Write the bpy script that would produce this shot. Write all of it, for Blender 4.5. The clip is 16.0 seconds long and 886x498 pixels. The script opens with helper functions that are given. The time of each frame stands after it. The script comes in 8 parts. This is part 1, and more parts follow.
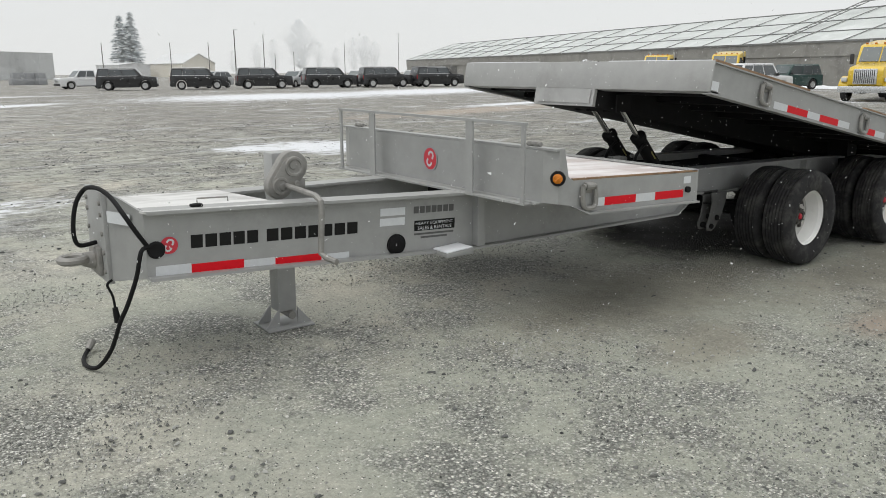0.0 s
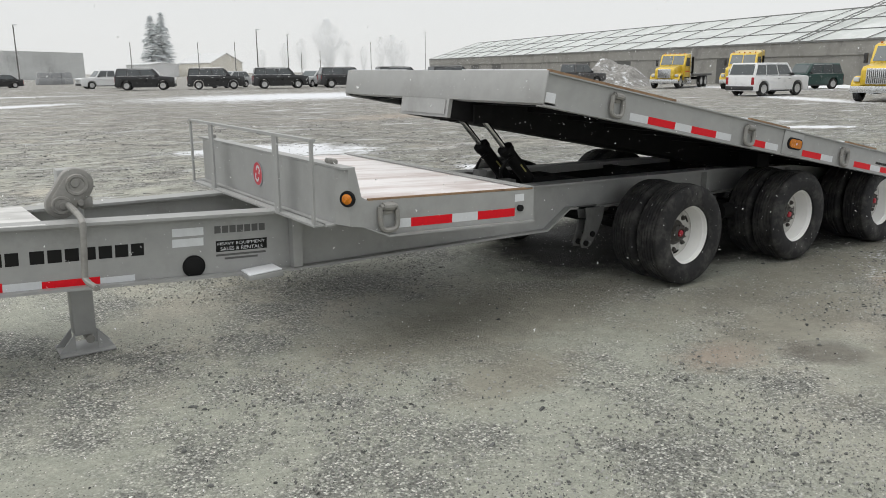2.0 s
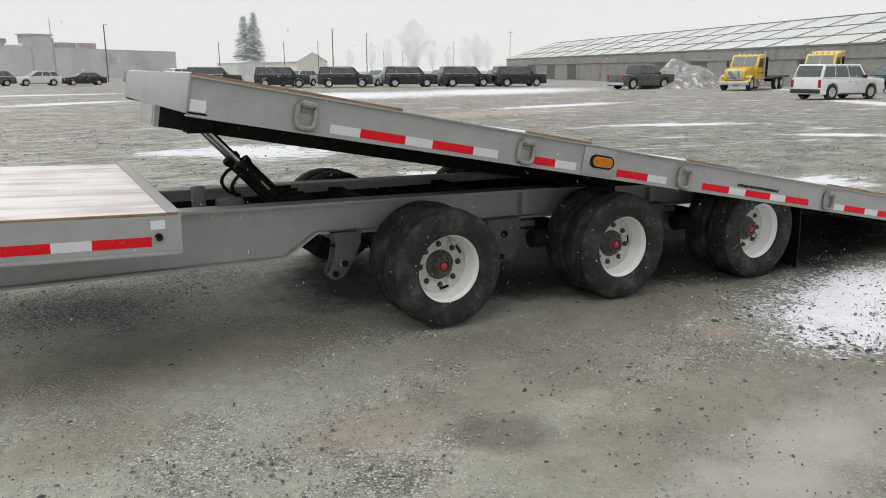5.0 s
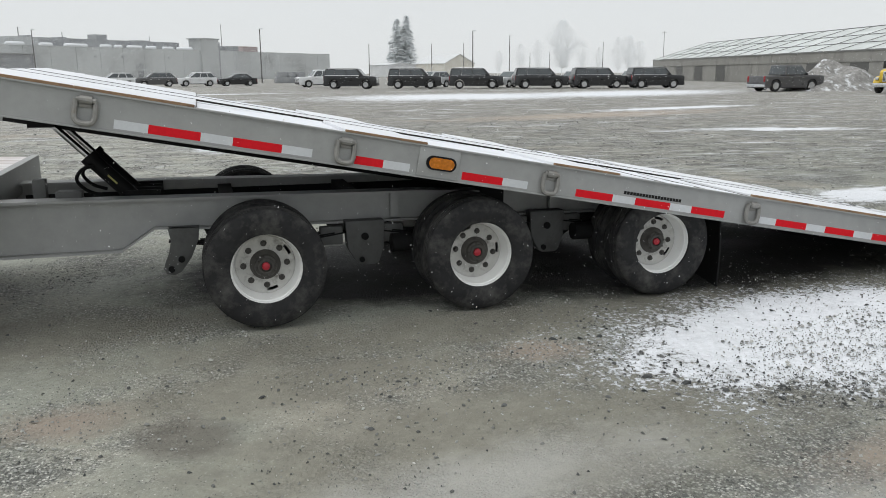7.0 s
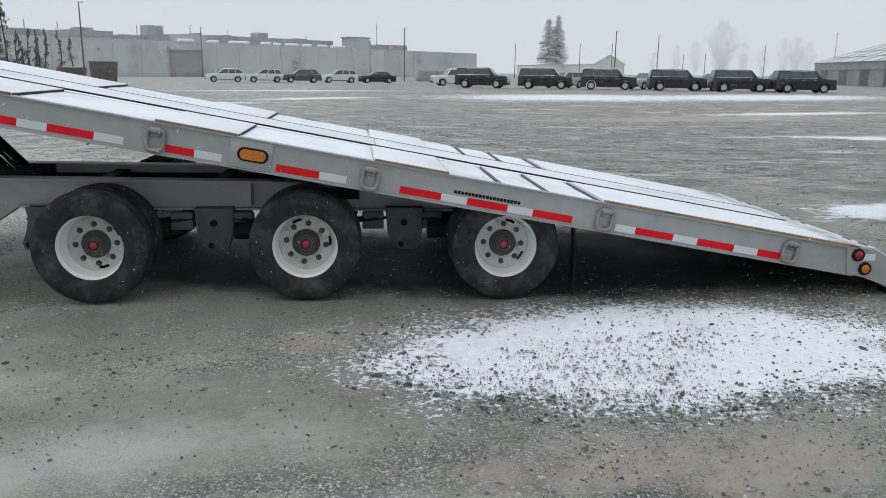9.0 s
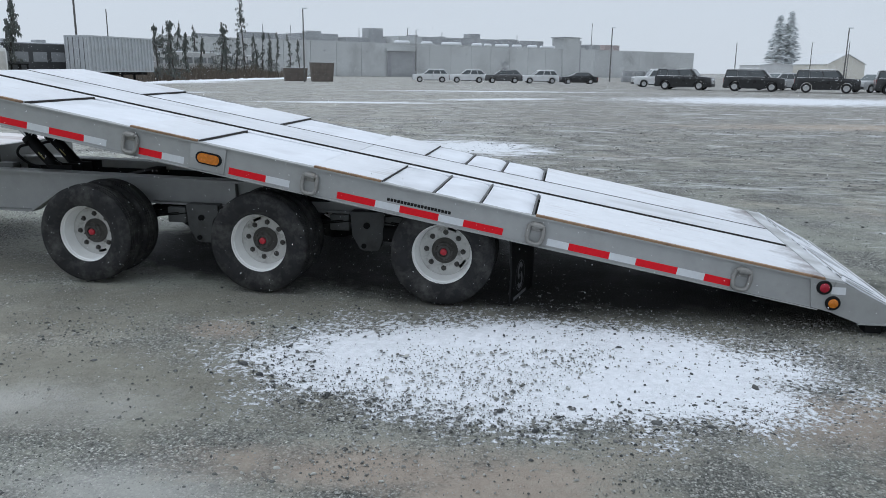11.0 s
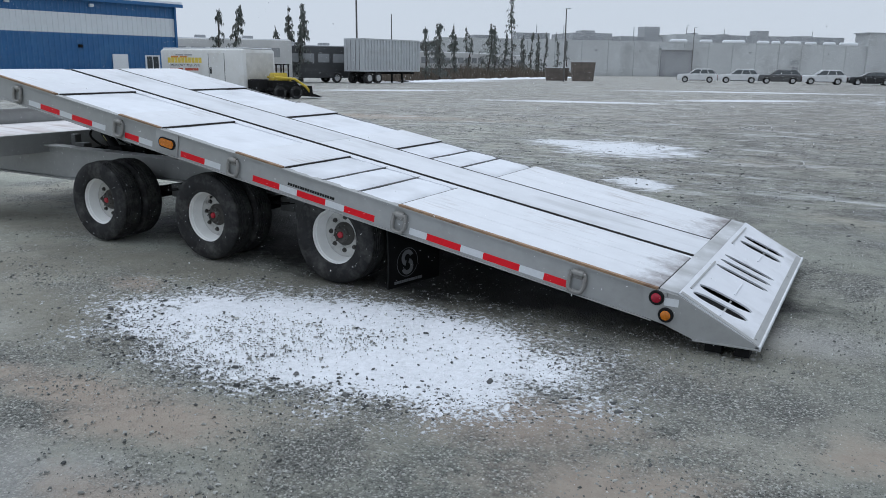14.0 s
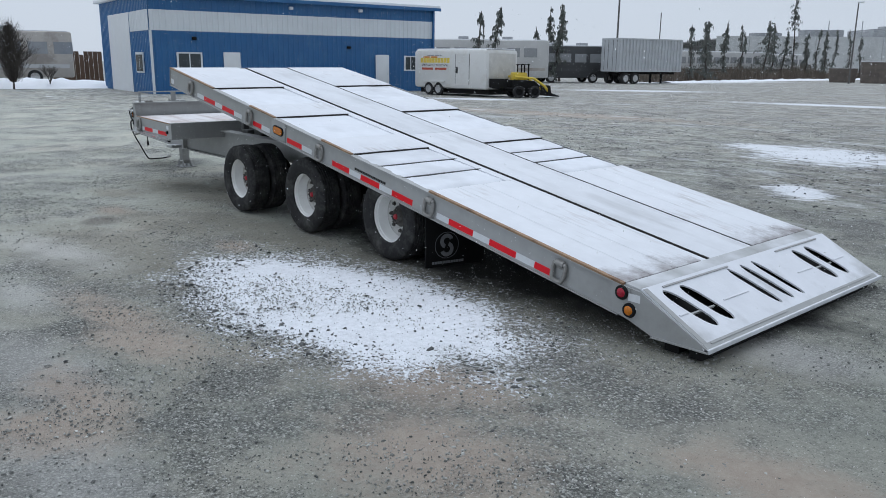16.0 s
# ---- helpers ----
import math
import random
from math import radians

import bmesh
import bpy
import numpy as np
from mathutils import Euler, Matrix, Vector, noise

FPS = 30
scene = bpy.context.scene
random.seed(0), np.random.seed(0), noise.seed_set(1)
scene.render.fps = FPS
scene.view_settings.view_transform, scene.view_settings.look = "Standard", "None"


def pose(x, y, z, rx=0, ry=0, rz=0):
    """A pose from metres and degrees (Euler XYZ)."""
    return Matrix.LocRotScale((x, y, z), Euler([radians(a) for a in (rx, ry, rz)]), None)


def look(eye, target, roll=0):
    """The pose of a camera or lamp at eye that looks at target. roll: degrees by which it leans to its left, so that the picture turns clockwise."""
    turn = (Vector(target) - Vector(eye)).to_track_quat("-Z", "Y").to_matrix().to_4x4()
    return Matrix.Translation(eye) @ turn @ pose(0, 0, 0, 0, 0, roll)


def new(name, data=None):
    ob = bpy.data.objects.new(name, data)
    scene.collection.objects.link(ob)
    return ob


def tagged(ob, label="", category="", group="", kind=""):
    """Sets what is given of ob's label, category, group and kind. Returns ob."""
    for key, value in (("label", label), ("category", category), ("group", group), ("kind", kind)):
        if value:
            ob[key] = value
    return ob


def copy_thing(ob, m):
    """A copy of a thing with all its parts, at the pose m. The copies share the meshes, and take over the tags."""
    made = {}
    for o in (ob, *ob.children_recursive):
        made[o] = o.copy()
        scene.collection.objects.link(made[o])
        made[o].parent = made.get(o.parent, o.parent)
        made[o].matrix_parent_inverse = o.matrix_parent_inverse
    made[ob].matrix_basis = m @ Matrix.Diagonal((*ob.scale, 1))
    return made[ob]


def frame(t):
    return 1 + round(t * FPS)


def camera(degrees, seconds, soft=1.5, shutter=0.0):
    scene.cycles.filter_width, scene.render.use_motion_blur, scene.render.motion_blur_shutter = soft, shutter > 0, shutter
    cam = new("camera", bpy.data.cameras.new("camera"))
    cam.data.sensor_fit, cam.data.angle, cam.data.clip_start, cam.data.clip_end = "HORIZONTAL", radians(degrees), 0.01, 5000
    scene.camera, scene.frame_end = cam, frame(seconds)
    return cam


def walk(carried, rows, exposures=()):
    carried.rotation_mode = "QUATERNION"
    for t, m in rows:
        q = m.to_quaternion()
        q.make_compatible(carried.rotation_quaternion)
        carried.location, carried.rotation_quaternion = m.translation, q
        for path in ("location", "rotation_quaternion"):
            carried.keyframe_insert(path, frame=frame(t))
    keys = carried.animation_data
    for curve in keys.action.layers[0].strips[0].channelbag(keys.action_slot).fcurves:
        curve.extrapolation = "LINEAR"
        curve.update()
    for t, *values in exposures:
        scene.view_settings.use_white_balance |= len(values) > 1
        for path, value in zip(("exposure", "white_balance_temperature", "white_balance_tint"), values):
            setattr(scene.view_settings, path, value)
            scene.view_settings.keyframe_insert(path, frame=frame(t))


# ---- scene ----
cam = camera(59.0, 16.0, soft=0.9)
PATH = [
    (0, (-6.03, -3.144, 1.541), (-4.877, -1.572, 1.096), 0.0),
    (0.5, (-5.762, -3.273, 1.563), (-4.63, -1.684, 1.12), -0.1),
    (1, (-5.469, -3.461, 1.598), (-4.353, -1.862, 1.155), -0.1),
    (1.5, (-5.136, -3.543, 1.583), (-4.031, -1.937, 1.137), -0.1),
    (2, (-4.789, -3.643, 1.612), (-3.695, -2.03, 1.164), -0.1),
    (2.5, (-4.423, -3.762, 1.629), (-3.345, -2.139, 1.18), 0.0),
    (3, (-4.05, -3.821, 1.615), (-2.996, -2.182, 1.164), 0.1),
    (3.5, (-3.644, -3.881, 1.621), (-2.619, -2.225, 1.169), 0.1),
    (4, (-3.198, -3.991, 1.636), (-2.214, -2.309, 1.186), 0.1),
    (4.5, (-2.749, -4.051, 1.622), (-1.803, -2.348, 1.173), 0.1),
    (5, (-2.303, -4.142, 1.629), (-1.391, -2.42, 1.18), 0.2),
    (7.5, (0.213, -4.894, 1.595), (0.706, -3.007, 1.148), 0.2),
    (8, (0.792, -5.026, 1.589), (1.221, -3.125, 1.141), 0.4),
    (8.5, (1.291, -5.122, 1.579), (1.629, -3.202, 1.131), 0.7),
    (11, (3.67, -5.349, 1.713), (3.366, -3.426, 1.255), 0.9),
    (11.5, (4.155, -5.306, 1.717), (3.767, -3.399, 1.256), 0.9),
    (12, (4.63, -5.282, 1.721), (4.107, -3.408, 1.258), 1.0),
    (12.5, (5.105, -5.156, 1.712), (4.421, -3.335, 1.245), 0.8),
    (13, (5.556, -5.03, 1.728), (4.802, -3.237, 1.262), 0.8),
    (13.5, (6.048, -4.939, 1.75), (5.192, -3.192, 1.284), 0.9),
    (14, (6.514, -4.792, 1.748), (5.568, -3.093, 1.28), 0.7),
    (14.5, (7.013, -4.662, 1.75), (5.983, -3.013, 1.283), 0.8),
    (15, (7.454, -4.473, 1.751), (6.286, -2.919, 1.281), 0.8),
    (15.5, (7.875, -4.277, 1.764), (6.57, -2.837, 1.292), 0.8),
    (16, (8.245, -4.054, 1.764), (6.788, -2.769, 1.289), 0.6),
]
walk(cam, [(t, look(eye, target, roll)) for t, eye, target, roll in PATH],
     exposures=[(0, 0.14, 6650, 9), (5, 0.17, 6700, 10), (8, 0.02, 6300, 8), (11, -0.12, 5800, 8), (16, -0.16, 5750, 9)])
# ---- light ----
world = bpy.data.worlds.new("overcast")
scene.world = world
world.use_nodes = True
wn, wl = world.node_tree.nodes, world.node_tree.links
wn.clear()
w_out, w_bg, w_sky, w_mix, w_gain = (wn.new(n) for n in ("ShaderNodeOutputWorld", "ShaderNodeBackground", "ShaderNodeTexSky", "ShaderNodeMix", "ShaderNodeMix"))
w_sky.sky_type, w_sky.sun_disc = "NISHITA", False
w_sky.sun_elevation, w_sky.sun_rotation = radians(70), radians(-103)
w_gain.data_type = w_mix.data_type = "RGBA"
w_gain.blend_type = "MULTIPLY"
w_gain.inputs[0].default_value = 1.0
w_gain.inputs[7].default_value = (0.1, 0.1, 0.1, 1)
w_mix.inputs[0].default_value = 0.94
w_mix.inputs[7].default_value = (0.80, 0.82, 0.84, 1)
wl.new(w_sky.outputs[0], w_gain.inputs[6])
wl.new(w_gain.outputs[2], w_mix.inputs[6])
wl.new(w_mix.outputs[2], w_bg.inputs[0])
w_bg.inputs[1].default_value = 0.92
wl.new(w_bg.outputs[0], w_out.inputs[0])
sun = new("sun", bpy.data.lights.new("sun", "SUN"))
sun.data.energy, sun.data.angle, sun.data.color = 1.5, radians(70), (1.0, 0.99, 0.97)
sun.matrix_world = look((0, 0, 0), (0.35, -0.08, -1.0))


# ---- materials ----
def rgba(c):
    return (c[0], c[1], c[2], 1.0)


def material(name, base, rough=0.6, metal=0.0, vary=0.15, scale=6.0, bump=0.0, bump_scale=60.0, spread=0.0, second=None, second_scale=1.5, second_edge=(0.5, 0.65), coat=0.0):
    """A painted, rubber, wooden or stone surface: a base colour with fine and broad variation, and a second colour in patches."""
    m = bpy.data.materials.new(name)
    m.use_nodes = True
    nt = m.node_tree
    b = nt.nodes["Principled BSDF"]
    b.inputs["Metallic"].default_value = metal
    b.inputs["Coat Weight"].default_value = coat
    tc = nt.nodes.new("ShaderNodeTexCoord")
    n1 = nt.nodes.new("ShaderNodeTexNoise")
    n1.inputs["Scale"].default_value, n1.inputs["Detail"].default_value, n1.inputs["Roughness"].default_value = scale, 6.0, 0.65
    nt.links.new(tc.outputs["Object"], n1.inputs["Vector"])
    ramp = nt.nodes.new("ShaderNodeValToRGB")
    ramp.color_ramp.elements[0].position, ramp.color_ramp.elements[1].position = 0.3, 0.7
    ramp.color_ramp.elements[0].color = rgba([c * (1 - vary) for c in base])
    ramp.color_ramp.elements[1].color = rgba([min(1, c * (1 + vary)) for c in base])
    nt.links.new(n1.outputs["Fac"], ramp.inputs["Fac"])
    col = ramp.outputs["Color"]
    if second:
        n2 = nt.nodes.new("ShaderNodeTexNoise")
        n2.inputs["Scale"].default_value, n2.inputs["Detail"].default_value = second_scale, 8.0
        n2.inputs["Roughness"].default_value = 0.7
        nt.links.new(tc.outputs["Object"], n2.inputs["Vector"])
        r2 = nt.nodes.new("ShaderNodeMapRange")
        r2.inputs[1].default_value, r2.inputs[2].default_value = second_edge
        nt.links.new(n2.outputs["Fac"], r2.inputs[0])
        mx = nt.nodes.new("ShaderNodeMix")
        mx.data_type = "RGBA"
        nt.links.new(r2.outputs[0], mx.inputs[0])
        nt.links.new(col, mx.inputs[6])
        mx.inputs[7].default_value = rgba(second)
        col = mx.outputs[2]
    if spread:
        oi = nt.nodes.new("ShaderNodeObjectInfo")
        hs = nt.nodes.new("ShaderNodeHueSaturation")
        mr = nt.nodes.new("ShaderNodeMapRange")
        mr.inputs[3].default_value, mr.inputs[4].default_value = 1 - spread, 1 + spread
        nt.links.new(oi.outputs["Random"], mr.inputs[0])
        nt.links.new(mr.outputs[0], hs.inputs["Value"])
        nt.links.new(col, hs.inputs["Color"])
        col = hs.outputs["Color"]
    nt.links.new(col, b.inputs["Base Color"])
    rr = nt.nodes.new("ShaderNodeMapRange")
    rr.inputs[3].default_value, rr.inputs[4].default_value = max(0.02, rough - 0.12), min(1, rough + 0.12)
    nt.links.new(n1.outputs["Fac"], rr.inputs[0])
    nt.links.new(rr.outputs[0], b.inputs["Roughness"])
    if bump:
        n3 = nt.nodes.new("ShaderNodeTexNoise")
        n3.inputs["Scale"].default_value, n3.inputs["Detail"].default_value = bump_scale, 5.0
        nt.links.new(tc.outputs["Object"], n3.inputs["Vector"])
        bp = nt.nodes.new("ShaderNodeBump")
        bp.inputs["Strength"].default_value, bp.inputs["Distance"].default_value = 0.6, bump
        nt.links.new(n3.outputs["Fac"], bp.inputs["Height"])
        nt.links.new(bp.outputs["Normal"], b.inputs["Normal"])
    return m


def glass_dark(name, tint):
    m = material(name, tint, 0.08, 0.0, 0.1, 2.0)
    m.node_tree.nodes["Principled BSDF"].inputs["Specular IOR Level"].default_value = 0.7
    return m


SILVER = material("silver_paint", (0.36, 0.365, 0.36), 0.5, 0.15, 0.08, 7.0, 0.001, 120, second=(0.25, 0.25, 0.24), second_scale=2.2, second_edge=(0.56, 0.85))
CHASSIS = material("dark_grey_paint", (0.12, 0.122, 0.12), 0.6, 0.1, 0.15, 7.0, 0.001, 120, second=(0.06, 0.057, 0.053), second_scale=3.0, second_edge=(0.5, 0.75))
# black of the chassis parts, also used for the added shade sheets
UNDER = material("black_chassis_and_shade", (0.012, 0.012, 0.0125), 0.75, 0.0, 0.3, 8.0, 0.001, 90)
GALV = material("worn_cast_steel", (0.27, 0.265, 0.25), 0.55, 0.3, 0.2, 18.0, 0.002, 90, second=(0.2, 0.17, 0.14), second_scale=9.0, second_edge=(0.55, 0.75))
TYRE = material("tyre_rubber", (0.024, 0.024, 0.025), 0.85, 0.0, 0.3, 9.0, 0.0015, 110, second=(0.10, 0.098, 0.092), second_scale=6.0, second_edge=(0.47, 0.78))
RIM = material("white_rim_paint", (0.86, 0.86, 0.84), 0.4, 0.0, 0.05, 8.0, second=(0.68, 0.66, 0.62), second_scale=5.0, second_edge=(0.6, 0.85))
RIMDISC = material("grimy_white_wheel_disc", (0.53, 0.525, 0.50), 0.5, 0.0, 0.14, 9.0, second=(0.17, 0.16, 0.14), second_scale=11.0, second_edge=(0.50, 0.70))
HUB = material("greasy_hub_metal", (0.07, 0.066, 0.06), 0.55, 0.3, 0.35, 16.0, 0.001, 80)
REDPAINT = material("red_plastic", (0.42, 0.02, 0.035), 0.35, 0.0, 0.1, 9.0)
TAPE_RED = material("red_reflective_tape", (0.68, 0.008, 0.018), 0.35, 0.0, 0.07, 40.0)
TAPE_WHITE = material("white_reflective_tape", (0.62, 0.64, 0.66), 0.35, 0.0, 0.05, 40.0)
AMBER = material("amber_lens", (0.55, 0.17, 0.008), 0.25, 0.0, 0.3, 45.0, 0.004, 90)
REDLENS = material("red_lens", (0.35, 0.01, 0.03), 0.2, 0.0, 0.15, 60.0, 0.002, 160)
BLACK = material("black_rubber", (0.008, 0.008, 0.0085), 0.6, 0.0, 0.2, 20.0)
INK = material("black_decal", (0.01, 0.01, 0.01), 0.5, 0.0, 0.1, 20.0)
LABEL = material("white_sticker", (0.68, 0.7, 0.72), 0.45, 0.0, 0.05, 20.0)
CHROME = material("polished_rod", (0.6, 0.6, 0.6), 0.2, 1.0, 0.05, 10.0)
EMBLEM_RED = material("red_emblem_vinyl", (0.55, 0.03, 0.05), 0.4, 0.0, 0.05, 10.0)
EMBLEM_GREY = material("grey_emblem_vinyl", (0.3, 0.31, 0.32), 0.4, 0.0, 0.05, 10.0)


for dull, sheen in ((SILVER, 0.25), (CHASSIS, 0.25), (TYRE, 0.25), (TAPE_RED, 0.2), (UNDER, 0.15), (BLACK, 0.2), (INK, 0.2)):
    dull.node_tree.nodes["Principled BSDF"].inputs["Specular IOR Level"].default_value = sheen


def streaky(name, wood, snow, lo, hi, grain=(1.2, 26.0, 26.0)):
    """Planks with a thin, streaked cover of snow that lets wet wood through."""
    m = material(name, snow, 0.75, 0.0, 0.05, 5.0, 0.002, 50, second=None)
    nt = m.node_tree
    b = nt.nodes["Principled BSDF"]
    src = b.inputs["Base Color"].links[0].from_socket
    tc = nt.nodes["Texture Coordinate"]
    mp = nt.nodes.new("ShaderNodeMapping")
    mp.inputs["Scale"].default_value = grain
    nt.links.new(tc.outputs["Object"], mp.inputs["Vector"])
    g = nt.nodes.new("ShaderNodeTexNoise")
    g.inputs["Scale"].default_value, g.inputs["Detail"].default_value = 1.0, 8.0
    nt.links.new(mp.outputs[0], g.inputs["Vector"])
    broad = nt.nodes.new("ShaderNodeTexNoise")
    broad.inputs["Scale"].default_value, broad.inputs["Detail"].default_value = 1.4, 3.0
    nt.links.new(tc.outputs["Object"], broad.inputs["Vector"])
    ad = nt.nodes.new("ShaderNodeMath")
    ad.operation = "ADD"
    nt.links.new(g.outputs["Fac"], ad.inputs[0])
    nt.links.new(broad.outputs["Fac"], ad.inputs[1])
    mr = nt.nodes.new("ShaderNodeMapRange")
    mr.inputs[1].default_value, mr.inputs[2].default_value = lo, hi
    nt.links.new(ad.outputs[0], mr.inputs[0])
    mx = nt.nodes.new("ShaderNodeMix")
    mx.data_type = "RGBA"
    nt.links.new(mr.outputs[0], mx.inputs[0])
    nt.links.new(src, mx.inputs[6])
    mx.inputs[7].default_value = rgba(wood)
    nt.links.new(mx.outputs[2], b.inputs["Base Color"])
    return m


PLANK = streaky("snowy_deck_wood", (0.40, 0.37, 0.35), (0.69, 0.705, 0.735), 1.10, 1.65)
TAILPLANK = streaky("snow_streaked_tail_wood", (0.32, 0.27, 0.245), (0.69, 0.705, 0.735), 1.10, 1.75)


def worn_end(m, x0, x1, colour):
    """Wet, dirty wood where wheels have rubbed the snow off a plank's end, from x0 on towards x1."""
    nt = m.node_tree
    b = nt.nodes["Principled BSDF"]
    src = b.inputs["Base Color"].links[0].from_socket
    tc = nt.nodes["Texture Coordinate"]
    sx = nt.nodes.new("ShaderNodeSeparateXYZ")
    nt.links.new(tc.outputs["Object"], sx.inputs[0])
    n = nt.nodes.new("ShaderNodeTexNoise")
    n.inputs["Scale"].default_value, n.inputs["Detail"].default_value, n.inputs["Roughness"].default_value = 4.5, 7.0, 0.68
    nt.links.new(tc.outputs["Object"], n.inputs["Vector"])
    sh = nt.nodes.new("ShaderNodeMath")
    sh.operation = "MULTIPLY_ADD"
    sh.inputs[1].default_value = 0.75
    nt.links.new(n.outputs["Fac"], sh.inputs[0])
    nt.links.new(sx.outputs[0], sh.inputs[2])
    mr = nt.nodes.new("ShaderNodeMapRange")
    mr.inputs[1].default_value, mr.inputs[2].default_value, mr.inputs[4].default_value = x0 + 0.375, x1 + 0.375, 0.9
    nt.links.new(sh.outputs[0], mr.inputs[0])
    mx = nt.nodes.new("ShaderNodeMix")
    mx.data_type = "RGBA"
    nt.links.new(mr.outputs[0], mx.inputs[0])
    nt.links.new(src, mx.inputs[6])
    mx.inputs[7].default_value = rgba(colour)
    nt.links.new(mx.outputs[2], b.inputs["Base Color"])


worn_end(TAILPLANK, 5.20, 5.50, (0.12, 0.09, 0.08))
BAYSNOW = streaky("soft_deck_snow", (0.46, 0.47, 0.49), (0.72, 0.74, 0.78), 1.0, 1.5, (2.2, 2.2, 2.2))
# near black for the deck seams and for shade painted on panel ends
PANEL_EDGE = material("dark_seam_and_edge_shade", (0.018, 0.014, 0.012), 0.7, 0.0, 0.3, 12.0)
LOWPLANK = streaky("thinly_snowed_deck_wood", (0.30, 0.20, 0.17), (0.72, 0.70, 0.70), 0.95, 1.45, (0.8, 9.0, 9.0))
SNOW = material("fresh_snow", (0.78, 0.80, 0.83), 0.8, 0.0, 0.03, 3.0, 0.01, 30)
SNOWSTEEL = streaky("snow_dusted_steel", (0.40, 0.405, 0.41), (0.67, 0.685, 0.715), 0.98, 1.62, (0.6, 7, 7))
LEDGE = streaky("snowed_steel_strip", (0.42, 0.425, 0.43), (0.72, 0.735, 0.77), 1.08, 1.6, (1.6, 8, 8))
BARESTEEL = streaky("half_bare_tail_steel", (0.30, 0.305, 0.30), (0.62, 0.635, 0.66), 0.70, 1.12, (3, 3, 3))
EDGEWOOD = material("bare_plank_edge", (0.30, 0.19, 0.11), 0.7, 0.0, 0.3, 14.0, 0.001, 60, second=(0.14, 0.08, 0.05), second_scale=7.0)


# ---- mesh helpers ----
def box(bm, x0, x1, y0, y1, z0, z1, m=None, bev=0.0):
    vs = [bm.verts.new(v) for v in ((x0, y0, z0), (x1, y0, z0), (x1, y1, z0), (x0, y1, z0), (x0, y0, z1), (x1, y0, z1), (x1, y1, z1), (x0, y1, z1))]
    fs = [bm.faces.new([vs[i] for i in f]) for f in ((3, 2, 1, 0), (4, 5, 6, 7), (0, 1, 5, 4), (1, 2, 6, 5), (2, 3, 7, 6), (3, 0, 4, 7))]
    if m is not None:
        bmesh.ops.transform(bm, matrix=m, verts=vs)
    if bev:
        es = list({e for f in fs for e in f.edges})
        bmesh.ops.bevel(bm, geom=es, offset=bev, segments=2, profile=0.5, affect="EDGES")
    return vs


def prism(bm, pts, y0, y1, m=None, bev=0.0):
    """An outline in x and z, drawn out from y0 to y1."""
    a = [bm.verts.new((x, y0, z)) for x, z in pts]
    b = [bm.verts.new((x, y1, z)) for x, z in pts]
    n = len(pts)
    fs = [bm.faces.new(a), bm.faces.new(b[::-1])]
    for i in range(n):
        fs.append(bm.faces.new((a[(i + 1) % n], a[i], b[i], b[(i + 1) % n])))
    bmesh.ops.recalc_face_normals(bm, faces=fs)
    if m is not None:
        bmesh.ops.transform(bm, matrix=m, verts=a + b)
    if bev:
        bmesh.ops.bevel(bm, geom=list({e for f in fs for e in f.edges}), offset=bev, segments=2, profile=0.5, affect="EDGES")


def tube(bm, pts, r, seg=10, closed=False):
    """A round bar through the points; r may be a list."""
    pts = [Vector(p) for p in pts]
    n = len(pts)
    rs = r if isinstance(r, (list, tuple)) else [r] * n
    rings, up = [], None
    for i, p in enumerate(pts):
        if closed:
            d = (pts[(i + 1) % n] - pts[i - 1]).normalized()
        else:
            d = (pts[min(i + 1, n - 1)] - pts[max(i - 1, 0)]).normalized()
        if up is None:
            up = d.orthogonal().normalized()
        up = (up - d * up.dot(d))
        up = up.normalized() if up.length > 1e-6 else d.orthogonal().normalized()
        side = d.cross(up)
        rings.append([bm.verts.new(p + (up * math.cos(2 * math.pi * k / seg) + side * math.sin(2 * math.pi * k / seg)) * rs[i]) for k in range(seg)])
    pairs = list(zip(rings, rings[1:])) + ([(rings[-1], rings[0])] if closed else [])
    for a, b in pairs:
        for k in range(seg):
            bm.faces.new((a[k], a[(k + 1) % seg], b[(k + 1) % seg], b[k]))
    if not closed:
        bm.faces.new(rings[0][::-1])
        bm.faces.new(rings[-1])


def lathe(bm, prof, seg=32, m=None):
    """A profile of (radius, y), turned about the y axis."""
    rings = []
    for r, y in prof:
        if r < 1e-6:
            rings.append([bm.verts.new((0, y, 0))])
        else:
            rings.append([bm.verts.new((r * math.cos(2 * math.pi * k / seg), y, r * math.sin(2 * math.pi * k / seg))) for k in range(seg)])
    fs = []
    for a, b in zip(rings, rings[1:]):
        for k in range(seg):
            q = [a[k % len(a)], a[(k + 1) % len(a)], b[(k + 1) % len(b)], b[k % len(b)]]
            q = list(dict.fromkeys(q))
            if len(q) > 2:
                fs.append(bm.faces.new(q))
    bmesh.ops.recalc_face_normals(bm, faces=fs)
    if m is not None:
        bmesh.ops.transform(bm, matrix=m, verts=[v for r in rings for v in r])


def finish(name, bm, mat, smooth=35):
    me = bpy.data.meshes.new(name)
    bm.to_mesh(me)
    bm.free()
    if smooth:
        me.shade_smooth()
        me.set_sharp_from_angle(angle=radians(smooth))
    for mm in (mat if isinstance(mat, (list, tuple)) else [mat]):
        me.materials.append(mm)
    return me


def part(name, bm, mat, parent=None, label="", smooth=35):
    ob = new(name, finish(name, bm, mat, smooth))
    ob.parent = parent
    if label:
        tagged(ob, label)
    return ob


def share(name, mesh, parent, m, label=""):
    ob = new(name, mesh)
    ob.parent = parent
    ob.matrix_basis = m
    if label:
        tagged(ob, label)
    return ob


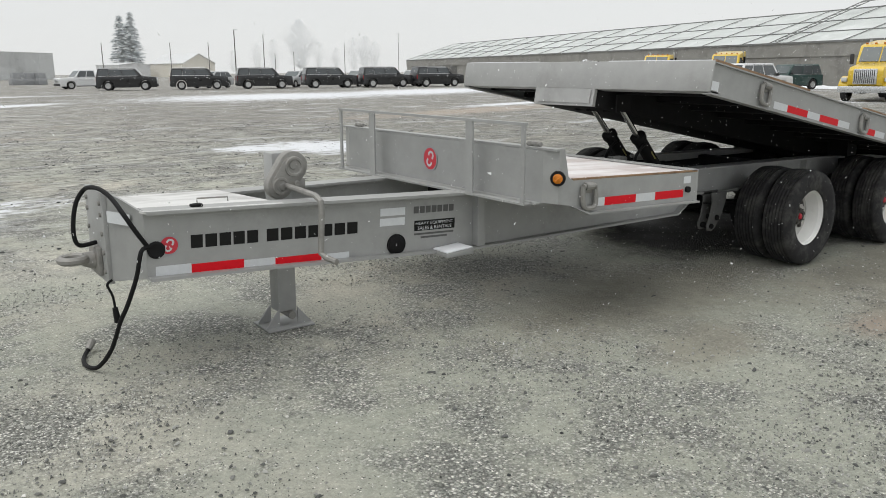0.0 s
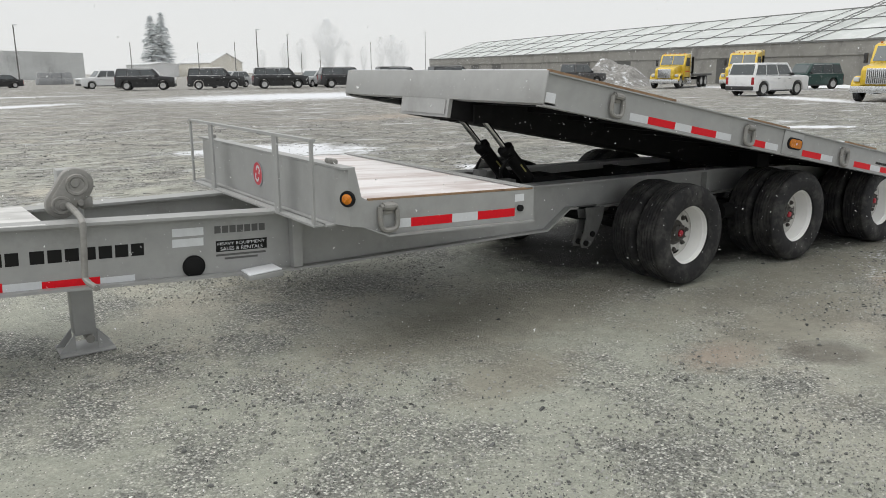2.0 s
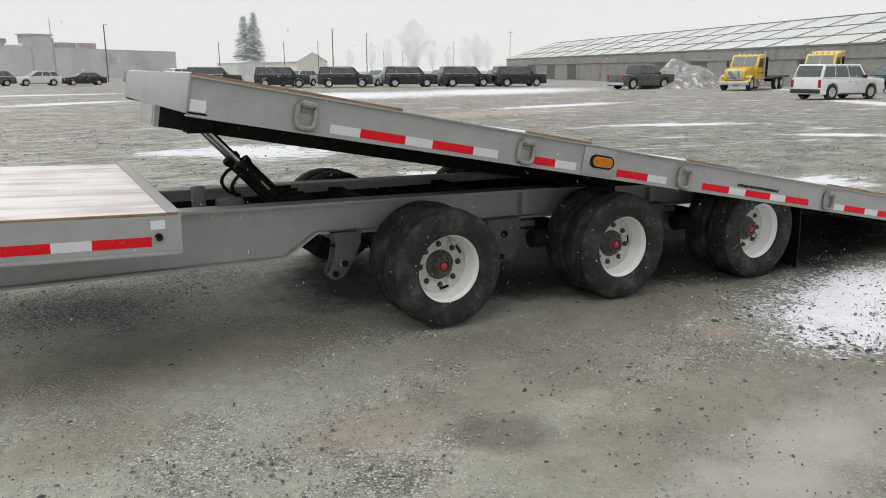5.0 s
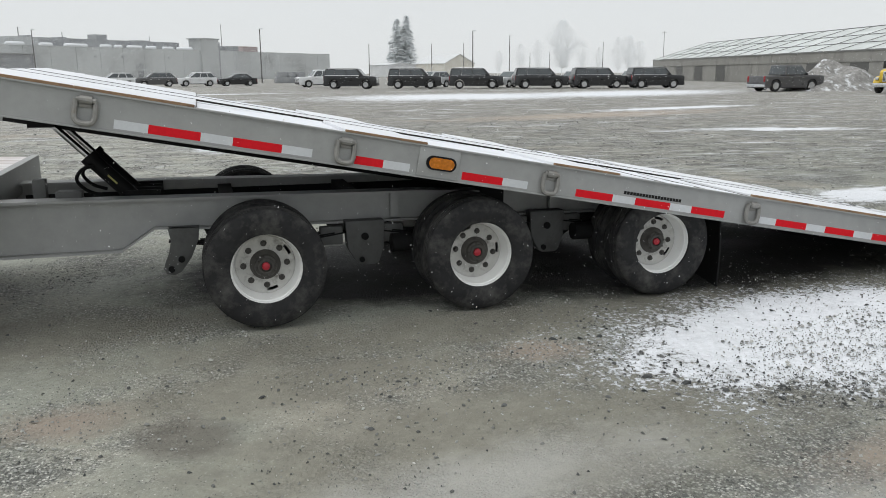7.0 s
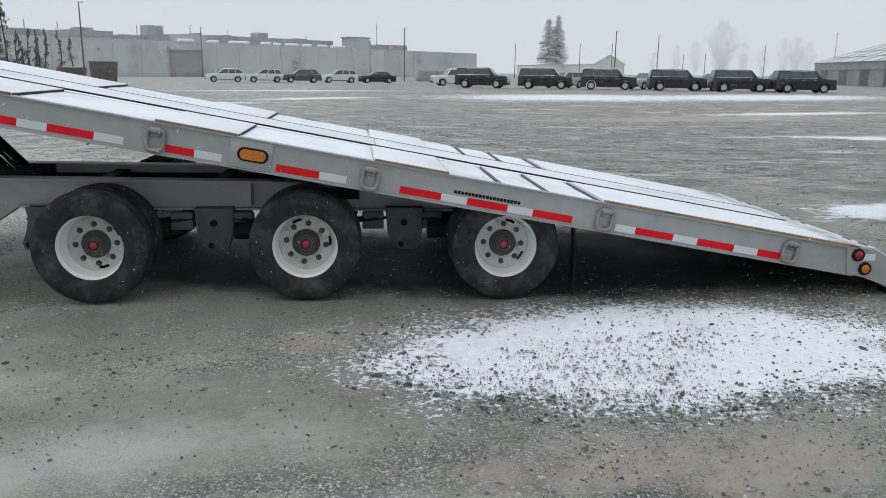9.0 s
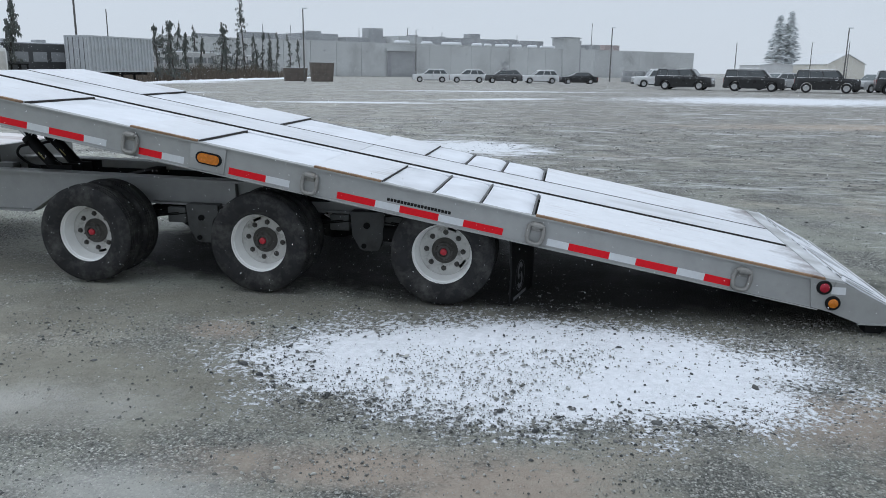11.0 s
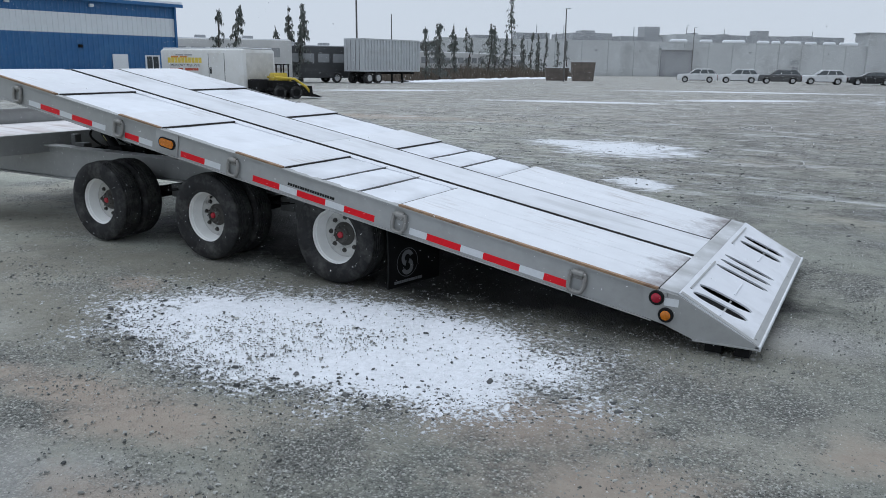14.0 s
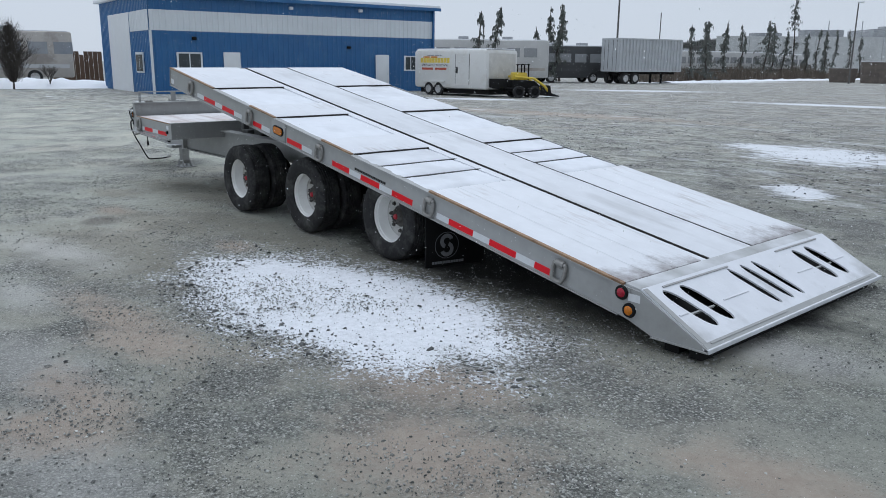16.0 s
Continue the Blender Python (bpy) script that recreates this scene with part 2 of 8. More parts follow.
# how the yard's surroundings lie to the trailer: turned a little, and falling away to the far side
YARD = Matrix.Rotation(-0.005, 4, "Y") @ Matrix.Rotation(-0.0045, 4, "X") @ Matrix.Rotation(radians(-0.4), 4, "Z")


def thing(name, label, category, m=None, group="", kind=""):
    ob = new(name)
    ob.empty_display_size = 0.2
    tagged(ob, label, category, group, kind)
    if m is not None:
        ob.matrix_basis = YARD @ m
    return ob


def B():
    return bmesh.new()


def boxes(name, mat, parent, *bs, label="", bev=0.0, m=None):
    bm = B()
    for b in bs:
        box(bm, *b, m=m, bev=bev)
    return part(name, bm, mat, parent, label)



# ---- ground ----
PATCHES = [  # snow patches, one of them a puddle's painted sky reflection: centre x, y, half length along x, half width, turn in degrees
    (3.56, -0.96, 1.76, 0.88, 4), (1.75, 11.5, 1.45, 1.75, 35), (3.4, 6.85, 0.42, 0.72, 38), (0.3, 11.9, 0.9, 0.7, -30),
    (16.6, 45.7, 10.5, 6.9, 15), (30.0, 48.5, 13.0, 6.0, 25), (-0.5, 40.8, 4.6, 1.5, 39), (-20.3, 23.0, 2.8, 1.0, 30), (34.0, 20.0, 6.0, 1.2, 60),
    # the one at 8.05, 3.45 paints a puddle's pale sky reflection in snow colour
    (52.0, 36.0, 9.0, 3.0, 75), (-37.0, 71.0, 15.0, 3.2, 80), (-34.0, 26.0, 6.5, 2.0, 70), (8.05, 3.45, 1.0, 0.6, 15), (-46.0, 9.5, 13.5, 3.6, 80),
    (20.0, 26.0, 5.0, 0.9, 15), (-7.2, 33.3, 5.0, 1.1, 10), (-2.6, 57.5, 10.0, 1.6, 12), (15.2, 13.7, 2.6, 0.6, -15), (16.2, 8.9, 1.5, 0.5, -30), (-24.0, 42.0, 5.8, 1.8, 40), (-6.5, 6.0, 2.4, 0.7, 30)]


TANS = [  # bare tan silt: centre x, y, half length, half width, turn
    (3.45, -2.32, 0.55, 0.26, 8), (4.1, -2.95, 0.55, 0.2, 5), (5.15, -1.45, 0.45, 0.3, 25), (5.75, -1.95, 0.6, 0.4, 10), (1.5, -0.76, 0.34, 0.16, 0), (3.44, -2.38, 0.5, 0.22, 20), (5.24, -1.33, 0.55, 0.2, 5), (6.87, -0.98, 0.35, 0.16, 15), (2.82, -2.33, 0.8, 0.2, 5), (5.07, -1.3, 0.4, 0.22, 20), (4.38, -3.2, 0.35, 0.25, 30),
    (6.85, -0.95, 0.42, 0.24, 20), (-1.1, -1.0, 0.30, 0.2, 10), (14.0, 22.0, 7.0, 1.5, 15), (-10.0, 17.0, 6.0, 1.2, 5)]


PALES = [(3.5, -3.0, 0.8, 0.25, 8), (4.8, -3.25, 0.9, 0.26, 6), (0.6, -2.1, 0.9, 0.26, 10), (6.3, 0.6, 0.42, 0.26, 20), (1.9, -2.7, 0.5, 0.2, 5)]  # pale dried silt
DECK_SHADES = [(3.4, 1.32, 2.7, 1.22, 0), (1.2, 1.5, 1.9, 1.05, 0)]  # shade under the tilted deck, painted near black into the ground
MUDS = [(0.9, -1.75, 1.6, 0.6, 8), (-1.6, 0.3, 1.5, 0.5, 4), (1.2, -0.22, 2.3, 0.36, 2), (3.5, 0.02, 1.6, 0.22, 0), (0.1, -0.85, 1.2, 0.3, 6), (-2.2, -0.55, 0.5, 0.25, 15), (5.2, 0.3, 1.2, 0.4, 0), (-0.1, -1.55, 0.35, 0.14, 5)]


def ground_material():
    m = bpy.data.materials.new("wet_gravel_with_snow")
    m.use_nodes = True
    nt = m.node_tree
    N, L = nt.nodes.new, nt.links.new
    b = nt.nodes["Principled BSDF"]
    tc = N("ShaderNodeTexCoord")

    def noise_of(scale, detail=6.0, rough=0.6, vec=None, dist=0.0):
        n = N("ShaderNodeTexNoise")
        n.inputs["Scale"].default_value, n.inputs["Detail"].default_value, n.inputs["Roughness"].default_value, n.inputs["Distortion"].default_value = scale, detail, rough, dist
        L(vec or tc.outputs["Object"], n.inputs["Vector"])
        return n.outputs["Fac"]

    def calc(op, a, c):
        n = N("ShaderNodeMath")
        n.operation = op
        for i, v in enumerate((a, c)):
            if isinstance(v, (int, float)):
                n.inputs[i].default_value = v
            else:
                L(v, n.inputs[i])
        return n.outputs[0]

    def rng(v, a, c, lo=0.0, hi=1.0):
        n = N("ShaderNodeMapRange")
        n.inputs[1].default_value, n.inputs[2].default_value, n.inputs[3].default_value, n.inputs[4].default_value = a, c, lo, hi
        L(v, n.inputs[0])
        return n.outputs[0]

    def mixc(f, a, c):
        n = N("ShaderNodeMix")
        n.data_type = "RGBA"
        L(f, n.inputs[0])
        for i, v in ((6, a), (7, c)):
            if isinstance(v, tuple):
                n.inputs[i].default_value = rgba(v)
            else:
                L(v, n.inputs[i])
        return n.outputs[2]

    def nearest(spots):
        best = None
        for cx, cy, rx, ry, turn in spots:
            q = N("ShaderNodeMapping")
            q.vector_type = "TEXTURE"
            q.inputs["Location"].default_value, q.inputs["Rotation"].default_value, q.inputs["Scale"].default_value = (cx, cy, 0), (0, 0, radians(turn)), (rx, ry, 1)
            L(tc.outputs["Object"], q.inputs["Vector"])
            ln = N("ShaderNodeVectorMath")
            ln.operation = "LENGTH"
            L(q.outputs[0], ln.inputs[0])
            best = ln.outputs["Value"] if best is None else calc("MINIMUM", best, ln.outputs["Value"])
        return best

    vor = N("ShaderNodeTexVoronoi")
    vor.inputs["Scale"].default_value = 72.0
    L(tc.outputs["Object"], vor.inputs["Vector"])
    sep = N("ShaderNodeSeparateColor")
    L(vor.outputs["Color"], sep.inputs[0])
    fine, mid, broad = noise_of(190, 5, 0.7), noise_of(9.0, 6, 0.7), noise_of(0.45, 5, 0.62)
    stony = rng(noise_of(1.1, 7, 0.68), 0.45, 0.575)
    silt = mixc(rng(mid, 0.3, 0.7), (0.228, 0.238, 0.202), (0.315, 0.322, 0.272))
    silt = mixc(rng(broad, 0.48, 0.66, 0, 0.8), silt, (0.40, 0.385, 0.33))
    silt = mixc(rng(noise_of(0.30, 4, 0.55), 0.57, 0.70, 0, 0.35), silt, (0.42, 0.335, 0.265))
    silt = mixc(rng(noise_of(0.5, 4, 0.6, None, 0.5), 0.60, 0.72, 0, 0.55), silt, (0.15, 0.15, 0.135))
    pebble = N("ShaderNodeValToRGB")
    pebble.color_ramp.elements[0].color, pebble.color_ramp.elements[1].color = rgba((0.095, 0.10, 0.093)), rgba((0.58, 0.575, 0.54))
    mid_el = pebble.color_ramp.elements.new(0.6)
    mid_el.color = rgba((0.29, 0.295, 0.268))
    L(sep.outputs[0], pebble.inputs["Fac"])
    joints = rng(vor.outputs["Distance"], 0.38, 0.68, 0, 0.9)
    peb = mixc(joints, pebble.outputs["Color"], (0.105, 0.106, 0.098))
    col = mixc(calc("ADD", calc("MULTIPLY", stony, 0.78), 0.10), silt, peb)
    speck = rng(fine, 0.62, 0.74, 0, 0.42)
    col = mixc(calc("MULTIPLY", speck, stony), col, (0.52, 0.51, 0.49))
    pits = rng(noise_of(75, 4, 0.7), 0.60, 0.70, 0, 0.8)
    col = mixc(calc("MULTIPLY", pits, rng(stony, 0, 1, 0.35, 1.0)), col, (0.085, 0.085, 0.08))
    grit = noise_of(150, 3, 0.8)
    coarse = noise_of(42, 4, 0.75)
    gain = calc("MULTIPLY", rng(grit, 0.33, 0.67, 0.5, 1.5), rng(coarse, 0.35, 0.65, 0.65, 1.38))
    rough_part = rng(stony, 0, 1, 0.35, 1.0)
    gain = calc("ADD", calc("MULTIPLY", gain, rough_part), calc("SUBTRACT", 1.0, rough_part))
    lively = N("ShaderNodeHueSaturation")
    L(gain, lively.inputs["Value"])
    L(col, lively.inputs["Color"])
    col = lively.outputs["Color"]
    chip = N("ShaderNodeTexVoronoi")
    chip.inputs["Scale"].default_value = 95.0
    chip.inputs["Randomness"].default_value = 1.0
    L(tc.outputs["Object"], chip.inputs["Vector"])
    cs = N("ShaderNodeSeparateColor")
    L(chip.outputs["Color"], cs.inputs[0])
    size = rng(chip.outputs["Distance"], 0.42, 0.30)
    col = mixc(calc("MULTIPLY", rng(cs.outputs[0], 0.945, 0.955), size), col, (0.55, 0.545, 0.51))
    col = mixc(calc("MULTIPLY", rng(cs.outputs[1], 0.90, 0.91), size), col, (0.06, 0.06, 0.055))
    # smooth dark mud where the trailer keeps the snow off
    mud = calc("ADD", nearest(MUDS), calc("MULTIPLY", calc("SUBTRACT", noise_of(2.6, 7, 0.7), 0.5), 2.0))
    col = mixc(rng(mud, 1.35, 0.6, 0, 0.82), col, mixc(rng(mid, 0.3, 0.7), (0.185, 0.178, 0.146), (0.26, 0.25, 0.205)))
    # near-black tone paints the deck's shade onto the ground
    deck_shade = calc("ADD", nearest(DECK_SHADES), calc("MULTIPLY", calc("SUBTRACT", noise_of(1.8, 7, 0.7), 0.5), 1.0))
    col = mixc(rng(deck_shade, 1.15, 0.85, 0, 0.96), col, (0.017, 0.0165, 0.015))
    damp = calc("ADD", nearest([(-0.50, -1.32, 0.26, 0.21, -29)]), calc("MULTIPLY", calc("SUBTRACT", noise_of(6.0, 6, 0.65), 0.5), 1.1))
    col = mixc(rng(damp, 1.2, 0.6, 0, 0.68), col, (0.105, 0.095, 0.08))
    pale = calc("ADD", nearest(PALES), calc("MULTIPLY", calc("SUBTRACT", noise_of(3.0, 7, 0.7), 0.5), 2.2))
    col = mixc(rng(pale, 1.5, 0.4, 0, 0.6), col, (0.47, 0.465, 0.44))
    # drier and paler towards the tongue, wetter and darker by the ramp
    sx0 = N("ShaderNodeSeparateXYZ")
    L(tc.outputs["Object"], sx0.inputs[0])
    dry = rng(calc("ADD", sx0.outputs[0], calc("MULTIPLY", calc("SUBTRACT", broad, 0.5), 9.0)), 3.5, -2.5, 0.96, 1.50)
    hsv = N("ShaderNodeHueSaturation")
    L(dry, hsv.inputs["Value"])
    L(col, hsv.inputs["Color"])
    col = hsv.outputs["Color"]
    # streaks of thin snow over the open yard
    mp = N("ShaderNodeMapping")
    mp.inputs["Scale"].default_value = (0.17, 0.5, 1.0)
    mp.inputs["Rotation"].default_value = (0, 0, radians(-18))
    L(tc.outputs["Object"], mp.inputs["Vector"])
    streak = noise_of(1.6, 7, 0.72, mp.outputs[0], 0.4)
    sx = N("ShaderNodeSeparateXYZ")
    L(tc.outputs["Object"], sx.inputs[0])
    open_yard = rng(sx.outputs[1], 2.8, 7.5)
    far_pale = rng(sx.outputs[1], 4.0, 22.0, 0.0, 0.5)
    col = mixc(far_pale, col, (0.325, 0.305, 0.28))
    mp2 = N("ShaderNodeMapping")
    mp2.inputs["Scale"].default_value = (0.8, 2.4, 1.0)
    mp2.inputs["Rotation"].default_value = (0, 0, radians(-14))
    L(tc.outputs["Object"], mp2.inputs["Vector"])
    ruts = noise_of(1.2, 8, 0.75, mp2.outputs[0], 0.3)
    col = mixc(calc("MULTIPLY", rng(ruts, 0.52, 0.66, 0, 0.75), open_yard), col, (0.20, 0.185, 0.165))
    col = mixc(calc("MULTIPLY", rng(noise_of(5.0, 6, 0.75, mp2.outputs[0]), 0.52, 0.62, 0, 0.5), open_yard), col, (0.17, 0.16, 0.145))
    clods = N("ShaderNodeTexVoronoi")
    clods.inputs["Scale"].default_value = 9.0
    L(tc.outputs["Object"], clods.inputs["Vector"])
    cc = N("ShaderNodeSeparateColor")
    L(clods.outputs["Color"], cc.inputs[0])
    clod = calc("MULTIPLY", rng(cc.outputs[0], 0.80, 0.82), rng(clods.outputs["Distance"], 0.50, 0.32, 0, 0.9))
    col = mixc(calc("MULTIPLY", clod, open_yard), col, (0.09, 0.088, 0.08))
    mp3 = N("ShaderNodeMapping")
    mp3.inputs["Scale"].default_value = (0.8, 2.0, 1.0)
    mp3.inputs["Rotation"].default_value = (0, 0, radians(-16))
    L(tc.outputs["Object"], mp3.inputs["Vector"])
    scrape = N("ShaderNodeHueSaturation")
    L(rng(noise_of(1.9, 8, 0.78, mp3.outputs[0], 0.2), 0.36, 0.64, 0.5, 1.36), scrape.inputs["Value"])
    L(col, scrape.inputs["Color"])
    col = mixc(open_yard, col, scrape.outputs["Color"])
    # churned ground: dark clods and flecks of snow, between smoother driven lanes
    churned = calc("MULTIPLY", rng(noise_of(0.22, 5, 0.6, mp3.outputs[0], 0.6), 0.45, 0.55, 0.18, 1.0), open_yard)
    col = mixc(calc("MULTIPLY", rng(noise_of(6.5, 6, 0.8), 0.53, 0.61, 0, 0.55), churned), col, (0.075, 0.074, 0.068))
    flecks = calc("MULTIPLY", rng(noise_of(4.6, 8, 0.82, mp2.outputs[0]), 0.545, 0.62, 0, 0.72), churned)
    thin = calc("MULTIPLY", rng(ruts, 0.43, 0.34, 0, 0.5), open_yard)
    tracks = calc("MAXIMUM", calc("MAXIMUM", thin, flecks), calc("MULTIPLY", rng(streak, 0.57, 0.68, 0, 0.8), open_yard))
    # the shaped patches
    wob = noise_of(2.2, 7, 0.7)

    tan_edge = calc("ADD", nearest(TANS), calc("MULTIPLY", calc("SUBTRACT", wob, 0.5), 2.4))
    tan_edge = calc("ADD", tan_edge, calc("MULTIPLY", calc("SUBTRACT", noise_of(26, 6, 0.75), 0.5), 1.0))
    col = mixc(rng(tan_edge, 1.3, 0.4, 0, 0.88), col, mixc(rng(mid, 0.3, 0.7), (0.34, 0.28, 0.225), (0.43, 0.37, 0.31)))
    best = nearest(PATCHES[:1])
    edge = calc("ADD", best, calc("MULTIPLY", calc("SUBTRACT", wob, 0.5), 1.1))
    gaps = calc("MULTIPLY", calc("SUBTRACT", noise_of(27, 8, 0.80), 0.5), calc("ADD", calc("MULTIPLY", best, 2.5), 0.12))
    patch = rng(calc("ADD", edge, gaps), 1.03, 0.90)
    # farther patches are thin and driven over; one paints a puddle's sky reflection
    worn = calc("ADD", nearest(PATCHES[1:]), calc("MULTIPLY", calc("SUBTRACT", noise_of(2.4, 7, 0.75, mp3.outputs[0], 0.4), 0.5), 3.2))
    worn = calc("ADD", worn, calc("MULTIPLY", calc("SUBTRACT", wob, 0.5), 1.2))
    snow = calc("MAXIMUM", tracks, calc("MAXIMUM", patch, rng(worn, 1.12, 0.62, 0, 0.92)))
    col = mixc(snow, col, mixc(rng(noise_of(18, 6, 0.75), 0.35, 0.65), (0.66, 0.68, 0.71), (0.82, 0.84, 0.88)))
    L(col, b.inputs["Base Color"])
    wet = noise_of(0.9, 5, 0.6)
    L(rng(wet, 0.35, 0.65, 0.55, 0.9), b.inputs["Roughness"])
    b.inputs["Specular IOR Level"].default_value = 0.35
    h = calc("ADD", calc("MULTIPLY", calc("MULTIPLY", vor.outputs["Distance"], -1.3), stony), calc("MULTIPLY", fine, 0.6))
    h = calc("ADD", h, calc("MULTIPLY", grit, 0.5))
    h = calc("ADD", h, calc("MULTIPLY", mid, 0.8))
    h = calc("MULTIPLY", h, rng(snow, 0, 1, 1.0, 0.5))
    bp = N("ShaderNodeBump")
    bp.inputs["Strength"].default_value, bp.inputs["Distance"].default_value = 1.0, 0.013
    L(h, bp.inputs["Height"])
    L(bp.outputs[0], b.inputs["Normal"])
    return m


def build_ground():
    bm = B()
    xs = [-900, -300, -120, -60, -40, -30, -25, -20, -16] + [-12 + 0.4 * i for i in range(66)] + [17, 20, 25, 30, 40, 60, 120, 300, 900]
    ys = [-900, -200, -60, -30, -20, -12] + [-8 + 0.4 * i for i in range(50)] + [14, 17, 20, 25, 30, 40, 80, 160, 320, 900]

    def level(x, y):
        far = min(1.0, max(0.0, (math.hypot(x - 2, y - 2) - 9) / 15))
        return far * far * (3 - 2 * far) * (0.005 * x - 0.0045 * y)

    grid = [[bm.verts.new((x, y, level(x, y) + 0.012 * (noise.noise((x * 0.5, y * 0.5, 0)) if -12 < x < 14 and -8 < y < 12 else 0) - 0.006)) for x in xs] for y in ys]
    for r0, r1 in zip(grid, grid[1:]):
        for i in range(len(xs) - 1):
            bm.faces.new((r0[i], r0[i + 1], r1[i + 1], r1[i]))
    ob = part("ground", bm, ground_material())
    tagged(ob, "wet grey gravel yard with thin melting snow patches", "ground", kind="structure")


build_ground()


def scatter_stones(name, label, count, size, area, mat, seed, keep=None):
    rs = np.random.RandomState(seed)
    verts, faces = [], []
    for i in range(count):
        while True:
            x, y = rs.uniform(area[0], area[1]), rs.uniform(area[2], area[3])
            if keep is None or keep(x, y, rs):
                break
        r = size[0] + (size[1] - size[0]) * rs.rand() ** 6
        a = rs.uniform(0, 6.28)
        n0 = len(verts)
        sq, long = rs.uniform(0.20, 0.42), rs.uniform(0.45, 0.95)
        ca, sa = math.cos(a), math.sin(a)
        for ring, up in ((1.0, None), (0.55, 1)):
            for k in range(5):
                t = k * 1.2566 + rs.uniform(-0.45, 0.45) + (0.5 if up else 0)
                q = r * ring * rs.uniform(0.65, 1.3)
                px, py = q * math.cos(t) * 1.25, q * math.sin(t) * long
                verts.append((x + px * ca - py * sa, y + px * sa + py * ca, r * sq * rs.uniform(0.55, 1.25) if up else -0.004))
        for k in range(5):
            k1 = (k + 1) % 5
            faces += [(n0 + k, n0 + k1, n0 + 5 + k), (n0 + k1, n0 + 5 + k1, n0 + 5 + k)]
        faces.append(tuple(n0 + 5 + k for k in range(5)))
    me = bpy.data.meshes.new(name)
    me.from_pydata(verts, [], faces)
    me.materials.append(mat)
    ob = new(name, me)
    tagged(ob, label, "gravel", kind="stuff")


def stone_material(name, dark, light):
    m = material(name, light, 0.8, 0.0, 0.2, 40.0, 0.002, 120)
    nt = m.node_tree
    g = nt.nodes.new("ShaderNodeNewGeometry")
    r = nt.nodes.new("ShaderNodeValToRGB")
    r.color_ramp.elements[0].color, r.color_ramp.elements[1].color = rgba(dark), rgba(light)
    nt.links.new(g.outputs["Random Per Island"], r.inputs["Fac"])
    nt.links.new(r.outputs["Color"], nt.nodes["Principled BSDF"].inputs["Base Color"])
    return m


def beds(x, y, rs):
    """Loose stones gather in beds and leave smooth silt between."""
    trodden = 0.3 if -2.6 < x < 4.8 and -0.7 + 0.3 * noise.noise((x * 1.1, 0, 4.0)) < y < 0.7 else 1.0
    if math.hypot((x - 0.9) / 1.8, (y + 1.75) / 0.8) < 1 + 0.5 * noise.noise((x * 1.7, y * 1.7, 6.0)):
        trodden = 0.3
    # few pale stones under the deck, so its painted shade stays dark
    if -1.2 < x < 6.4 and 0.3 < y < 2.5:
        trodden = 0.08
    return rs.rand() / trodden < 0.42 + 1.5 * noise.noise((x * 0.8, y * 0.8, 5.0)) + 0.5 * noise.noise((x * 3.1, y * 3.1, 9.0))


def in_patch(x, y, rs):
    """Stones lie thin on the snow and thick along its ragged, trodden edge."""
    a = radians(-5)
    dx, dy = x - 3.56, y + 0.96
    u = math.hypot((dx * math.cos(a) - dy * math.sin(a)) / 1.78, (dx * math.sin(a) + dy * math.cos(a)) / 0.86)
    u += 0.5 * noise.noise((x * 1.3, y * 1.3, 2.0))
    edge = max(0.0, 1 - abs(u - (0.98 if dy < 0 else 1.05)) / 0.34)
    heap = max(0.0, noise.noise((x * 2.2, y * 2.2, 7.0))) * (1.0 if u < 1.1 else 0.0)
    return rs.rand() < (0.022 if u < 1 else 0.0) + (0.75 if dy < 0 else 0.18) * edge + 0.3 * heap


STONE = stone_material("mixed_gravel", (0.07, 0.073, 0.069), (0.46, 0.46, 0.43))
DARKSTONE = stone_material("dark_wet_stone", (0.035, 0.038, 0.038), (0.16, 0.162, 0.158))
PALESTONE = stone_material("pale_quartz_chip", (0.5, 0.49, 0.46), (0.8, 0.79, 0.76))
scatter_stones("gravel", "loose grey pebbles scattered over the yard", 70000, (0.0024, 0.0120), (-7.5, 9.0, -3.9, 3.0), STONE, 3, beds)
scatter_stones("gravel", "coarser grey stones lying in the gravel beds", 7000, (0.0050, 0.0160), (-7.5, 9.0, -3.9, 1.0), STONE, 13, beds)
scatter_stones("gravel", "dark flat stones scattered over the silt", 550, (0.0060, 0.0190), (-7.0, 9.0, -3.9, 0.6), DARKSTONE, 14)
scatter_stones("gravel", "small pale chips among the gravel", 1500, (0.0028, 0.0090), (-7.0, 9.0, -3.9, 0.6), PALESTONE, 15, beds)
scatter_stones("gravel", "dark wet grit poking out of the snow patch", 1700, (0.0034, 0.0135), (1.3, 5.9, -2.5, 0.1), DARKSTONE, 5, in_patch)
scatter_stones("gravel", "dark wet stones lying on the snow patch", 190, (0.010, 0.030), (1.5, 5.7, -2.3, 0.0), DARKSTONE, 6, in_patch)
scatter_stones("gravel", "dark clods on the churned open yard", 8000, (0.007, 0.030), (-9.0, 17.0, 3.0, 20.0), DARKSTONE, 16, beds)

# ---- the tag trailer ----
DECK = Matrix.Translation((-1.535, 0, 1.616)) @ pose(0, 0, 0, 0, 10.1, 0)
LEN = 7.13
NEAR, FAR, LFAR = 0.0, 2.60, 2.42
trailer = thing("tag_trailer", "silver-grey three-axle tag trailer with its rear deck tilted up", "trailer")


def beam_top(x):
    return float(np.interp(x, [-5.2, -5.04, -2.99, -1.5, 1.1, 2.2, 3.3], [0.865, 0.862, 0.777, 0.766, 0.735, 0.69, 0.56]))


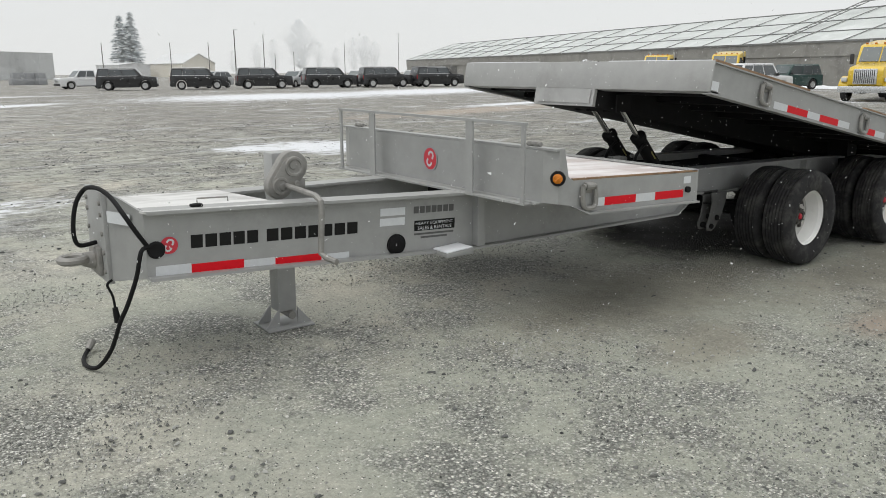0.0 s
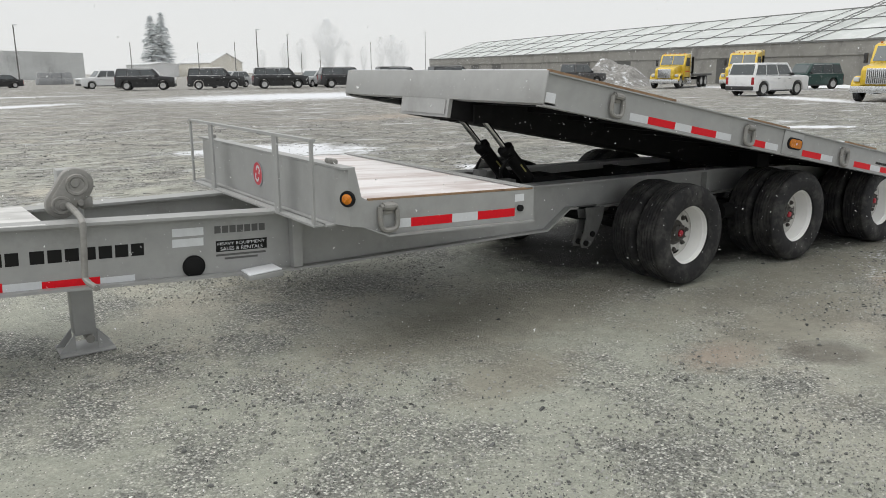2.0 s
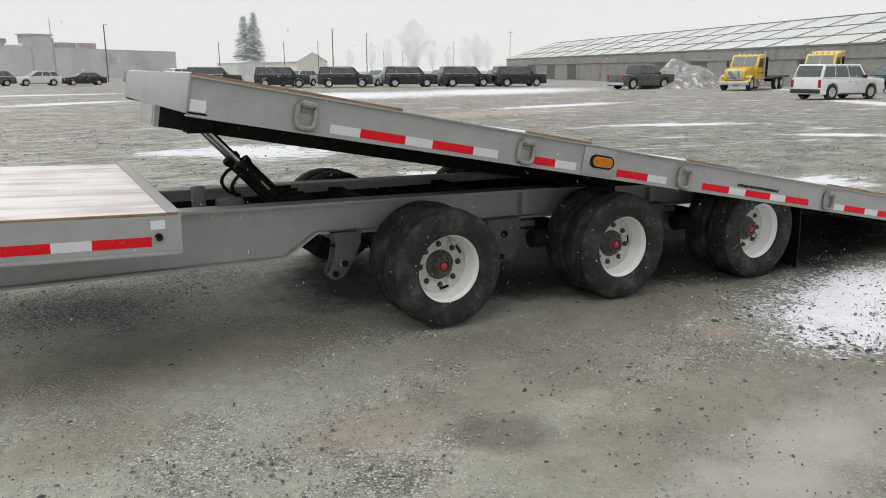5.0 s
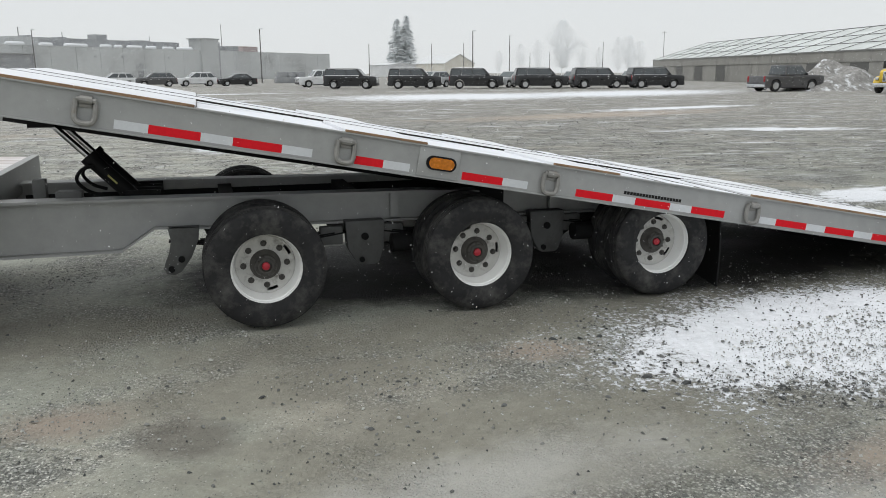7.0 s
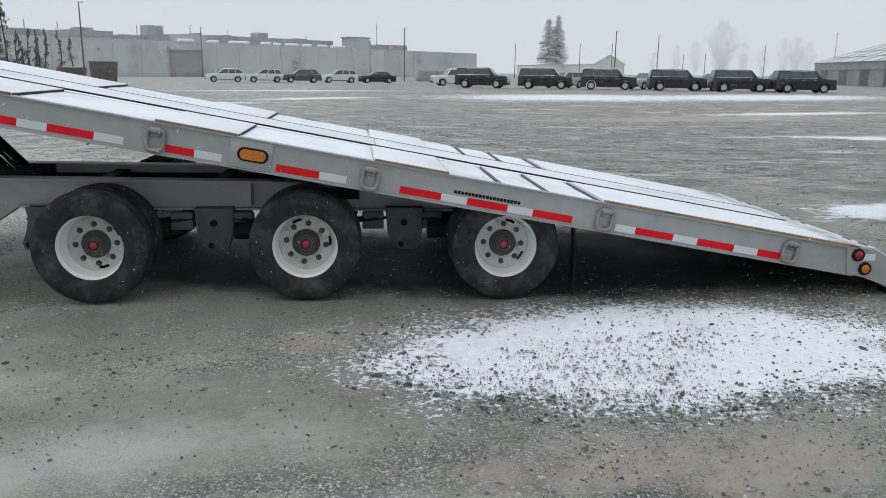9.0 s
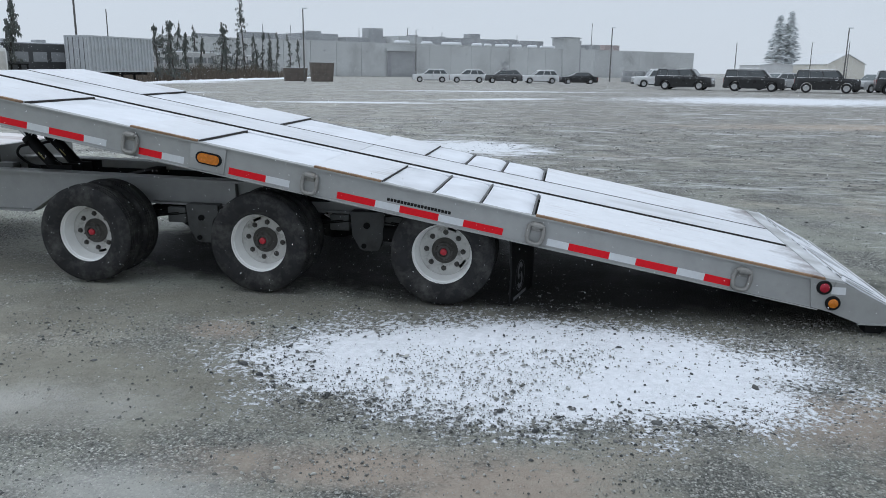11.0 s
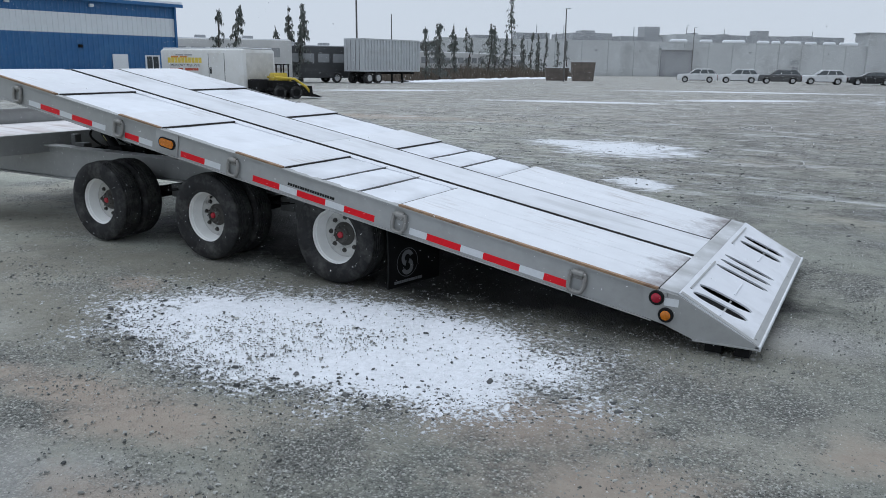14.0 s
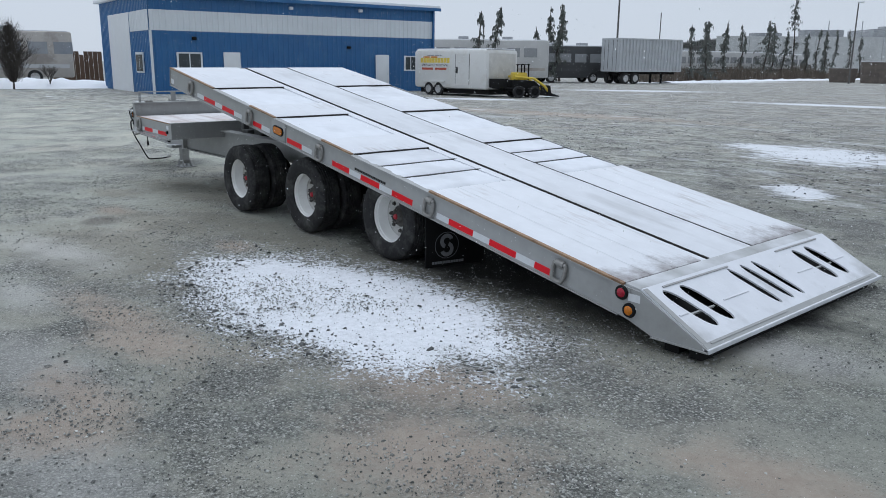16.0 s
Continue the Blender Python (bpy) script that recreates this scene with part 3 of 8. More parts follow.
def build_beams():
    for y, s in ((0.75, -1), (1.67, 1)):
        xs = [-4.99, -4.2, -2.99, -1.5, 0.0, 1.1, 2.2, 3.3]
        low = [(3.3, 0.53), (-0.30, 0.563), (-0.68, 0.58), (-0.90, 0.435), (-2.96, 0.435), (-4.35, 0.513), (-4.99, 0.545)]
        rise = (lambda x: min(beam_top(x), 0.772)) if s > 0 else beam_top
        bm = B()
        prism(bm, [(x, rise(x)) for x in xs] + low, y - 0.012, y + 0.012)
        web = part("main_beam", bm, SILVER, trailer, "deep silver steel beam of the chassis")
        # added black sheet paints the under-deck shade on the far beam
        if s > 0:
            boxes("beam_shade", UNDER, web, (-1.62, 2.1, y - 0.02, y - 0.0125, 0.57, 0.69))
        bm = B()
        top = [(x, rise(x) + 0.002) for x in xs]
        prism(bm, top + [(x, z + 0.016) for x, z in top[::-1]], y - 0.075, y + 0.075)
        part("top_flange", bm, SILVER, web)
        bm = B()
        lo = low[::-1]
        prism(bm, [(x, z - 0.016) for x, z in lo] + [(x, z - 0.001) for x, z in lo[::-1]], y - 0.065, y + 0.065)
        part("bottom_flange", bm, SILVER, web)
        for x in (-2.92, 0.95, 2.2):
            bm = B()
            zb = 0.44 if x < -1 else 0.57
            prism(bm, [(x - 0.03, zb), (x + 0.03, zb), (x + 0.03, beam_top(x)), (x - 0.03, beam_top(x))], y - 0.07 if s < 0 else y + 0.013, y - 0.013 if s < 0 else y + 0.07)
            part("stiffener", bm, SILVER, web)
    for x in (-2.6, -1.75, -0.2, 0.7, 2.1):
        boxes("cross_member", UNDER, trailer, (x - 0.05, x + 0.05, 0.763, 1.657, 0.56, 0.72))


build_beams()


def tape_run(pieces, place, parent, h=0.05):
    """Pieces: start, end and R or W along the rail; place gives the lower edge's pose at a start."""
    for a, b, c in pieces:
        bm = B()
        box(bm, 0, b - a, -0.0015, 0.0, 0, h, m=place(a))
        part("reflective_tape", bm, TAPE_RED if c == "R" else TAPE_WHITE, parent)


def alternate(start, kinds):
    out, x = [], start
    for k in kinds:
        n = x + (0.28 if k == "R" else 0.178)
        out.append((x, n, k))
        x = n
    return out


def on_web(x, z, y=0.7375):
    """A place on the side of the beam at the tongue, which falls towards the rear."""
    return Matrix.Translation((x + 0.022, y, z - 0.015)) @ pose(0, 0, 0, 0, 2.35, 0)


def letter_blocks(n, width, height, mat, parent, m, name="lettering", thick=0.18, seed=1):
    """Unlettered strokes of the size of a word's letters."""
    rs = random.Random(seed)
    w = width / n
    bm = B()
    for i in range(n):
        x0, x1 = i * w + 0.05 * w, (i + 1) * w - 0.13 * w
        box(bm, x0, x1, -0.0012, 0.0, 0.0, height, m=m)
    return part(name, bm, mat, parent)


def lettering(text, width, height, mat, parent, m, name="lettering"):
    """Words in the built-in font, fitted to a width and a height."""
    cu = bpy.data.curves.new(name, "FONT")
    cu.body, cu.extrude, cu.resolution_u = text, 0.0, 3
    tmp = bpy.data.objects.new(name, cu)
    me = bpy.data.meshes.new_from_object(tmp)
    bpy.data.objects.remove(tmp)
    co = np.array([v.co[:] for v in me.vertices])
    lo, size = co.min(0), np.maximum(co.max(0) - co.min(0), 1e-6)
    for v in me.vertices:
        v.co = m @ Vector(((v.co.x - lo[0]) / size[0] * width, -0.0022, (v.co.y - lo[1]) / size[1] * height))
    me.materials.append(mat)
    ob = new(name, me)
    ob.parent = parent
    return ob


RAMPRINT = material("yellow_ram_print", (0.35, 0.32, 0.10), 0.5, 0.0, 0.1, 30.0)
FLAP_PRINT = material("pale_flap_print", (0.20, 0.205, 0.21), 0.6, 0.0, 0.1, 30.0)
LIDSTEEL = streaky("slushy_lid_steel", (0.32, 0.32, 0.31), (0.64, 0.64, 0.63), 0.98, 1.4, (3, 9, 3))
EMBLEM_DARK = material("dark_grey_print", (0.10, 0.10, 0.10), 0.5, 0.0, 0.1, 30.0)


def emblem(parent, m, r, ring=EMBLEM_RED):
    """A round badge: a disc with a rim and a pale S-shaped pair of hooks."""
    bm = B()
    lathe(bm, [(0, -0.002), (r, -0.002), (r, 0)], 28, m)
    disc = part("emblem", bm, ring, parent, "round red and white emblem sticker")
    bm = B()
    lathe(bm, [(r * 0.98, -0.0026), (r * 1.12, -0.0026), (r * 1.12, 0), (r * 0.98, 0)], 28, m)
    part("emblem_rim", bm, EMBLEM_GREY, disc)
    bm = B()
    for s in (1, -1):
        pts = [(s * r * (0.12 + 0.36 * math.cos(a)), -0.003, s * r * (0.30 + 0.34 * math.sin(a))) for a in [radians(-60 + 40 * k) for k in range(7)]]
        for p, q in zip(pts, pts[1:]):
            d = (Vector(q) - Vector(p))
            nrm = Vector((-d.z, 0, d.x)).normalized() * r * 0.11
            vs = [bm.verts.new(m @ v) for v in (Vector(p) - nrm, Vector(q) - nrm, Vector(q) + nrm, Vector(p) + nrm)]
            bm.faces.new(vs)
    part("emblem_mark", bm, TAPE_WHITE, disc, smooth=0)
    return disc


def build_tongue():
    # nose plate, side gussets and pintle eye
    bm = B()
    box(bm, -5.11, -5.08, 1.03, 1.39, 0.46, 0.94, bev=0.004)
    nose = part("nose_plate", bm, SILVER, trailer, "upright steel plate at the tongue's nose")
    for side_y, tip_y in ((0.737, 1.03), (1.683, 1.39)):
        bm = B()
        pts = [(-4.99, side_y, 0.535), (-5.09, tip_y, 0.475), (-5.085, tip_y, 0.94), (-5.05, side_y + (tip_y - side_y) * 0.45, 0.915 if side_y < 1 else 0.89), (-4.99, side_y, 0.862 if side_y < 1 else 0.79)]
        off = Vector((0.012, 0.012 if tip_y > side_y else -0.012, 0))
        a = [bm.verts.new(p) for p in pts]
        b = [bm.verts.new(Vector(p) + off) for p in pts]
        bm.faces.new(a)
        bm.faces.new(b[::-1])
        for i in range(5):
            bm.faces.new((a[(i + 1) % 5], a[i], b[i], b[(i + 1) % 5]))
        bmesh.ops.recalc_face_normals(bm, faces=bm.faces)
        part("nose_cheek", bm, SILVER, nose, "angled cheek plate of the nose")
    bm = B()
    a = [bm.verts.new(v) for v in ((-4.99, 0.74, 0.533), (-4.99, 1.68, 0.533), (-5.09, 1.39, 0.473), (-5.09, 1.03, 0.473))]
    bm.faces.new(a)
    part("nose_floor", bm, SILVER, nose)
    for z in (0.52, 0.62, 0.72, 0.82, 0.88):
        for y in (1.07, 1.35):
            bm = B()
            lathe(bm, [(0, -0.010), (0.013, -0.010), (0.013, 0.0)], 6, Matrix.Translation((-5.11, y, z)) @ pose(0, 0, 0, 0, 0, -90))
            part("nose_bolt", bm, GALV, nose)
    bm = B()
    box(bm, -5.135, -5.11, 1.11, 1.31, 0.49, 0.64, bev=0.006)
    tube(bm, [(-5.13, 1.21, 0.56), (-5.19, 1.21, 0.57)], [0.05, 0.036], 12)
    ring = [(-5.235 + 0.062 * math.cos(a), 1.21 + 0.062 * math.sin(a), 0.575) for a in [2 * math.pi * k / 16 for k in range(16)]]
    tube(bm, ring, 0.022, 8, closed=True)
    part("tow_eye", bm, GALV, trailer, "cast steel lunette ring for towing")
    # tool tray lid between the beams
    bm = B()
    quad = [Vector(v) for v in ((-5.0, 0.69, 0.879), (-4.27, 0.69, 0.850), (-4.27, 1.73, 0.797), (-5.0, 1.73, 0.805))]
    a, b = [bm.verts.new(v) for v in quad], [bm.verts.new(v - Vector((0, 0, 0.012))) for v in quad]
    bm.faces.new(a)
    bm.faces.new(b[::-1])
    for i in range(4):
        bm.faces.new((a[(i + 1) % 4], a[i], b[i], b[(i + 1) % 4]))
    tray = part("tray_lid", bm, LIDSTEEL, trailer, "slush-dusted steel lid on the tongue")
    bm = B()
    tube(bm, [(-4.64, 0.98, 0.848), (-4.64, 0.98, 0.872), (-4.47, 0.98, 0.866), (-4.47, 0.98, 0.838)], 0.005, 6)
    part("lid_handle", bm, GALV, tray)
    bm = B()
    box(bm, -4.75, -4.69, 0.74, 0.78, 0.864, 0.882, bev=0.006)
    part("lid_latch", bm, UNDER, tray)
    # jack with its gearbox and crank
    bm = B()
    box(bm, -4.135, -4.015, 1.13, 1.25, 0.10, 1.07, bev=0.008)
    jack = part("jack_leg", bm, SILVER, trailer, "square steel landing jack standing on the gravel")
    bm = B()
    prism(bm, [(-4.225, 0.0), (-3.925, 0.0), (-3.925, 0.012), (-4.225, 0.012)], 1.07, 1.32, bev=0.003)
    for s in (-1, 1):
        for y in (1.12, 1.25):
            prism(bm, [(-4.075 + s * 0.06, 0.012), (-4.075 + s * 0.15, 0.012), (-4.075 + s * 0.06, 0.12)], y, y + 0.012)
    part("jack_foot", bm, SILVER, jack)
    bm = B()
    tube(bm, [(-4.055, 1.11, 0.075), (-4.055, 1.27, 0.075)], 0.024, 14)
    part("foot_pin", bm, GALV, jack)
    bm = B()
    for cx, cz, r in ((-4.062, 1.0, 0.09), (-4.148, 0.895, 0.078)):
        lathe(bm, [(0, 0.982), (r * 0.42, 0.982), (r * 0.48, 0.977), (r * 0.62, 0.977), (r * 0.68, 0.99)], 26, Matrix.Translation((cx, 0, cz)))
    lobe = math.atan2(0.895 - 1.0, -4.148 + 4.062)
    hull = [(-4.148 + 0.078 * math.cos(lobe + radians(t)), 0.895 + 0.078 * math.sin(lobe + radians(t))) for t in range(-90, 91, 15)]
    hull += [(-4.062 + 0.09 * math.cos(lobe + radians(t)), 1.0 + 0.09 * math.sin(lobe + radians(t))) for t in range(90, 271, 15)]
    prism(bm, hull, 0.996, 1.06, bev=0.008)
    mid = Vector((-4.105, 0.9475))
    prism(bm, [(mid.x + (x - mid.x) * 0.78, mid.y + (z - mid.y) * 0.78) for x, z in hull], 0.986, 0.997, bev=0.004)
    box(bm, -4.05, -3.985, 1.0, 1.06, 0.86, 0.93, bev=0.01)
    gear = part("gearbox", bm, GALV, trailer, "cast grey gearbox with a crank on the jack")
    for x, z, r in ((-4.07, 1.01, 0.03), (-4.14, 0.89, 0.026), (-4.05, 0.90, 0.022)):
        bm = B()
        lathe(bm, [(0, -0.02), (r * 0.7, -0.02), (r, -0.006), (r, 0.01)], 12, Matrix.Translation((x, 0.995, z)))
        part("gearbox_bolt", bm, GALV, gear)
    bm = B()
    tube(bm, [(-4.115, 1.0, 0.895), (-4.115, 0.80, 0.89), (-4.12, 0.62, 0.885), (-4.12, 0.555, 0.86), (-4.125, 0.545, 0.80), (-4.135, 0.54, 0.66), (-4.14, 0.535, 0.585), (-4.13, 0.50, 0.565), (-4.11, 0.42, 0.555)], 0.0165, 10)
    part("crank_handle", bm, GALV, gear)
    # markings on the near beam
    tape_run(alternate(-4.975, "WRWRW"), lambda x: on_web(x, 0.555 - 0.0695 * (x + 4.975)), trailer)
    letter_blocks(5, 0.375, 0.068, INK, trailer, on_web(-4.795, 0.675))
    letter_blocks(7, 0.575, 0.068, INK, trailer, on_web(-4.385, 0.658))
    emblem(trailer, on_web(-4.9, 0.705), 0.045)
    bm = B()
    lathe(bm, [(0, -0.004), (0.034, -0.012), (0.044, -0.008), (0.044, 0.0)], 20, on_web(-4.965, 0.69))
    part("cable_grommet", bm, BLACK, trailer)
    boxes("sticker", LABEL, trailer, (-0.02, 0.17, -0.006, -0.004, 0, 0.06), m=Matrix.Translation((-5.085, 0.985, 0.79)) @ pose(0, 0, 0, 0, 0, -70), label="white printed sticker")
    for x, z, w in ((-3.668, 0.655, 0.175), (-3.664, 0.715, 0.175)):
        boxes("sticker", LABEL, trailer, (0, w, -0.0015, 0, 0, 0.046), m=on_web(x, z), label="pale printed sticker strip")
    bm = B()
    lathe(bm, [(0, -0.022), (0.040, -0.022), (0.054, -0.014), (0.058, 0.0)], 24, on_web(-3.557, 0.534))
    lathe(bm, [(0.052, -0.010), (0.064, -0.010), (0.064, 0.0), (0.052, 0.0)], 24, on_web(-3.557, 0.534))
    part("round_cap", bm, UNDER, trailer, "black round cap in the beam's side")
    letter_blocks(7, 0.31, 0.042, EMBLEM_DARK, trailer, on_web(-3.428, 0.708))
    bm = B()
    box(bm, 0, 0.308, -0.0012, 0, 0, 0.064, m=on_web(-3.424, 0.598))
    plate = part("decal", bm, INK, trailer, "dark printed decal block")
    lettering("HEAVY EQUIPMENT", 0.285, 0.021, LABEL, plate, on_web(-3.413, 0.632))
    lettering("SALES & RENTALS", 0.255, 0.021, LABEL, plate, on_web(-3.398, 0.603))
    bm = B()
    for i, (z, w, x) in enumerate(((-0.026, 0.30, 0.0), (-0.048, 0.2, 0.05))):
        box(bm, x, x + w, -0.0012, 0, z, z + 0.012, m=on_web(-3.424, 0.598))
    part("decal_print", bm, EMBLEM_DARK, trailer)
    bm = B()
    prism(bm, [(-3.27, 0.425), (-3.06, 0.425), (-3.06, 0.462), (-3.27, 0.450)], 0.58, 0.735, bev=0.003)
    foot = part("foot_step", bm, SILVER, trailer, "small folded step plate under the deck")
    bm = B()
    prism(bm, [(-3.265, 0.452), (-3.065, 0.4635), (-3.068, 0.472), (-3.262, 0.461)], 0.583, 0.733, bev=0.003)
    part("step_snow", bm, SNOW, foot, "thin snow on the step")
    # air line and plug hanging from the nose
    bm = B()
    tube(bm, smooth_line([(-4.985, 0.735, 0.70), (-5.037, 0.72, 0.783), (-5.078, 0.74, 0.863), (-5.10, 0.85, 0.93), (-5.125, 0.95, 0.965), (-5.15, 1.05, 0.968), (-5.168, 1.13, 0.945), (-5.204, 1.15, 0.883), (-5.228, 1.15, 0.782), (-5.228, 1.15, 0.69), (-5.20, 1.16, 0.655), (-5.12, 1.18, 0.66)], 4), 0.0115, 8)
    part("air_hose", bm, BLACK, trailer, "black air hose looped over the nose")
    bm = B()
    tube(bm, smooth_line([(-4.975, 0.735, 0.695), (-5.02, 0.715, 0.68), (-5.048, 0.73, 0.553), (-5.085, 0.80, 0.40), (-5.113, 0.86, 0.301), (-5.147, 0.95, 0.137), (-5.20, 1.03, 0.03), (-5.235, 1.10, 0.012), (-5.24, 1.20, 0.012), (-5.215, 1.29, 0.014), (-5.18, 1.35, 0.03)], 4), 0.0115, 8)
    cable = part("electric_cable", bm, BLACK, trailer, "black trailer cable hanging in a loop")
    bm = B()
    tube(bm, [(-5.185, 1.34, 0.026), (-5.15, 1.40, 0.05)], [0.017, 0.022], 10)
    part("plug", bm, GALV, cable)
    bm = B()
    tube(bm, smooth_line([(-5.10, 1.0, 0.49), (-5.127, 1.0, 0.466), (-5.105, 1.0, 0.40), (-5.097, 1.0, 0.30)], 5), 0.007, 6)
    tube(bm, [(-5.10, 1.0, 0.34), (-5.092, 1.0, 0.26)], [0.014, 0.018], 8)
    part("safety_strap", bm, UNDER, trailer)


def smooth_line(pts, k):
    """Points on a smooth curve through pts."""
    p = [Vector(v) for v in pts]
    out = []
    for i in range(len(p) - 1):
        a, b, c, d = p[max(i - 1, 0)], p[i], p[i + 1], p[min(i + 2, len(p) - 1)]
        for j in range(k):
            t = j / k
            out.append(0.5 * ((2 * b) + (c - a) * t + (2 * a - 5 * b + 4 * c - d) * t * t + (3 * b - a - 3 * c + d) * t ** 3))
    return out + [p[-1]]


def build_tongue_all():
    build_tongue()


def d_ring(m, parent):
    """A lashing ring: a weld plate with a lug, and a bent bar that hangs from it."""
    bm = B()
    tube(bm, [m @ Vector(v) for v in ((-0.032, -0.014, 0.052), (0.032, -0.014, 0.052))], 0.023, 10)
    box(bm, -0.034, 0.034, -0.012, 0.0, 0.01, 0.078, m=m, bev=0.004)
    lug = part("lashing_lug", bm, GALV, parent)
    bm = B()
    pts = [(-0.05, -0.016, 0.052), (-0.054, -0.02, -0.02), (-0.044, -0.024, -0.062), (-0.018, -0.026, -0.075), (0.018, -0.026, -0.075), (0.044, -0.024, -0.062), (0.054, -0.02, -0.02), (0.05, -0.016, 0.052)]
    tube(bm, [m @ Vector(v) for v in smooth_line(pts, 3)] + [m @ Vector((-0.05, -0.016, 0.052))], 0.0155, 8)
    part("lashing_ring", bm, GALV, lug)


def round_light(m, parent, mat, r=0.05, label="round amber marker lamp"):
    bm = B()
    lathe(bm, [(r * 0.7, -0.016), (r, -0.016), (r * 1.1, -0.006), (r * 1.1, 0.0)], 22, m)
    rim = part("marker_lamp", bm, BLACK, parent, label)
    bm = B()
    lathe(bm, [(0, -0.024), (r * 0.4, -0.023), (r * 0.7, -0.016), (r * 0.7, -0.01)], 22, m)
    part("lens", bm, mat, rim)


def build_lower_deck():
    x0, x1 = -2.92, -1.652
    zt = 0.905
    bm = B()
    prism(bm, [(-2.915, 0.80), (-2.83, 0.785), (-2.69, 0.735), (x1, 0.705), (x1, zt - 0.015), (-2.80, zt + 0.022), (-2.84, 0.95), (-2.86, 1.04), (-2.875, 1.10), (-2.915, 1.10)], 0.0, 0.012)
    side = part("deck_side", bm, SILVER, trailer, "silver side plate of the lower deck")
    bm = B()
    prism(bm, [(-2.915, 0.80), (-2.83, 0.785), (-2.69, 0.735), (x1, 0.705), (x1, zt - 0.015), (-2.80, zt + 0.022), (-2.84, 0.95), (-2.875, 1.10), (-2.915, 1.10)], LFAR - 0.012, LFAR)
    part("deck_side", bm, SILVER, trailer)
    bm = B()
    prism(bm, [(-2.83, 0.783), (-2.69, 0.722), (x1, 0.692), (x1, 0.703), (-2.69, 0.734), (-2.83, 0.784)], -0.035, 0.0)
    part("rail_lip", bm, SILVER, side)
    # front panel with a folded top and bottom
    bm = B()
    box(bm, -2.945, -2.93, 0.10, LFAR - 0.1, 0.80, 1.098)
    panel = part("front_panel", bm, SILVER, trailer, "silver front bulkhead of the lower deck")
    boxes("top_cap", SILVER, panel, (-2.945, -2.875, 0.0, LFAR, 1.10, 1.112))
    boxes("bottom_fold", SILVER, panel, (-3.0, -2.947, 0.10, LFAR - 0.1, 0.79, 0.80))
    for y0, y1 in ((0.0, 0.10), (LFAR, LFAR - 0.10)):
        bm = B()
        a = [bm.verts.new(v) for v in ((-2.915, y0, 0.80), (-2.945, y1, 0.80), (-2.945, y1, 1.10), (-2.915, y0, 1.10))]
        bm.faces.new(a)
        bb = [bm.verts.new(v) for v in ((-2.915, y0, 0.80), (-2.90, y1, 0.80), (-2.90, y1, 1.10), (-2.915, y0, 1.10))]
        bm.faces.new(bb[::-1])
        part("corner_post", bm, SILVER, panel)
    emblem(panel, Matrix.Translation((-2.947, 1.205, 0.955)) @ pose(0, 0, 0, 0, 0, -90), 0.075)
    round_light(Matrix.Translation((-2.918, 0.006, 0.947)) @ pose(0, 0, 0, 0, 0, -50), panel, AMBER, 0.04)
    # guard rail in front of the bulkhead
    bm = B()
    box(bm, -3.06, -3.03, 0.14, 2.27, 1.24, 1.256)
    guard = part("guard_rail", bm, SILVER, trailer, "flat-bar guard rail before the lower deck")
    for y, w in ((0.155, 0.03), (0.645, 0.07), (1.79, 0.07), (2.25, 0.03)):
        boxes("guard_post", SILVER, guard, (-3.055, -3.043, y - w / 2, y + w / 2, 0.80, 1.24))
    boxes("guard_foot", SILVER, guard, (-3.06, -2.99, 0.13, 2.28, 0.788, 0.80))
    # wooden floor
    for k in range(9):
        y0 = 0.02 + k * (LFAR - 0.04) / 9
        bm = B()
        prism(bm, [(-2.85, zt - 0.02), (x1, zt - 0.055), (x1, zt - 0.010), (-2.85, zt + 0.025)], y0 + 0.001, y0 + (LFAR - 0.04) / 9 - 0.001)
        part("deck_plank", bm, LOWPLANK, trailer)
    bm = B()
    prism(bm, [(-2.80, zt + 0.022), (x1, zt - 0.013), (x1, zt - 0.002), (-2.80, zt + 0.033)], 0.0, 0.018)
    part("plank_edge", bm, EDGEWOOD, side)
    boxes("rear_edge", SILVER, trailer, (x1, x1 + 0.012, 0.0, LFAR, 0.70, zt - 0.004), (x1 - 0.05, x1 + 0.012, 0.0, LFAR, zt - 0.004, zt + 0.004))
    for y in (0.35, 1.2, 2.05):
        boxes("floor_bearer", UNDER, trailer, (-2.85, x1, y - 0.04, y + 0.04, 0.78, 0.845))
    # lugs on the bulkhead and on the side
    for y in (0.17, LFAR - 0.25):
        bm = B()
        tube(bm, [(-2.90, y, 1.125), (-2.90, y + 0.11, 1.125)], 0.014, 8)
        box(bm, -2.915, -2.885, y + 0.02, y + 0.05, 1.112, 1.14, bev=0.004)
        box(bm, -2.915, -2.885, y + 0.07, y + 0.095, 1.112, 1.14, bev=0.004)
        part("lashing_pin", bm, GALV, panel)
    d_ring(Matrix.Translation((-2.685, 0.0, 0.835)), side)
    tape_run([(-2.625, -2.534, "W"), (-2.534, -2.255, "R"), (-2.255, -2.072, "W"), (-2.072, -1.791, "R")], lambda x: Matrix.Translation((x, 0.0, 0.757 - 0.026 * (x + 2.525))) @ pose(0, 0, 0, 0, 1.6, 0), side)
    boxes("sticker", LABEL, side, (-1.79, -1.72, -0.0015, 0.0, 0.825, 0.87), label="small printed sticker")
    bm = B()
    tube(bm, [(-1.755, 0.0, 0.785), (-1.755, -0.02, 0.785)], 0.02, 12)
    part("socket", bm, BLACK, side)


build_tongue_all()
build_lower_deck()


WEB = NEAR + 0.012


def rail_pose(x, drop):
    """On the tilted rail's face above x, that far below the deck's top."""
    s = (x + 1.535) / math.cos(radians(10.1))
    return DECK @ Matrix.Translation((s, WEB, -drop))


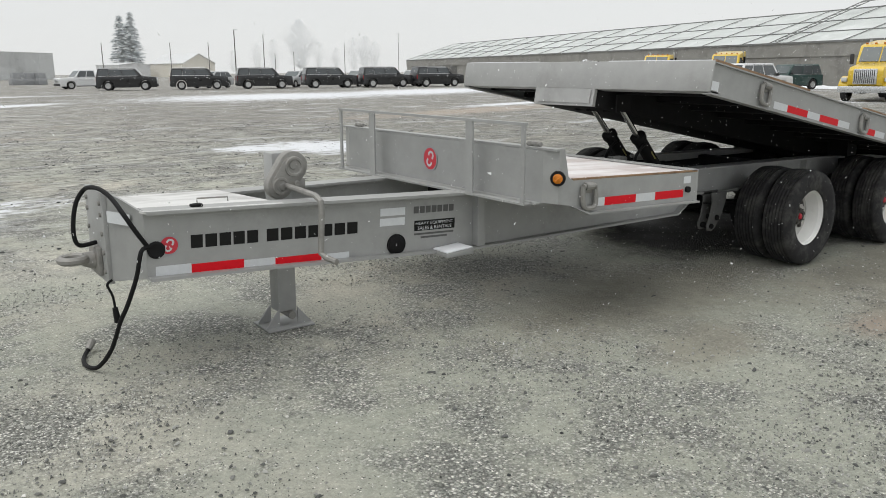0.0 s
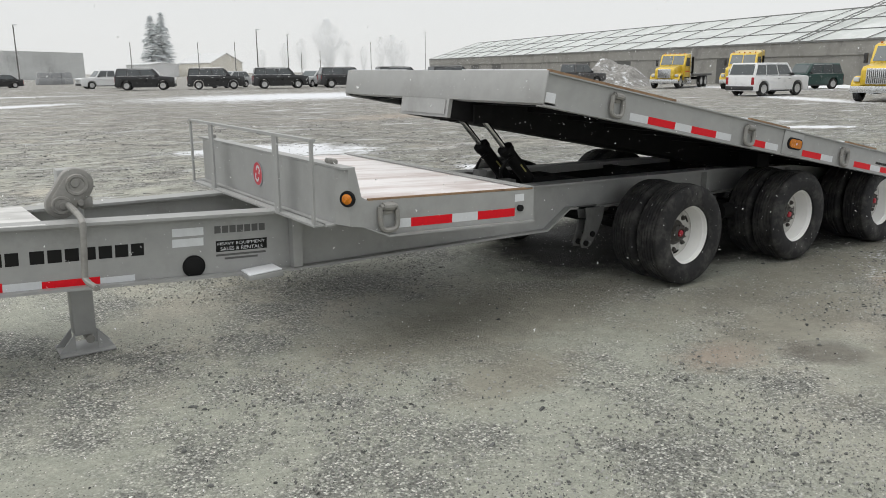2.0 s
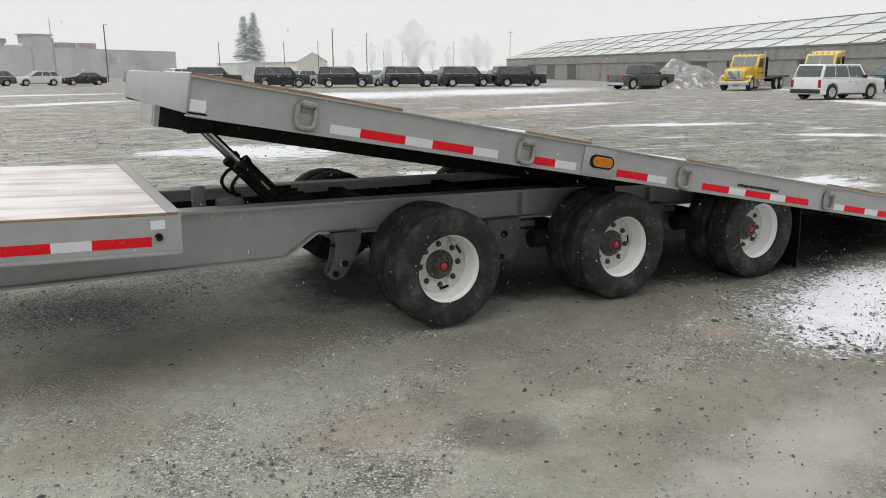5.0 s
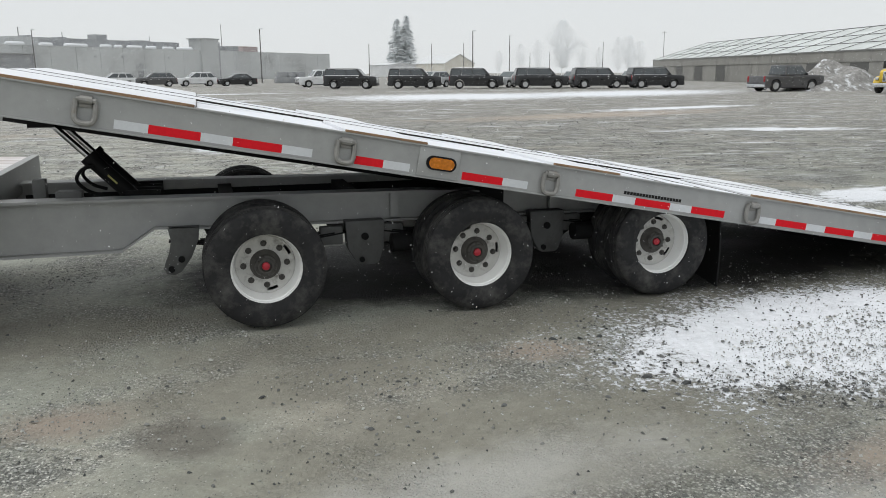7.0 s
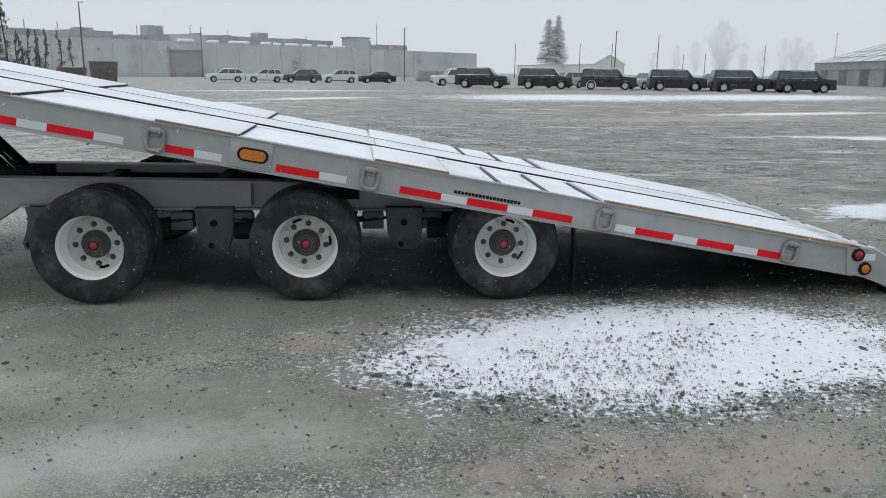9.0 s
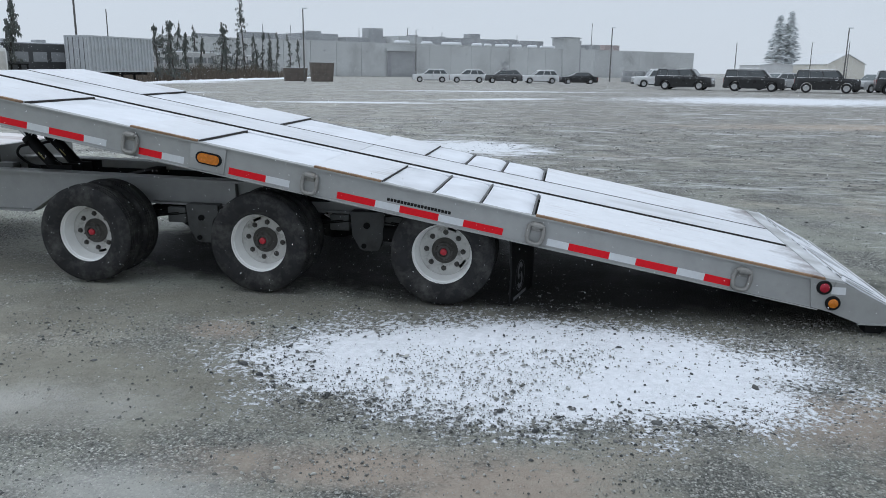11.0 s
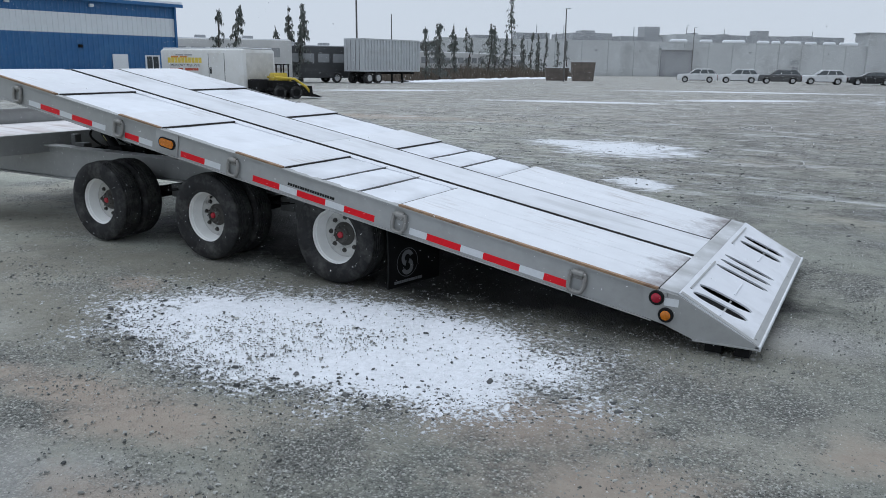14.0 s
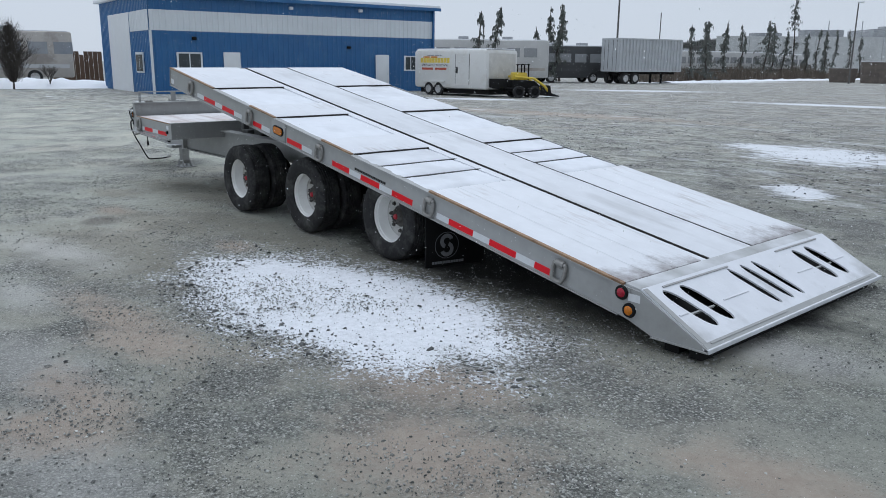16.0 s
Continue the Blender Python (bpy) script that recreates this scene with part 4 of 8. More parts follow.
def build_tilt_deck():
    def dbox(bm, *a, bev=0.0):
        box(bm, *a, m=DECK, bev=bev)

    bm = B()
    dbox(bm, 0.0, LEN - 0.08, WEB, WEB + 0.012, -0.222, -0.030)
    rail = part("side_rail", bm, SILVER, trailer, "silver channel rail of the tilted deck")
    boxes("rail_flange", SILVER, rail, (0.0, LEN - 0.08, NEAR - 0.006, NEAR + 0.07, -0.230, -0.222), m=DECK)
    boxes("rail_flange", SILVER, rail, (0.0, LEN - 0.08, NEAR - 0.006, NEAR + 0.06, -0.030, -0.021), m=DECK)
    bm = B()
    dbox(bm, 0.0, LEN - 0.08, FAR - 0.012, FAR, -0.222, -0.024)
    dbox(bm, 0.0, LEN - 0.08, FAR - 0.07, FAR, -0.232, -0.222)
    part("side_rail", bm, SILVER, trailer)
    bm = B()
    dbox(bm, -0.012, 0.0, NEAR, FAR, -0.215, -0.014, bev=0.003)
    dbox(bm, 0.0, 0.10, NEAR + 0.012, FAR - 0.012, -0.215, -0.205)
    front = part("front_channel", bm, SILVER, trailer, "silver front channel of the tilted deck")
    boxes("sticker", LABEL, rail, (0.01, 0.09, WEB - 0.0015, WEB, -0.20, -0.14), m=DECK, label="white sticker with a dark emblem")
    # centre box beam below the deck and the cross members
    bm = B()
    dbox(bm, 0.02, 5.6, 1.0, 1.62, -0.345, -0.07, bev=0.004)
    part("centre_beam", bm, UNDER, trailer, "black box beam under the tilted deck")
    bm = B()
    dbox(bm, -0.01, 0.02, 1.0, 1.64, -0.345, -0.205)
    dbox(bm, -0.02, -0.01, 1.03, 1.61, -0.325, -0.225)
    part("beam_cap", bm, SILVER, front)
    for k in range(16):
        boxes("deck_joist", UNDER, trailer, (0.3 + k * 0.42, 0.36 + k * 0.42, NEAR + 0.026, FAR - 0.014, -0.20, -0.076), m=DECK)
    def snow_bay(a, b, y0, y1, za, zb, roll):
        """Snow lying in a low bay: soft at the sides, higher towards the tail, rolling off at its end."""
        bm = B()
        us = [0, 0.03, 0.07] + [0.07 + 0.78 * k / 10 for k in range(1, 11)] + [0.89, 0.93, 0.965, 0.985, 1.0]
        vs = [0, 0.015, 0.04, 0.08] + [0.08 + 0.84 * k / 7 for k in range(1, 8)] + [0.96, 0.985, 1.0]
        rows = []
        for u in us:
            row = []
            for v in vs:
                side = min(v, 1 - v) * (y1 - y0)
                tail = (1 - u) * (b - a)
                z = za + (zb - za) * u ** 0.8
                z -= 0.010 * max(0, 1 - side / 0.05) ** 2 + 0.022 * max(0, 1 - tail / roll) ** 2
                z += 0.004 * noise.noise((a * 9 + u * 5, y0 * 7 + v * 4, 1.0))
                row.append(bm.verts.new(DECK @ Vector((a + (b - a) * u, y0 + (y1 - y0) * v, max(z, -0.056)))))
            rows.append(row)
        for r0, r1 in zip(rows, rows[1:]):
            for k in range(len(vs) - 1):
                bm.faces.new((r0[k], r1[k], r1[k + 1], r0[k + 1]))
        part("bay_snow", bm, BAYSNOW, trailer, smooth=60)

    # steel skin that the panels lie on
    bm = B()
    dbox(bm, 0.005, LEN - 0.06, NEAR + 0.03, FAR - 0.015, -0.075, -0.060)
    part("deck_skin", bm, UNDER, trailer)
    # floor of each track: raised planks and low bays, with the plates between them
    raised = [(0.0, 1.19), (2.055, 2.585), (3.468, 3.978), (5.085, 7.045)]
    low = [(1.19, 2.055), (2.585, 3.468)]
    for y0, y1 in ((0.028, 0.925), (1.662, FAR - 0.022)):
        for a, b in raised:
            cuts = [y0, y1] if a < 5 else [y0, y0 + 0.28, y0 + 0.56, y1]
            for c0, c1 in zip(cuts, cuts[1:]):
                bm = B()
                dbox(bm, a + 0.004, b - 0.004, c0 + 0.0015, c1 - 0.0015, -0.058, -0.006, bev=0.004)
                part("deck_plank", bm, PLANK if a < 5 else TAILPLANK, trailer)
            # thin dark bar paints the shade on the panel's rear face
            bm = B()
            dbox(bm, b - 0.0038, b + 0.001, y0 + 0.004, y1 - 0.004, -0.056, -0.010)
            part("panel_end_shade", bm, PANEL_EDGE, trailer)
        for a, b in low:
            snow_bay(a, b + 0.003, y0 - 0.012 if y0 < 1 else y0 + 0.002, y1 - 0.002, -0.027, -0.019, 0.03)
        # three sloping slats over the last axle
        for a, b in ((3.98, 4.36), (4.36, 4.70), (4.70, 5.08)):
            snow_bay(a + 0.002, b - 0.024, y0 - 0.010 if y0 < 1 else y0 + 0.002, y1 - 0.002, -0.024, -0.015, 0.09)
            bm = B()
            dbox(bm, b - 0.022, b - 0.006, y0 + 0.004, y1 + 0.04 if y0 < 1 else y1 - 0.004, -0.058, -0.019, bev=0.003)
            part("slat_bar", bm, CHASSIS, trailer, "bare steel bar behind a snowed slat")
    bm = B()
    dbox(bm, 0.005, 7.045, 0.926, 1.022, -0.058, -0.020, bev=0.004)
    part("ledge_plate", bm, LEDGE, trailer, "narrow snowed strip beside the deck's middle plate")
    for a, b in ((0.0, 3.5), (3.5, 7.047)):
        bm = B()
        dbox(bm, a + 0.005, b - 0.001, 1.041, 1.6425, -0.058, -0.010, bev=0.002)
        part("centre_plate", bm, SNOWSTEEL, trailer, "snow-dusted steel plate along the deck's middle")
    for y in (1.025, 1.6455):
        bm = B()
        dbox(bm, 0.01, 7.045, y, y + 0.0105, -0.058, -0.0075)
        part("seam_strip", bm, PANEL_EDGE, trailer)
    for a, b in ((0.0, 1.18), (5.085, 7.04)):
        bm = B()
        dbox(bm, a, b, NEAR - 0.004, NEAR + 0.027, -0.0205, -0.0055)
        part("plank_edge", bm, EDGEWOOD, rail)
    for a, b in ((2.06, 2.58), (3.475, 3.97)):
        bm = B()
        dbox(bm, a, b, NEAR - 0.004, NEAR + 0.027, -0.0195, -0.0065)
        part("plank_edge", bm, EDGEWOOD, rail)
    # markings
    segs = [(-0.78, -0.602, "W")] + alternate(-0.602, "RWRW") + [(0.571, 0.75, "R"), (0.75, 0.92, "W")] + alternate(1.266, "RW") + alternate(2.079, "RWRWR") + [(3.585, 3.734, "W"), (3.734, 4.014, "R"), (4.014, 4.194, "W"), (4.194, 4.473, "R"), (4.473, 4.655, "W"), (4.655, 4.83, "R")]
    for a, b, c in segs:
        bm = B()
        box(bm, 0, (b - a) / math.cos(radians(10.1)), -0.0015, 0.0, -0.05, 0.0, m=rail_pose(a, 0.156))
        part("reflective_tape", bm, TAPE_RED if c == "R" else TAPE_WHITE, rail)
    for x, d in ((-0.928, 0.125), (0.506, 0.130), (1.874, 0.136), (3.496, 0.134), (4.887, 0.130)):
        d_ring(rail_pose(x, d), rail)
    bm = B()
    box(bm, -0.15, 0.125, -0.012, 0.0, -0.205, -0.016, m=rail_pose(1.112, 0.015), bev=0.004)
    part("lamp_recess", bm, SILVER, rail)
    bm = B()
    prism(bm, [(0.10 * math.copysign(1, math.cos(t)) * 0.55 + 0.045 * math.cos(t), 0.045 * math.sin(t)) for t in [2 * math.pi * k / 24 + 0.13 for k in range(24)]], -0.024, -0.012, m=rail_pose(1.114, 0.125))
    lamp = part("side_lamp", bm, BLACK, rail, "long amber side marker lamp")
    bm = B()
    prism(bm, [(0.10 * math.copysign(1, math.cos(t)) * 0.5 + 0.034 * math.cos(t), 0.034 * math.sin(t)) for t in [2 * math.pi * k / 24 + 0.13 for k in range(24)]], -0.030, -0.024, m=rail_pose(1.114, 0.125))
    part("lens", bm, AMBER, lamp)
    letter_blocks(19, 0.47, 0.022, INK, rail, rail_pose(2.437, 0.142))
    # tail: end plate, lamps and the fixed ramp
    bm = B()
    prism(bm, [(5.46, 0.352), (5.53, 0.342), (6.02, 0.098), (6.02, 0.084), (5.70, 0.076), (5.63, 0.078), (5.455, 0.140)], NEAR, NEAR + 0.014)
    tail = part("tail_plate", bm, SILVER, trailer, "silver end plate of the loading ramp")
    bm = B()
    prism(bm, [(5.46, 0.352), (5.53, 0.342), (6.02, 0.098), (6.02, 0.084), (5.70, 0.076), (5.63, 0.078), (5.455, 0.140)], FAR - 0.014, FAR)
    part("tail_plate", bm, SILVER, trailer)
    bm = B()
    prism(bm, [(5.63, 0.070), (6.025, 0.078), (6.025, 0.086), (5.63, 0.080)], NEAR - 0.012, NEAR + 0.05)
    part("tail_lip", bm, SILVER, tail)
    bm = B()
    dbox(bm, 7.049, LEN + 0.05, NEAR + 0.016, FAR - 0.016, -0.06, -0.004, bev=0.004)
    part("tail_beam", bm, BARESTEEL, trailer, "steel cross plate at the deck's end")
    # ramp plate with slots
    RAMP = Matrix.Translation((5.525, 0, 0.362)) @ pose(0, 0, 0, 0, 28.2, 0)
    rl = 0.56
    skew = 0.36
    slots = [(y, 0.06, 0.06, 0.43) for y in (0.245, 0.44)] + [(y, 0.038, 0.05, 0.452) for y in (1.05, 1.225, 1.388)] + [(y, 0.06, 0.07, 0.432) for y in (1.99, 2.195)]
    bm = B()

    def lay(u, y, k=1):
        return RAMP @ Vector((u, y + k * skew * (u - 0.25), 0.0))

    edges = [(NEAR + 0.014, 0)]
    for yc, hw, a, b in slots:
        edges += [(yc - hw, 1), (yc + hw, 1)]
    edges.append((FAR - 0.014, 0))
    down = RAMP.to_3x3() @ Vector((0, 0, -0.012))
    for i in range(0, len(edges), 2):
        (y0, k0), (y1, k1) = edges[i], edges[i + 1]
        q = [lay(0.0, y0, k0), lay(rl, y0, k0), lay(rl, y1, k1), lay(0.0, y1, k1)]
        a = [bm.verts.new(v) for v in q]
        b = [bm.verts.new(v + down) for v in q]
        bm.faces.new(a)
        bm.faces.new(b[::-1])
        for n in range(4):
            bm.faces.new((a[(n + 1) % 4], a[n], b[n], b[(n + 1) % 4]))
    for yc, hw, a, b in slots:
        # the ends of a slot close in an arc
        for end, s in ((a, -1), (b, 1)):
            base = 0.0 if s < 0 else rl
            arc = [(end - s * 0.13 * (1 - math.cos(t)), hw * math.sin(t)) for t in [radians(-90 + 15 * k) for k in range(13)]]
            top = [bm.verts.new(lay(x, yc + y)) for x, y in arc]
            bot = [bm.verts.new(lay(x, yc + y) + down) for x, y in arc]
            e0, e1 = bm.verts.new(lay(base, yc - hw)), bm.verts.new(lay(base, yc + hw))
            for k in range(6):
                bm.faces.new((e0, top[k], top[k + 1]))
                bm.faces.new((e1, top[12 - k], top[11 - k]))
            bm.faces.new((e0, top[6], e1))
            for k in range(12):
                bm.faces.new((top[k], top[k + 1], bot[k + 1], bot[k]))
    bmesh.ops.recalc_face_normals(bm, faces=bm.faces)
    ramp = part("ramp_plate", bm, RAMPMAT, trailer, "snowy steel ramp plate with long slots")
    for y0, y1, x in ((0.08, 1.05, 0.52), (1.75, 2.45, 0.52), (0.2, 1.0, 0.03), (1.7, 2.4, 0.03)):
        boxes("ramp_bead", SILVER, ramp, (x, x + 0.012, y0, y1, 0.0005, 0.008), m=RAMP)
    for y0, y1 in ((0.08, 0.17), (0.60, 0.92), (1.66, 1.9), (2.28, 2.45)):
        boxes("ramp_bead", RAMPMAT, ramp, (0.27, 0.282, y0, y1, 0.0005, 0.006), m=RAMP, bev=0.002)
    for yc in (0.34, 2.09):
        boxes("slot_web", SILVER, ramp, (0.275, 0.287, yc - 0.15, yc + 0.15, -0.03, -0.012), m=RAMP)
    for y in (0.3, 0.8, 1.28, 1.78, 2.3):
        boxes("ramp_frame", UNDER, trailer, (5.56, 5.92, y - 0.02, y + 0.02, 0.085, 0.13))
    boxes("ramp_border", SILVER, ramp, (0.512, 0.556, 0.01, 2.54, 0.0008, 0.0035), m=RAMP)
    boxes("ramp_border", SILVER, ramp, (0.01, 0.511, NEAR + 0.016, NEAR + 0.06, 0.0008, 0.0035), m=RAMP)
    # added black sheet makes the slots look as dark as their shade
    boxes("slot_shade", UNDER, trailer, (0.03, 0.50, 0.05, 2.5, -0.07, -0.06), m=RAMP)
    # added black strip stands in for the contact shadow below the ramp edge
    boxes("ramp_edge_shadow", UNDER, trailer, (5.88, 5.965, 0.04, 2.51, 0.004, 0.071))
    for y in (0.05, 2.40):
        boxes("ramp_foot", UNDER, trailer, (5.70, 5.80, y, y + 0.11, 0.0, 0.078))
    boxes("tail_edge", SNOWSTEEL, trailer, (5.995, 6.03, NEAR, FAR, 0.072, 0.102), bev=0.004)
    round_light(Matrix.Translation((5.392, NEAR, 0.312)), tail, REDLENS, 0.045, "round red tail marker lamp")
    round_light(Matrix.Translation((5.457, NEAR, 0.207)), tail, AMBER, 0.045)
    boxes("sticker", LABEL, tail, (5.44, 5.53, NEAR - 0.0015, NEAR, 0.268, 0.318), label="white tail sticker")
    bm = B()
    prism(bm, [(5.325, 0.172), (5.455, 0.141), (5.455, 0.350), (5.30, 0.377)], NEAR - 0.001, NEAR + 0.011)
    part("rail_end", bm, SILVER, rail)


RAMPMAT = streaky("snow_covered_ramp_steel", (0.34, 0.345, 0.345), (0.67, 0.685, 0.72), 1.08, 1.5, (4, 4, 4))
build_tilt_deck()


def build_wheels():
    R, W = 0.386, 0.215
    tread = []
    for k in range(7):
        y = 0.03 + k * (W - 0.06) / 6
        tread += [(R - 0.008 * abs(k - 3) / 3, y - 0.009), (R - 0.008 * abs(k - 3) / 3, y + 0.009), (R - 0.018, y + 0.010), (R - 0.018, y + 0.0145)]
    tyre_prof = [(0.222, 0.012), (0.235, 0.004), (0.27, -0.004), (0.31, -0.008), (0.35, -0.001), (0.372, 0.012)] + tread[:-2] + [(0.372, W - 0.012), (0.35, W + 0.001), (0.31, W + 0.008), (0.27, W + 0.004), (0.235, W - 0.004), (0.222, W - 0.012), (0.222, 0.012)]
    bm = B()
    lathe(bm, tyre_prof, 56)
    tyre = finish("tyre", bm, TYRE, 28)
    bm = B()
    lathe(bm, [(0.226, 0.010), (0.241, 0.004), (0.2445, 0.008), (0.240, 0.018), (0.226, 0.024), (0.221, 0.032), (0.217, 0.060), (0.211, 0.066), (0.207, 0.105), (0.199, 0.140), (0.193, 0.156), (0.190, 0.166), (0.200, 0.168), (0.228, 0.05), (0.226, 0.010)], 48)
    rim = finish("rim", bm, RIM, 30)
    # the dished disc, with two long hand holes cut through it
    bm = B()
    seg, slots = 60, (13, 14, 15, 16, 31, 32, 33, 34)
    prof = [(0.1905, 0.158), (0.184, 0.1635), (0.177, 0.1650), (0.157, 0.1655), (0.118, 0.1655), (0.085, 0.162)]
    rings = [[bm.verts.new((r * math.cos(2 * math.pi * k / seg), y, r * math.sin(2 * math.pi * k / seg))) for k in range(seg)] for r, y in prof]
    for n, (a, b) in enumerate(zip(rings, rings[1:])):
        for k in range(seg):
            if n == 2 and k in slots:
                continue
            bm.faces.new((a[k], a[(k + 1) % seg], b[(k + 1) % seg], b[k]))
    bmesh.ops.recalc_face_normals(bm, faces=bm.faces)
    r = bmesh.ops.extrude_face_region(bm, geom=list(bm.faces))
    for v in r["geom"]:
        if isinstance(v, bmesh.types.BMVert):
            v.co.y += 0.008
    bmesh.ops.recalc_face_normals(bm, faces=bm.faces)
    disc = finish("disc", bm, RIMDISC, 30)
    bm = B()
    lathe(bm, [(0, -0.020), (0.013, -0.020), (0.0155, -0.016), (0.0155, -0.004), (0.021, -0.003), (0.021, 0.002)], 8, Matrix.Translation((0.137, 0.166, 0)))
    nut = finish("wheel_nut", bm, HUB, 25)
    bm = B()
    lathe(bm, [(0.098, 0.166), (0.097, 0.154), (0.088, 0.144), (0.082, 0.136), (0.074, 0.130), (0.067, 0.110), (0.055, 0.104), (0.050, 0.097), (0.036, 0.096), (0.032, 0.108), (0.0, 0.108)], 32)
    for k in range(8):
        a = 2 * math.pi * k / 8
        lathe(bm, [(0, -0.008), (0.007, -0.008), (0.008, 0.006)], 6, Matrix.Rotation(a, 4, "Y") @ Matrix.Translation((0.060, 0.105, 0)))
    hub = finish("hub", bm, HUB, 30)
    bm = B()
    lathe(bm, [(0, 0.089), (0.016, 0.090), (0.024, 0.095), (0.027, 0.109)], 14)
    cap = finish("hub_cap", bm, REDPAINT, 30)
    for j, (x, sunk) in enumerate(((-0.010, -0.002), (1.405, 0.0), (2.80, 0.012))):
        for outer, inner, mir in ((0.075, 0.325, 1), (LFAR + 0.10, LFAR - 0.15, -1)):
            for k, y in enumerate((outer, inner)):
                m = Matrix.Translation((x, y, R - sunk)) @ (Matrix.Identity(4) if mir > 0 else pose(0, 0, 0, 0, 0, 180)) @ Matrix.Rotation((2.9, 1.5, 2.2)[j] + 0.9 * k, 4, "Y")
                wheel = thing("wheel", "", "")
                wheel.parent = trailer
                wheel.matrix_basis = m
                share("tyre", tyre, wheel, Matrix.Identity(4), "worn black dual truck tyre")
                share("rim", rim, wheel, Matrix.Identity(4), "white painted steel rim")
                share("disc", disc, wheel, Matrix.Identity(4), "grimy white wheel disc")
                if k == 0:
                    for n in range(8):
                        share("wheel_nut", nut, wheel, Matrix.Rotation(2 * math.pi * n / 8 + 0.2, 4, "Y"))
                    share("hub", hub, wheel, Matrix.Identity(4), "greasy grey wheel hub")
                    share("hub_cap", cap, wheel, Matrix.Identity(4), "red hub cap")
        bm = B()
        tube(bm, [(x, 0.3, R - 0.004), (x, LFAR - 0.2, R - 0.004)], 0.06, 12)
        part("axle", bm, UNDER, trailer)
        bm = B()
        lathe(bm, [(0.20, 0.0), (0.20, 0.12), (0.12, 0.13)], 24, Matrix.Translation((x, 0.56, R)))
        part("brake_drum", bm, UNDER, trailer)


build_wheels()


def build_running_gear():
    # spring hangers, springs and equaliser plates
    for y in (0.60, 1.72):
        bm = B()
        plate = [(-0.60, 0.58), (-0.40, 0.58), (-0.41, 0.50), (-0.46, 0.38), (-0.53, 0.285), (-0.575, 0.265), (-0.625, 0.275), (-0.64, 0.315), (-0.605, 0.40), (-0.585, 0.50)]
        for y0 in (y, y + 0.085):
            prism(bm, plate, y0, y0 + 0.014, bev=0.003)
        hang = part("spring_hanger", bm, CHASSIS, trailer, "grey cast spring hanger")
        for px, pz in ((-0.592, 0.308), (-0.525, 0.372)):
            bm = B()
            tube(bm, [(px, y - 0.015, pz), (px, y + 0.11, pz)], 0.022, 10)
            part("hanger_bolt", bm, UNDER, hang)
        for x in (0.70, 2.10):
            bm = B()
            prism(bm, [(x - 0.125, 0.565), (x + 0.155, 0.565), (x + 0.15, 0.37), (x + 0.115, 0.265), (x + 0.085, 0.247), (x - 0.015, 0.247), (x - 0.05, 0.265), (x - 0.11, 0.37)], y, y + 0.10, bev=0.006)
            pl = part("equaliser_bracket", bm, CHASSIS, trailer, "grey steel suspension bracket plate")
            for bx, bz, br in ((x + 0.012, 0.455, 0.026), (x - 0.012, 0.288, 0.020)):
                bm = B()
                tube(bm, [(bx, y - 0.015, bz), (bx, y + 0.115, bz)], br, 12)
                part("bracket_bolt", bm, UNDER, pl)
            for rx in (x - 0.30, x + 0.14):
                boxes("rocker", CHASSIS, trailer, (rx, rx + 0.16, y + 0.02, y + 0.08, 0.40, 0.53), bev=0.01)
        for x0 in (0.0, 1.413, 2.807):
            for k in range(4):
                bm = B()
                n = 9
                half = 0.60 - 0.10 * k
                top = [(x0 + half * (2 * i / (n - 1) - 1), 0.50 + 0.012 * k - 0.05 * (1 - (half * (2 * i / (n - 1) - 1) / 0.6) ** 2) - 0.016) for i in range(n)]
                prism(bm, top + [(a, b + 0.010) for a, b in top[::-1]], y + 0.015, y + 0.085)
                part("leaf_spring", bm, UNDER, trailer)
    # brake chambers under the frame
    for x in (0.88, 2.28):
        bm = B()
        tube(bm, [(x, 0.50, 0.42), (x + 0.14, 0.50, 0.42)], 0.065, 16)
        part("brake_chamber", bm, UNDER, trailer)
    # twin lift rams
    for y in (0.99, 1.29):
        bm = B()
        tube(bm, [(-1.335, y, 1.30), (-1.06, y, 1.005)], 0.021, 14)
        rod = part("ram_rod", bm, CHROME, trailer, "slim steel rod of a lift ram")
        bm = B()
        tube(bm, [(-1.085, y, 1.035), (-1.06, y, 1.005)], 0.062, 18)
        tube(bm, [(-1.07, y, 1.015), (-0.74, y, 0.66)], 0.052, 18)
        cyl = part("ram_cylinder", bm, BLACK, trailer, "black hydraulic lift ram")
        boxes("ram_label", RAMPRINT, cyl, (-0.04, 0.04, -0.053, -0.0515, -0.006, 0.006), m=Matrix.Translation((-0.94, y, 0.875)) @ pose(0, 0, 0, 0, 47, 0))
        bm = B()
        tube(bm, smooth_line([(-1.05, y - 0.06, 0.97), (-1.12, y - 0.08, 0.95), (-1.16, y - 0.06, 0.88), (-1.11, y, 0.80), (-1.02, y + 0.03, 0.76)], 5), 0.012, 8)
        part("ram_hose", bm, BLACK, cyl)
        for bx in ((-0.86, -0.64, y - 0.085, y - 0.065, 0.60, 0.80), (-0.86, -0.64, y + 0.065, y + 0.085, 0.60, 0.80), (-1.42, -1.26, y - 0.07, y - 0.055, 1.23, 1.36), (-1.42, -1.26, y + 0.055, y + 0.07, 1.23, 1.36)):
            boxes("ram_bracket", UNDER, trailer, bx)
    bm = B()
    box(bm, -1.42, -1.34, 0.86, 0.94, 0.72, 0.90, bev=0.01)
    part("deck_stop", bm, CHASSIS, trailer)
    boxes("valve_block", CHASSIS, trailer, (-1.28, -1.12, 0.80, 0.90, 0.74, 0.82), bev=0.008)
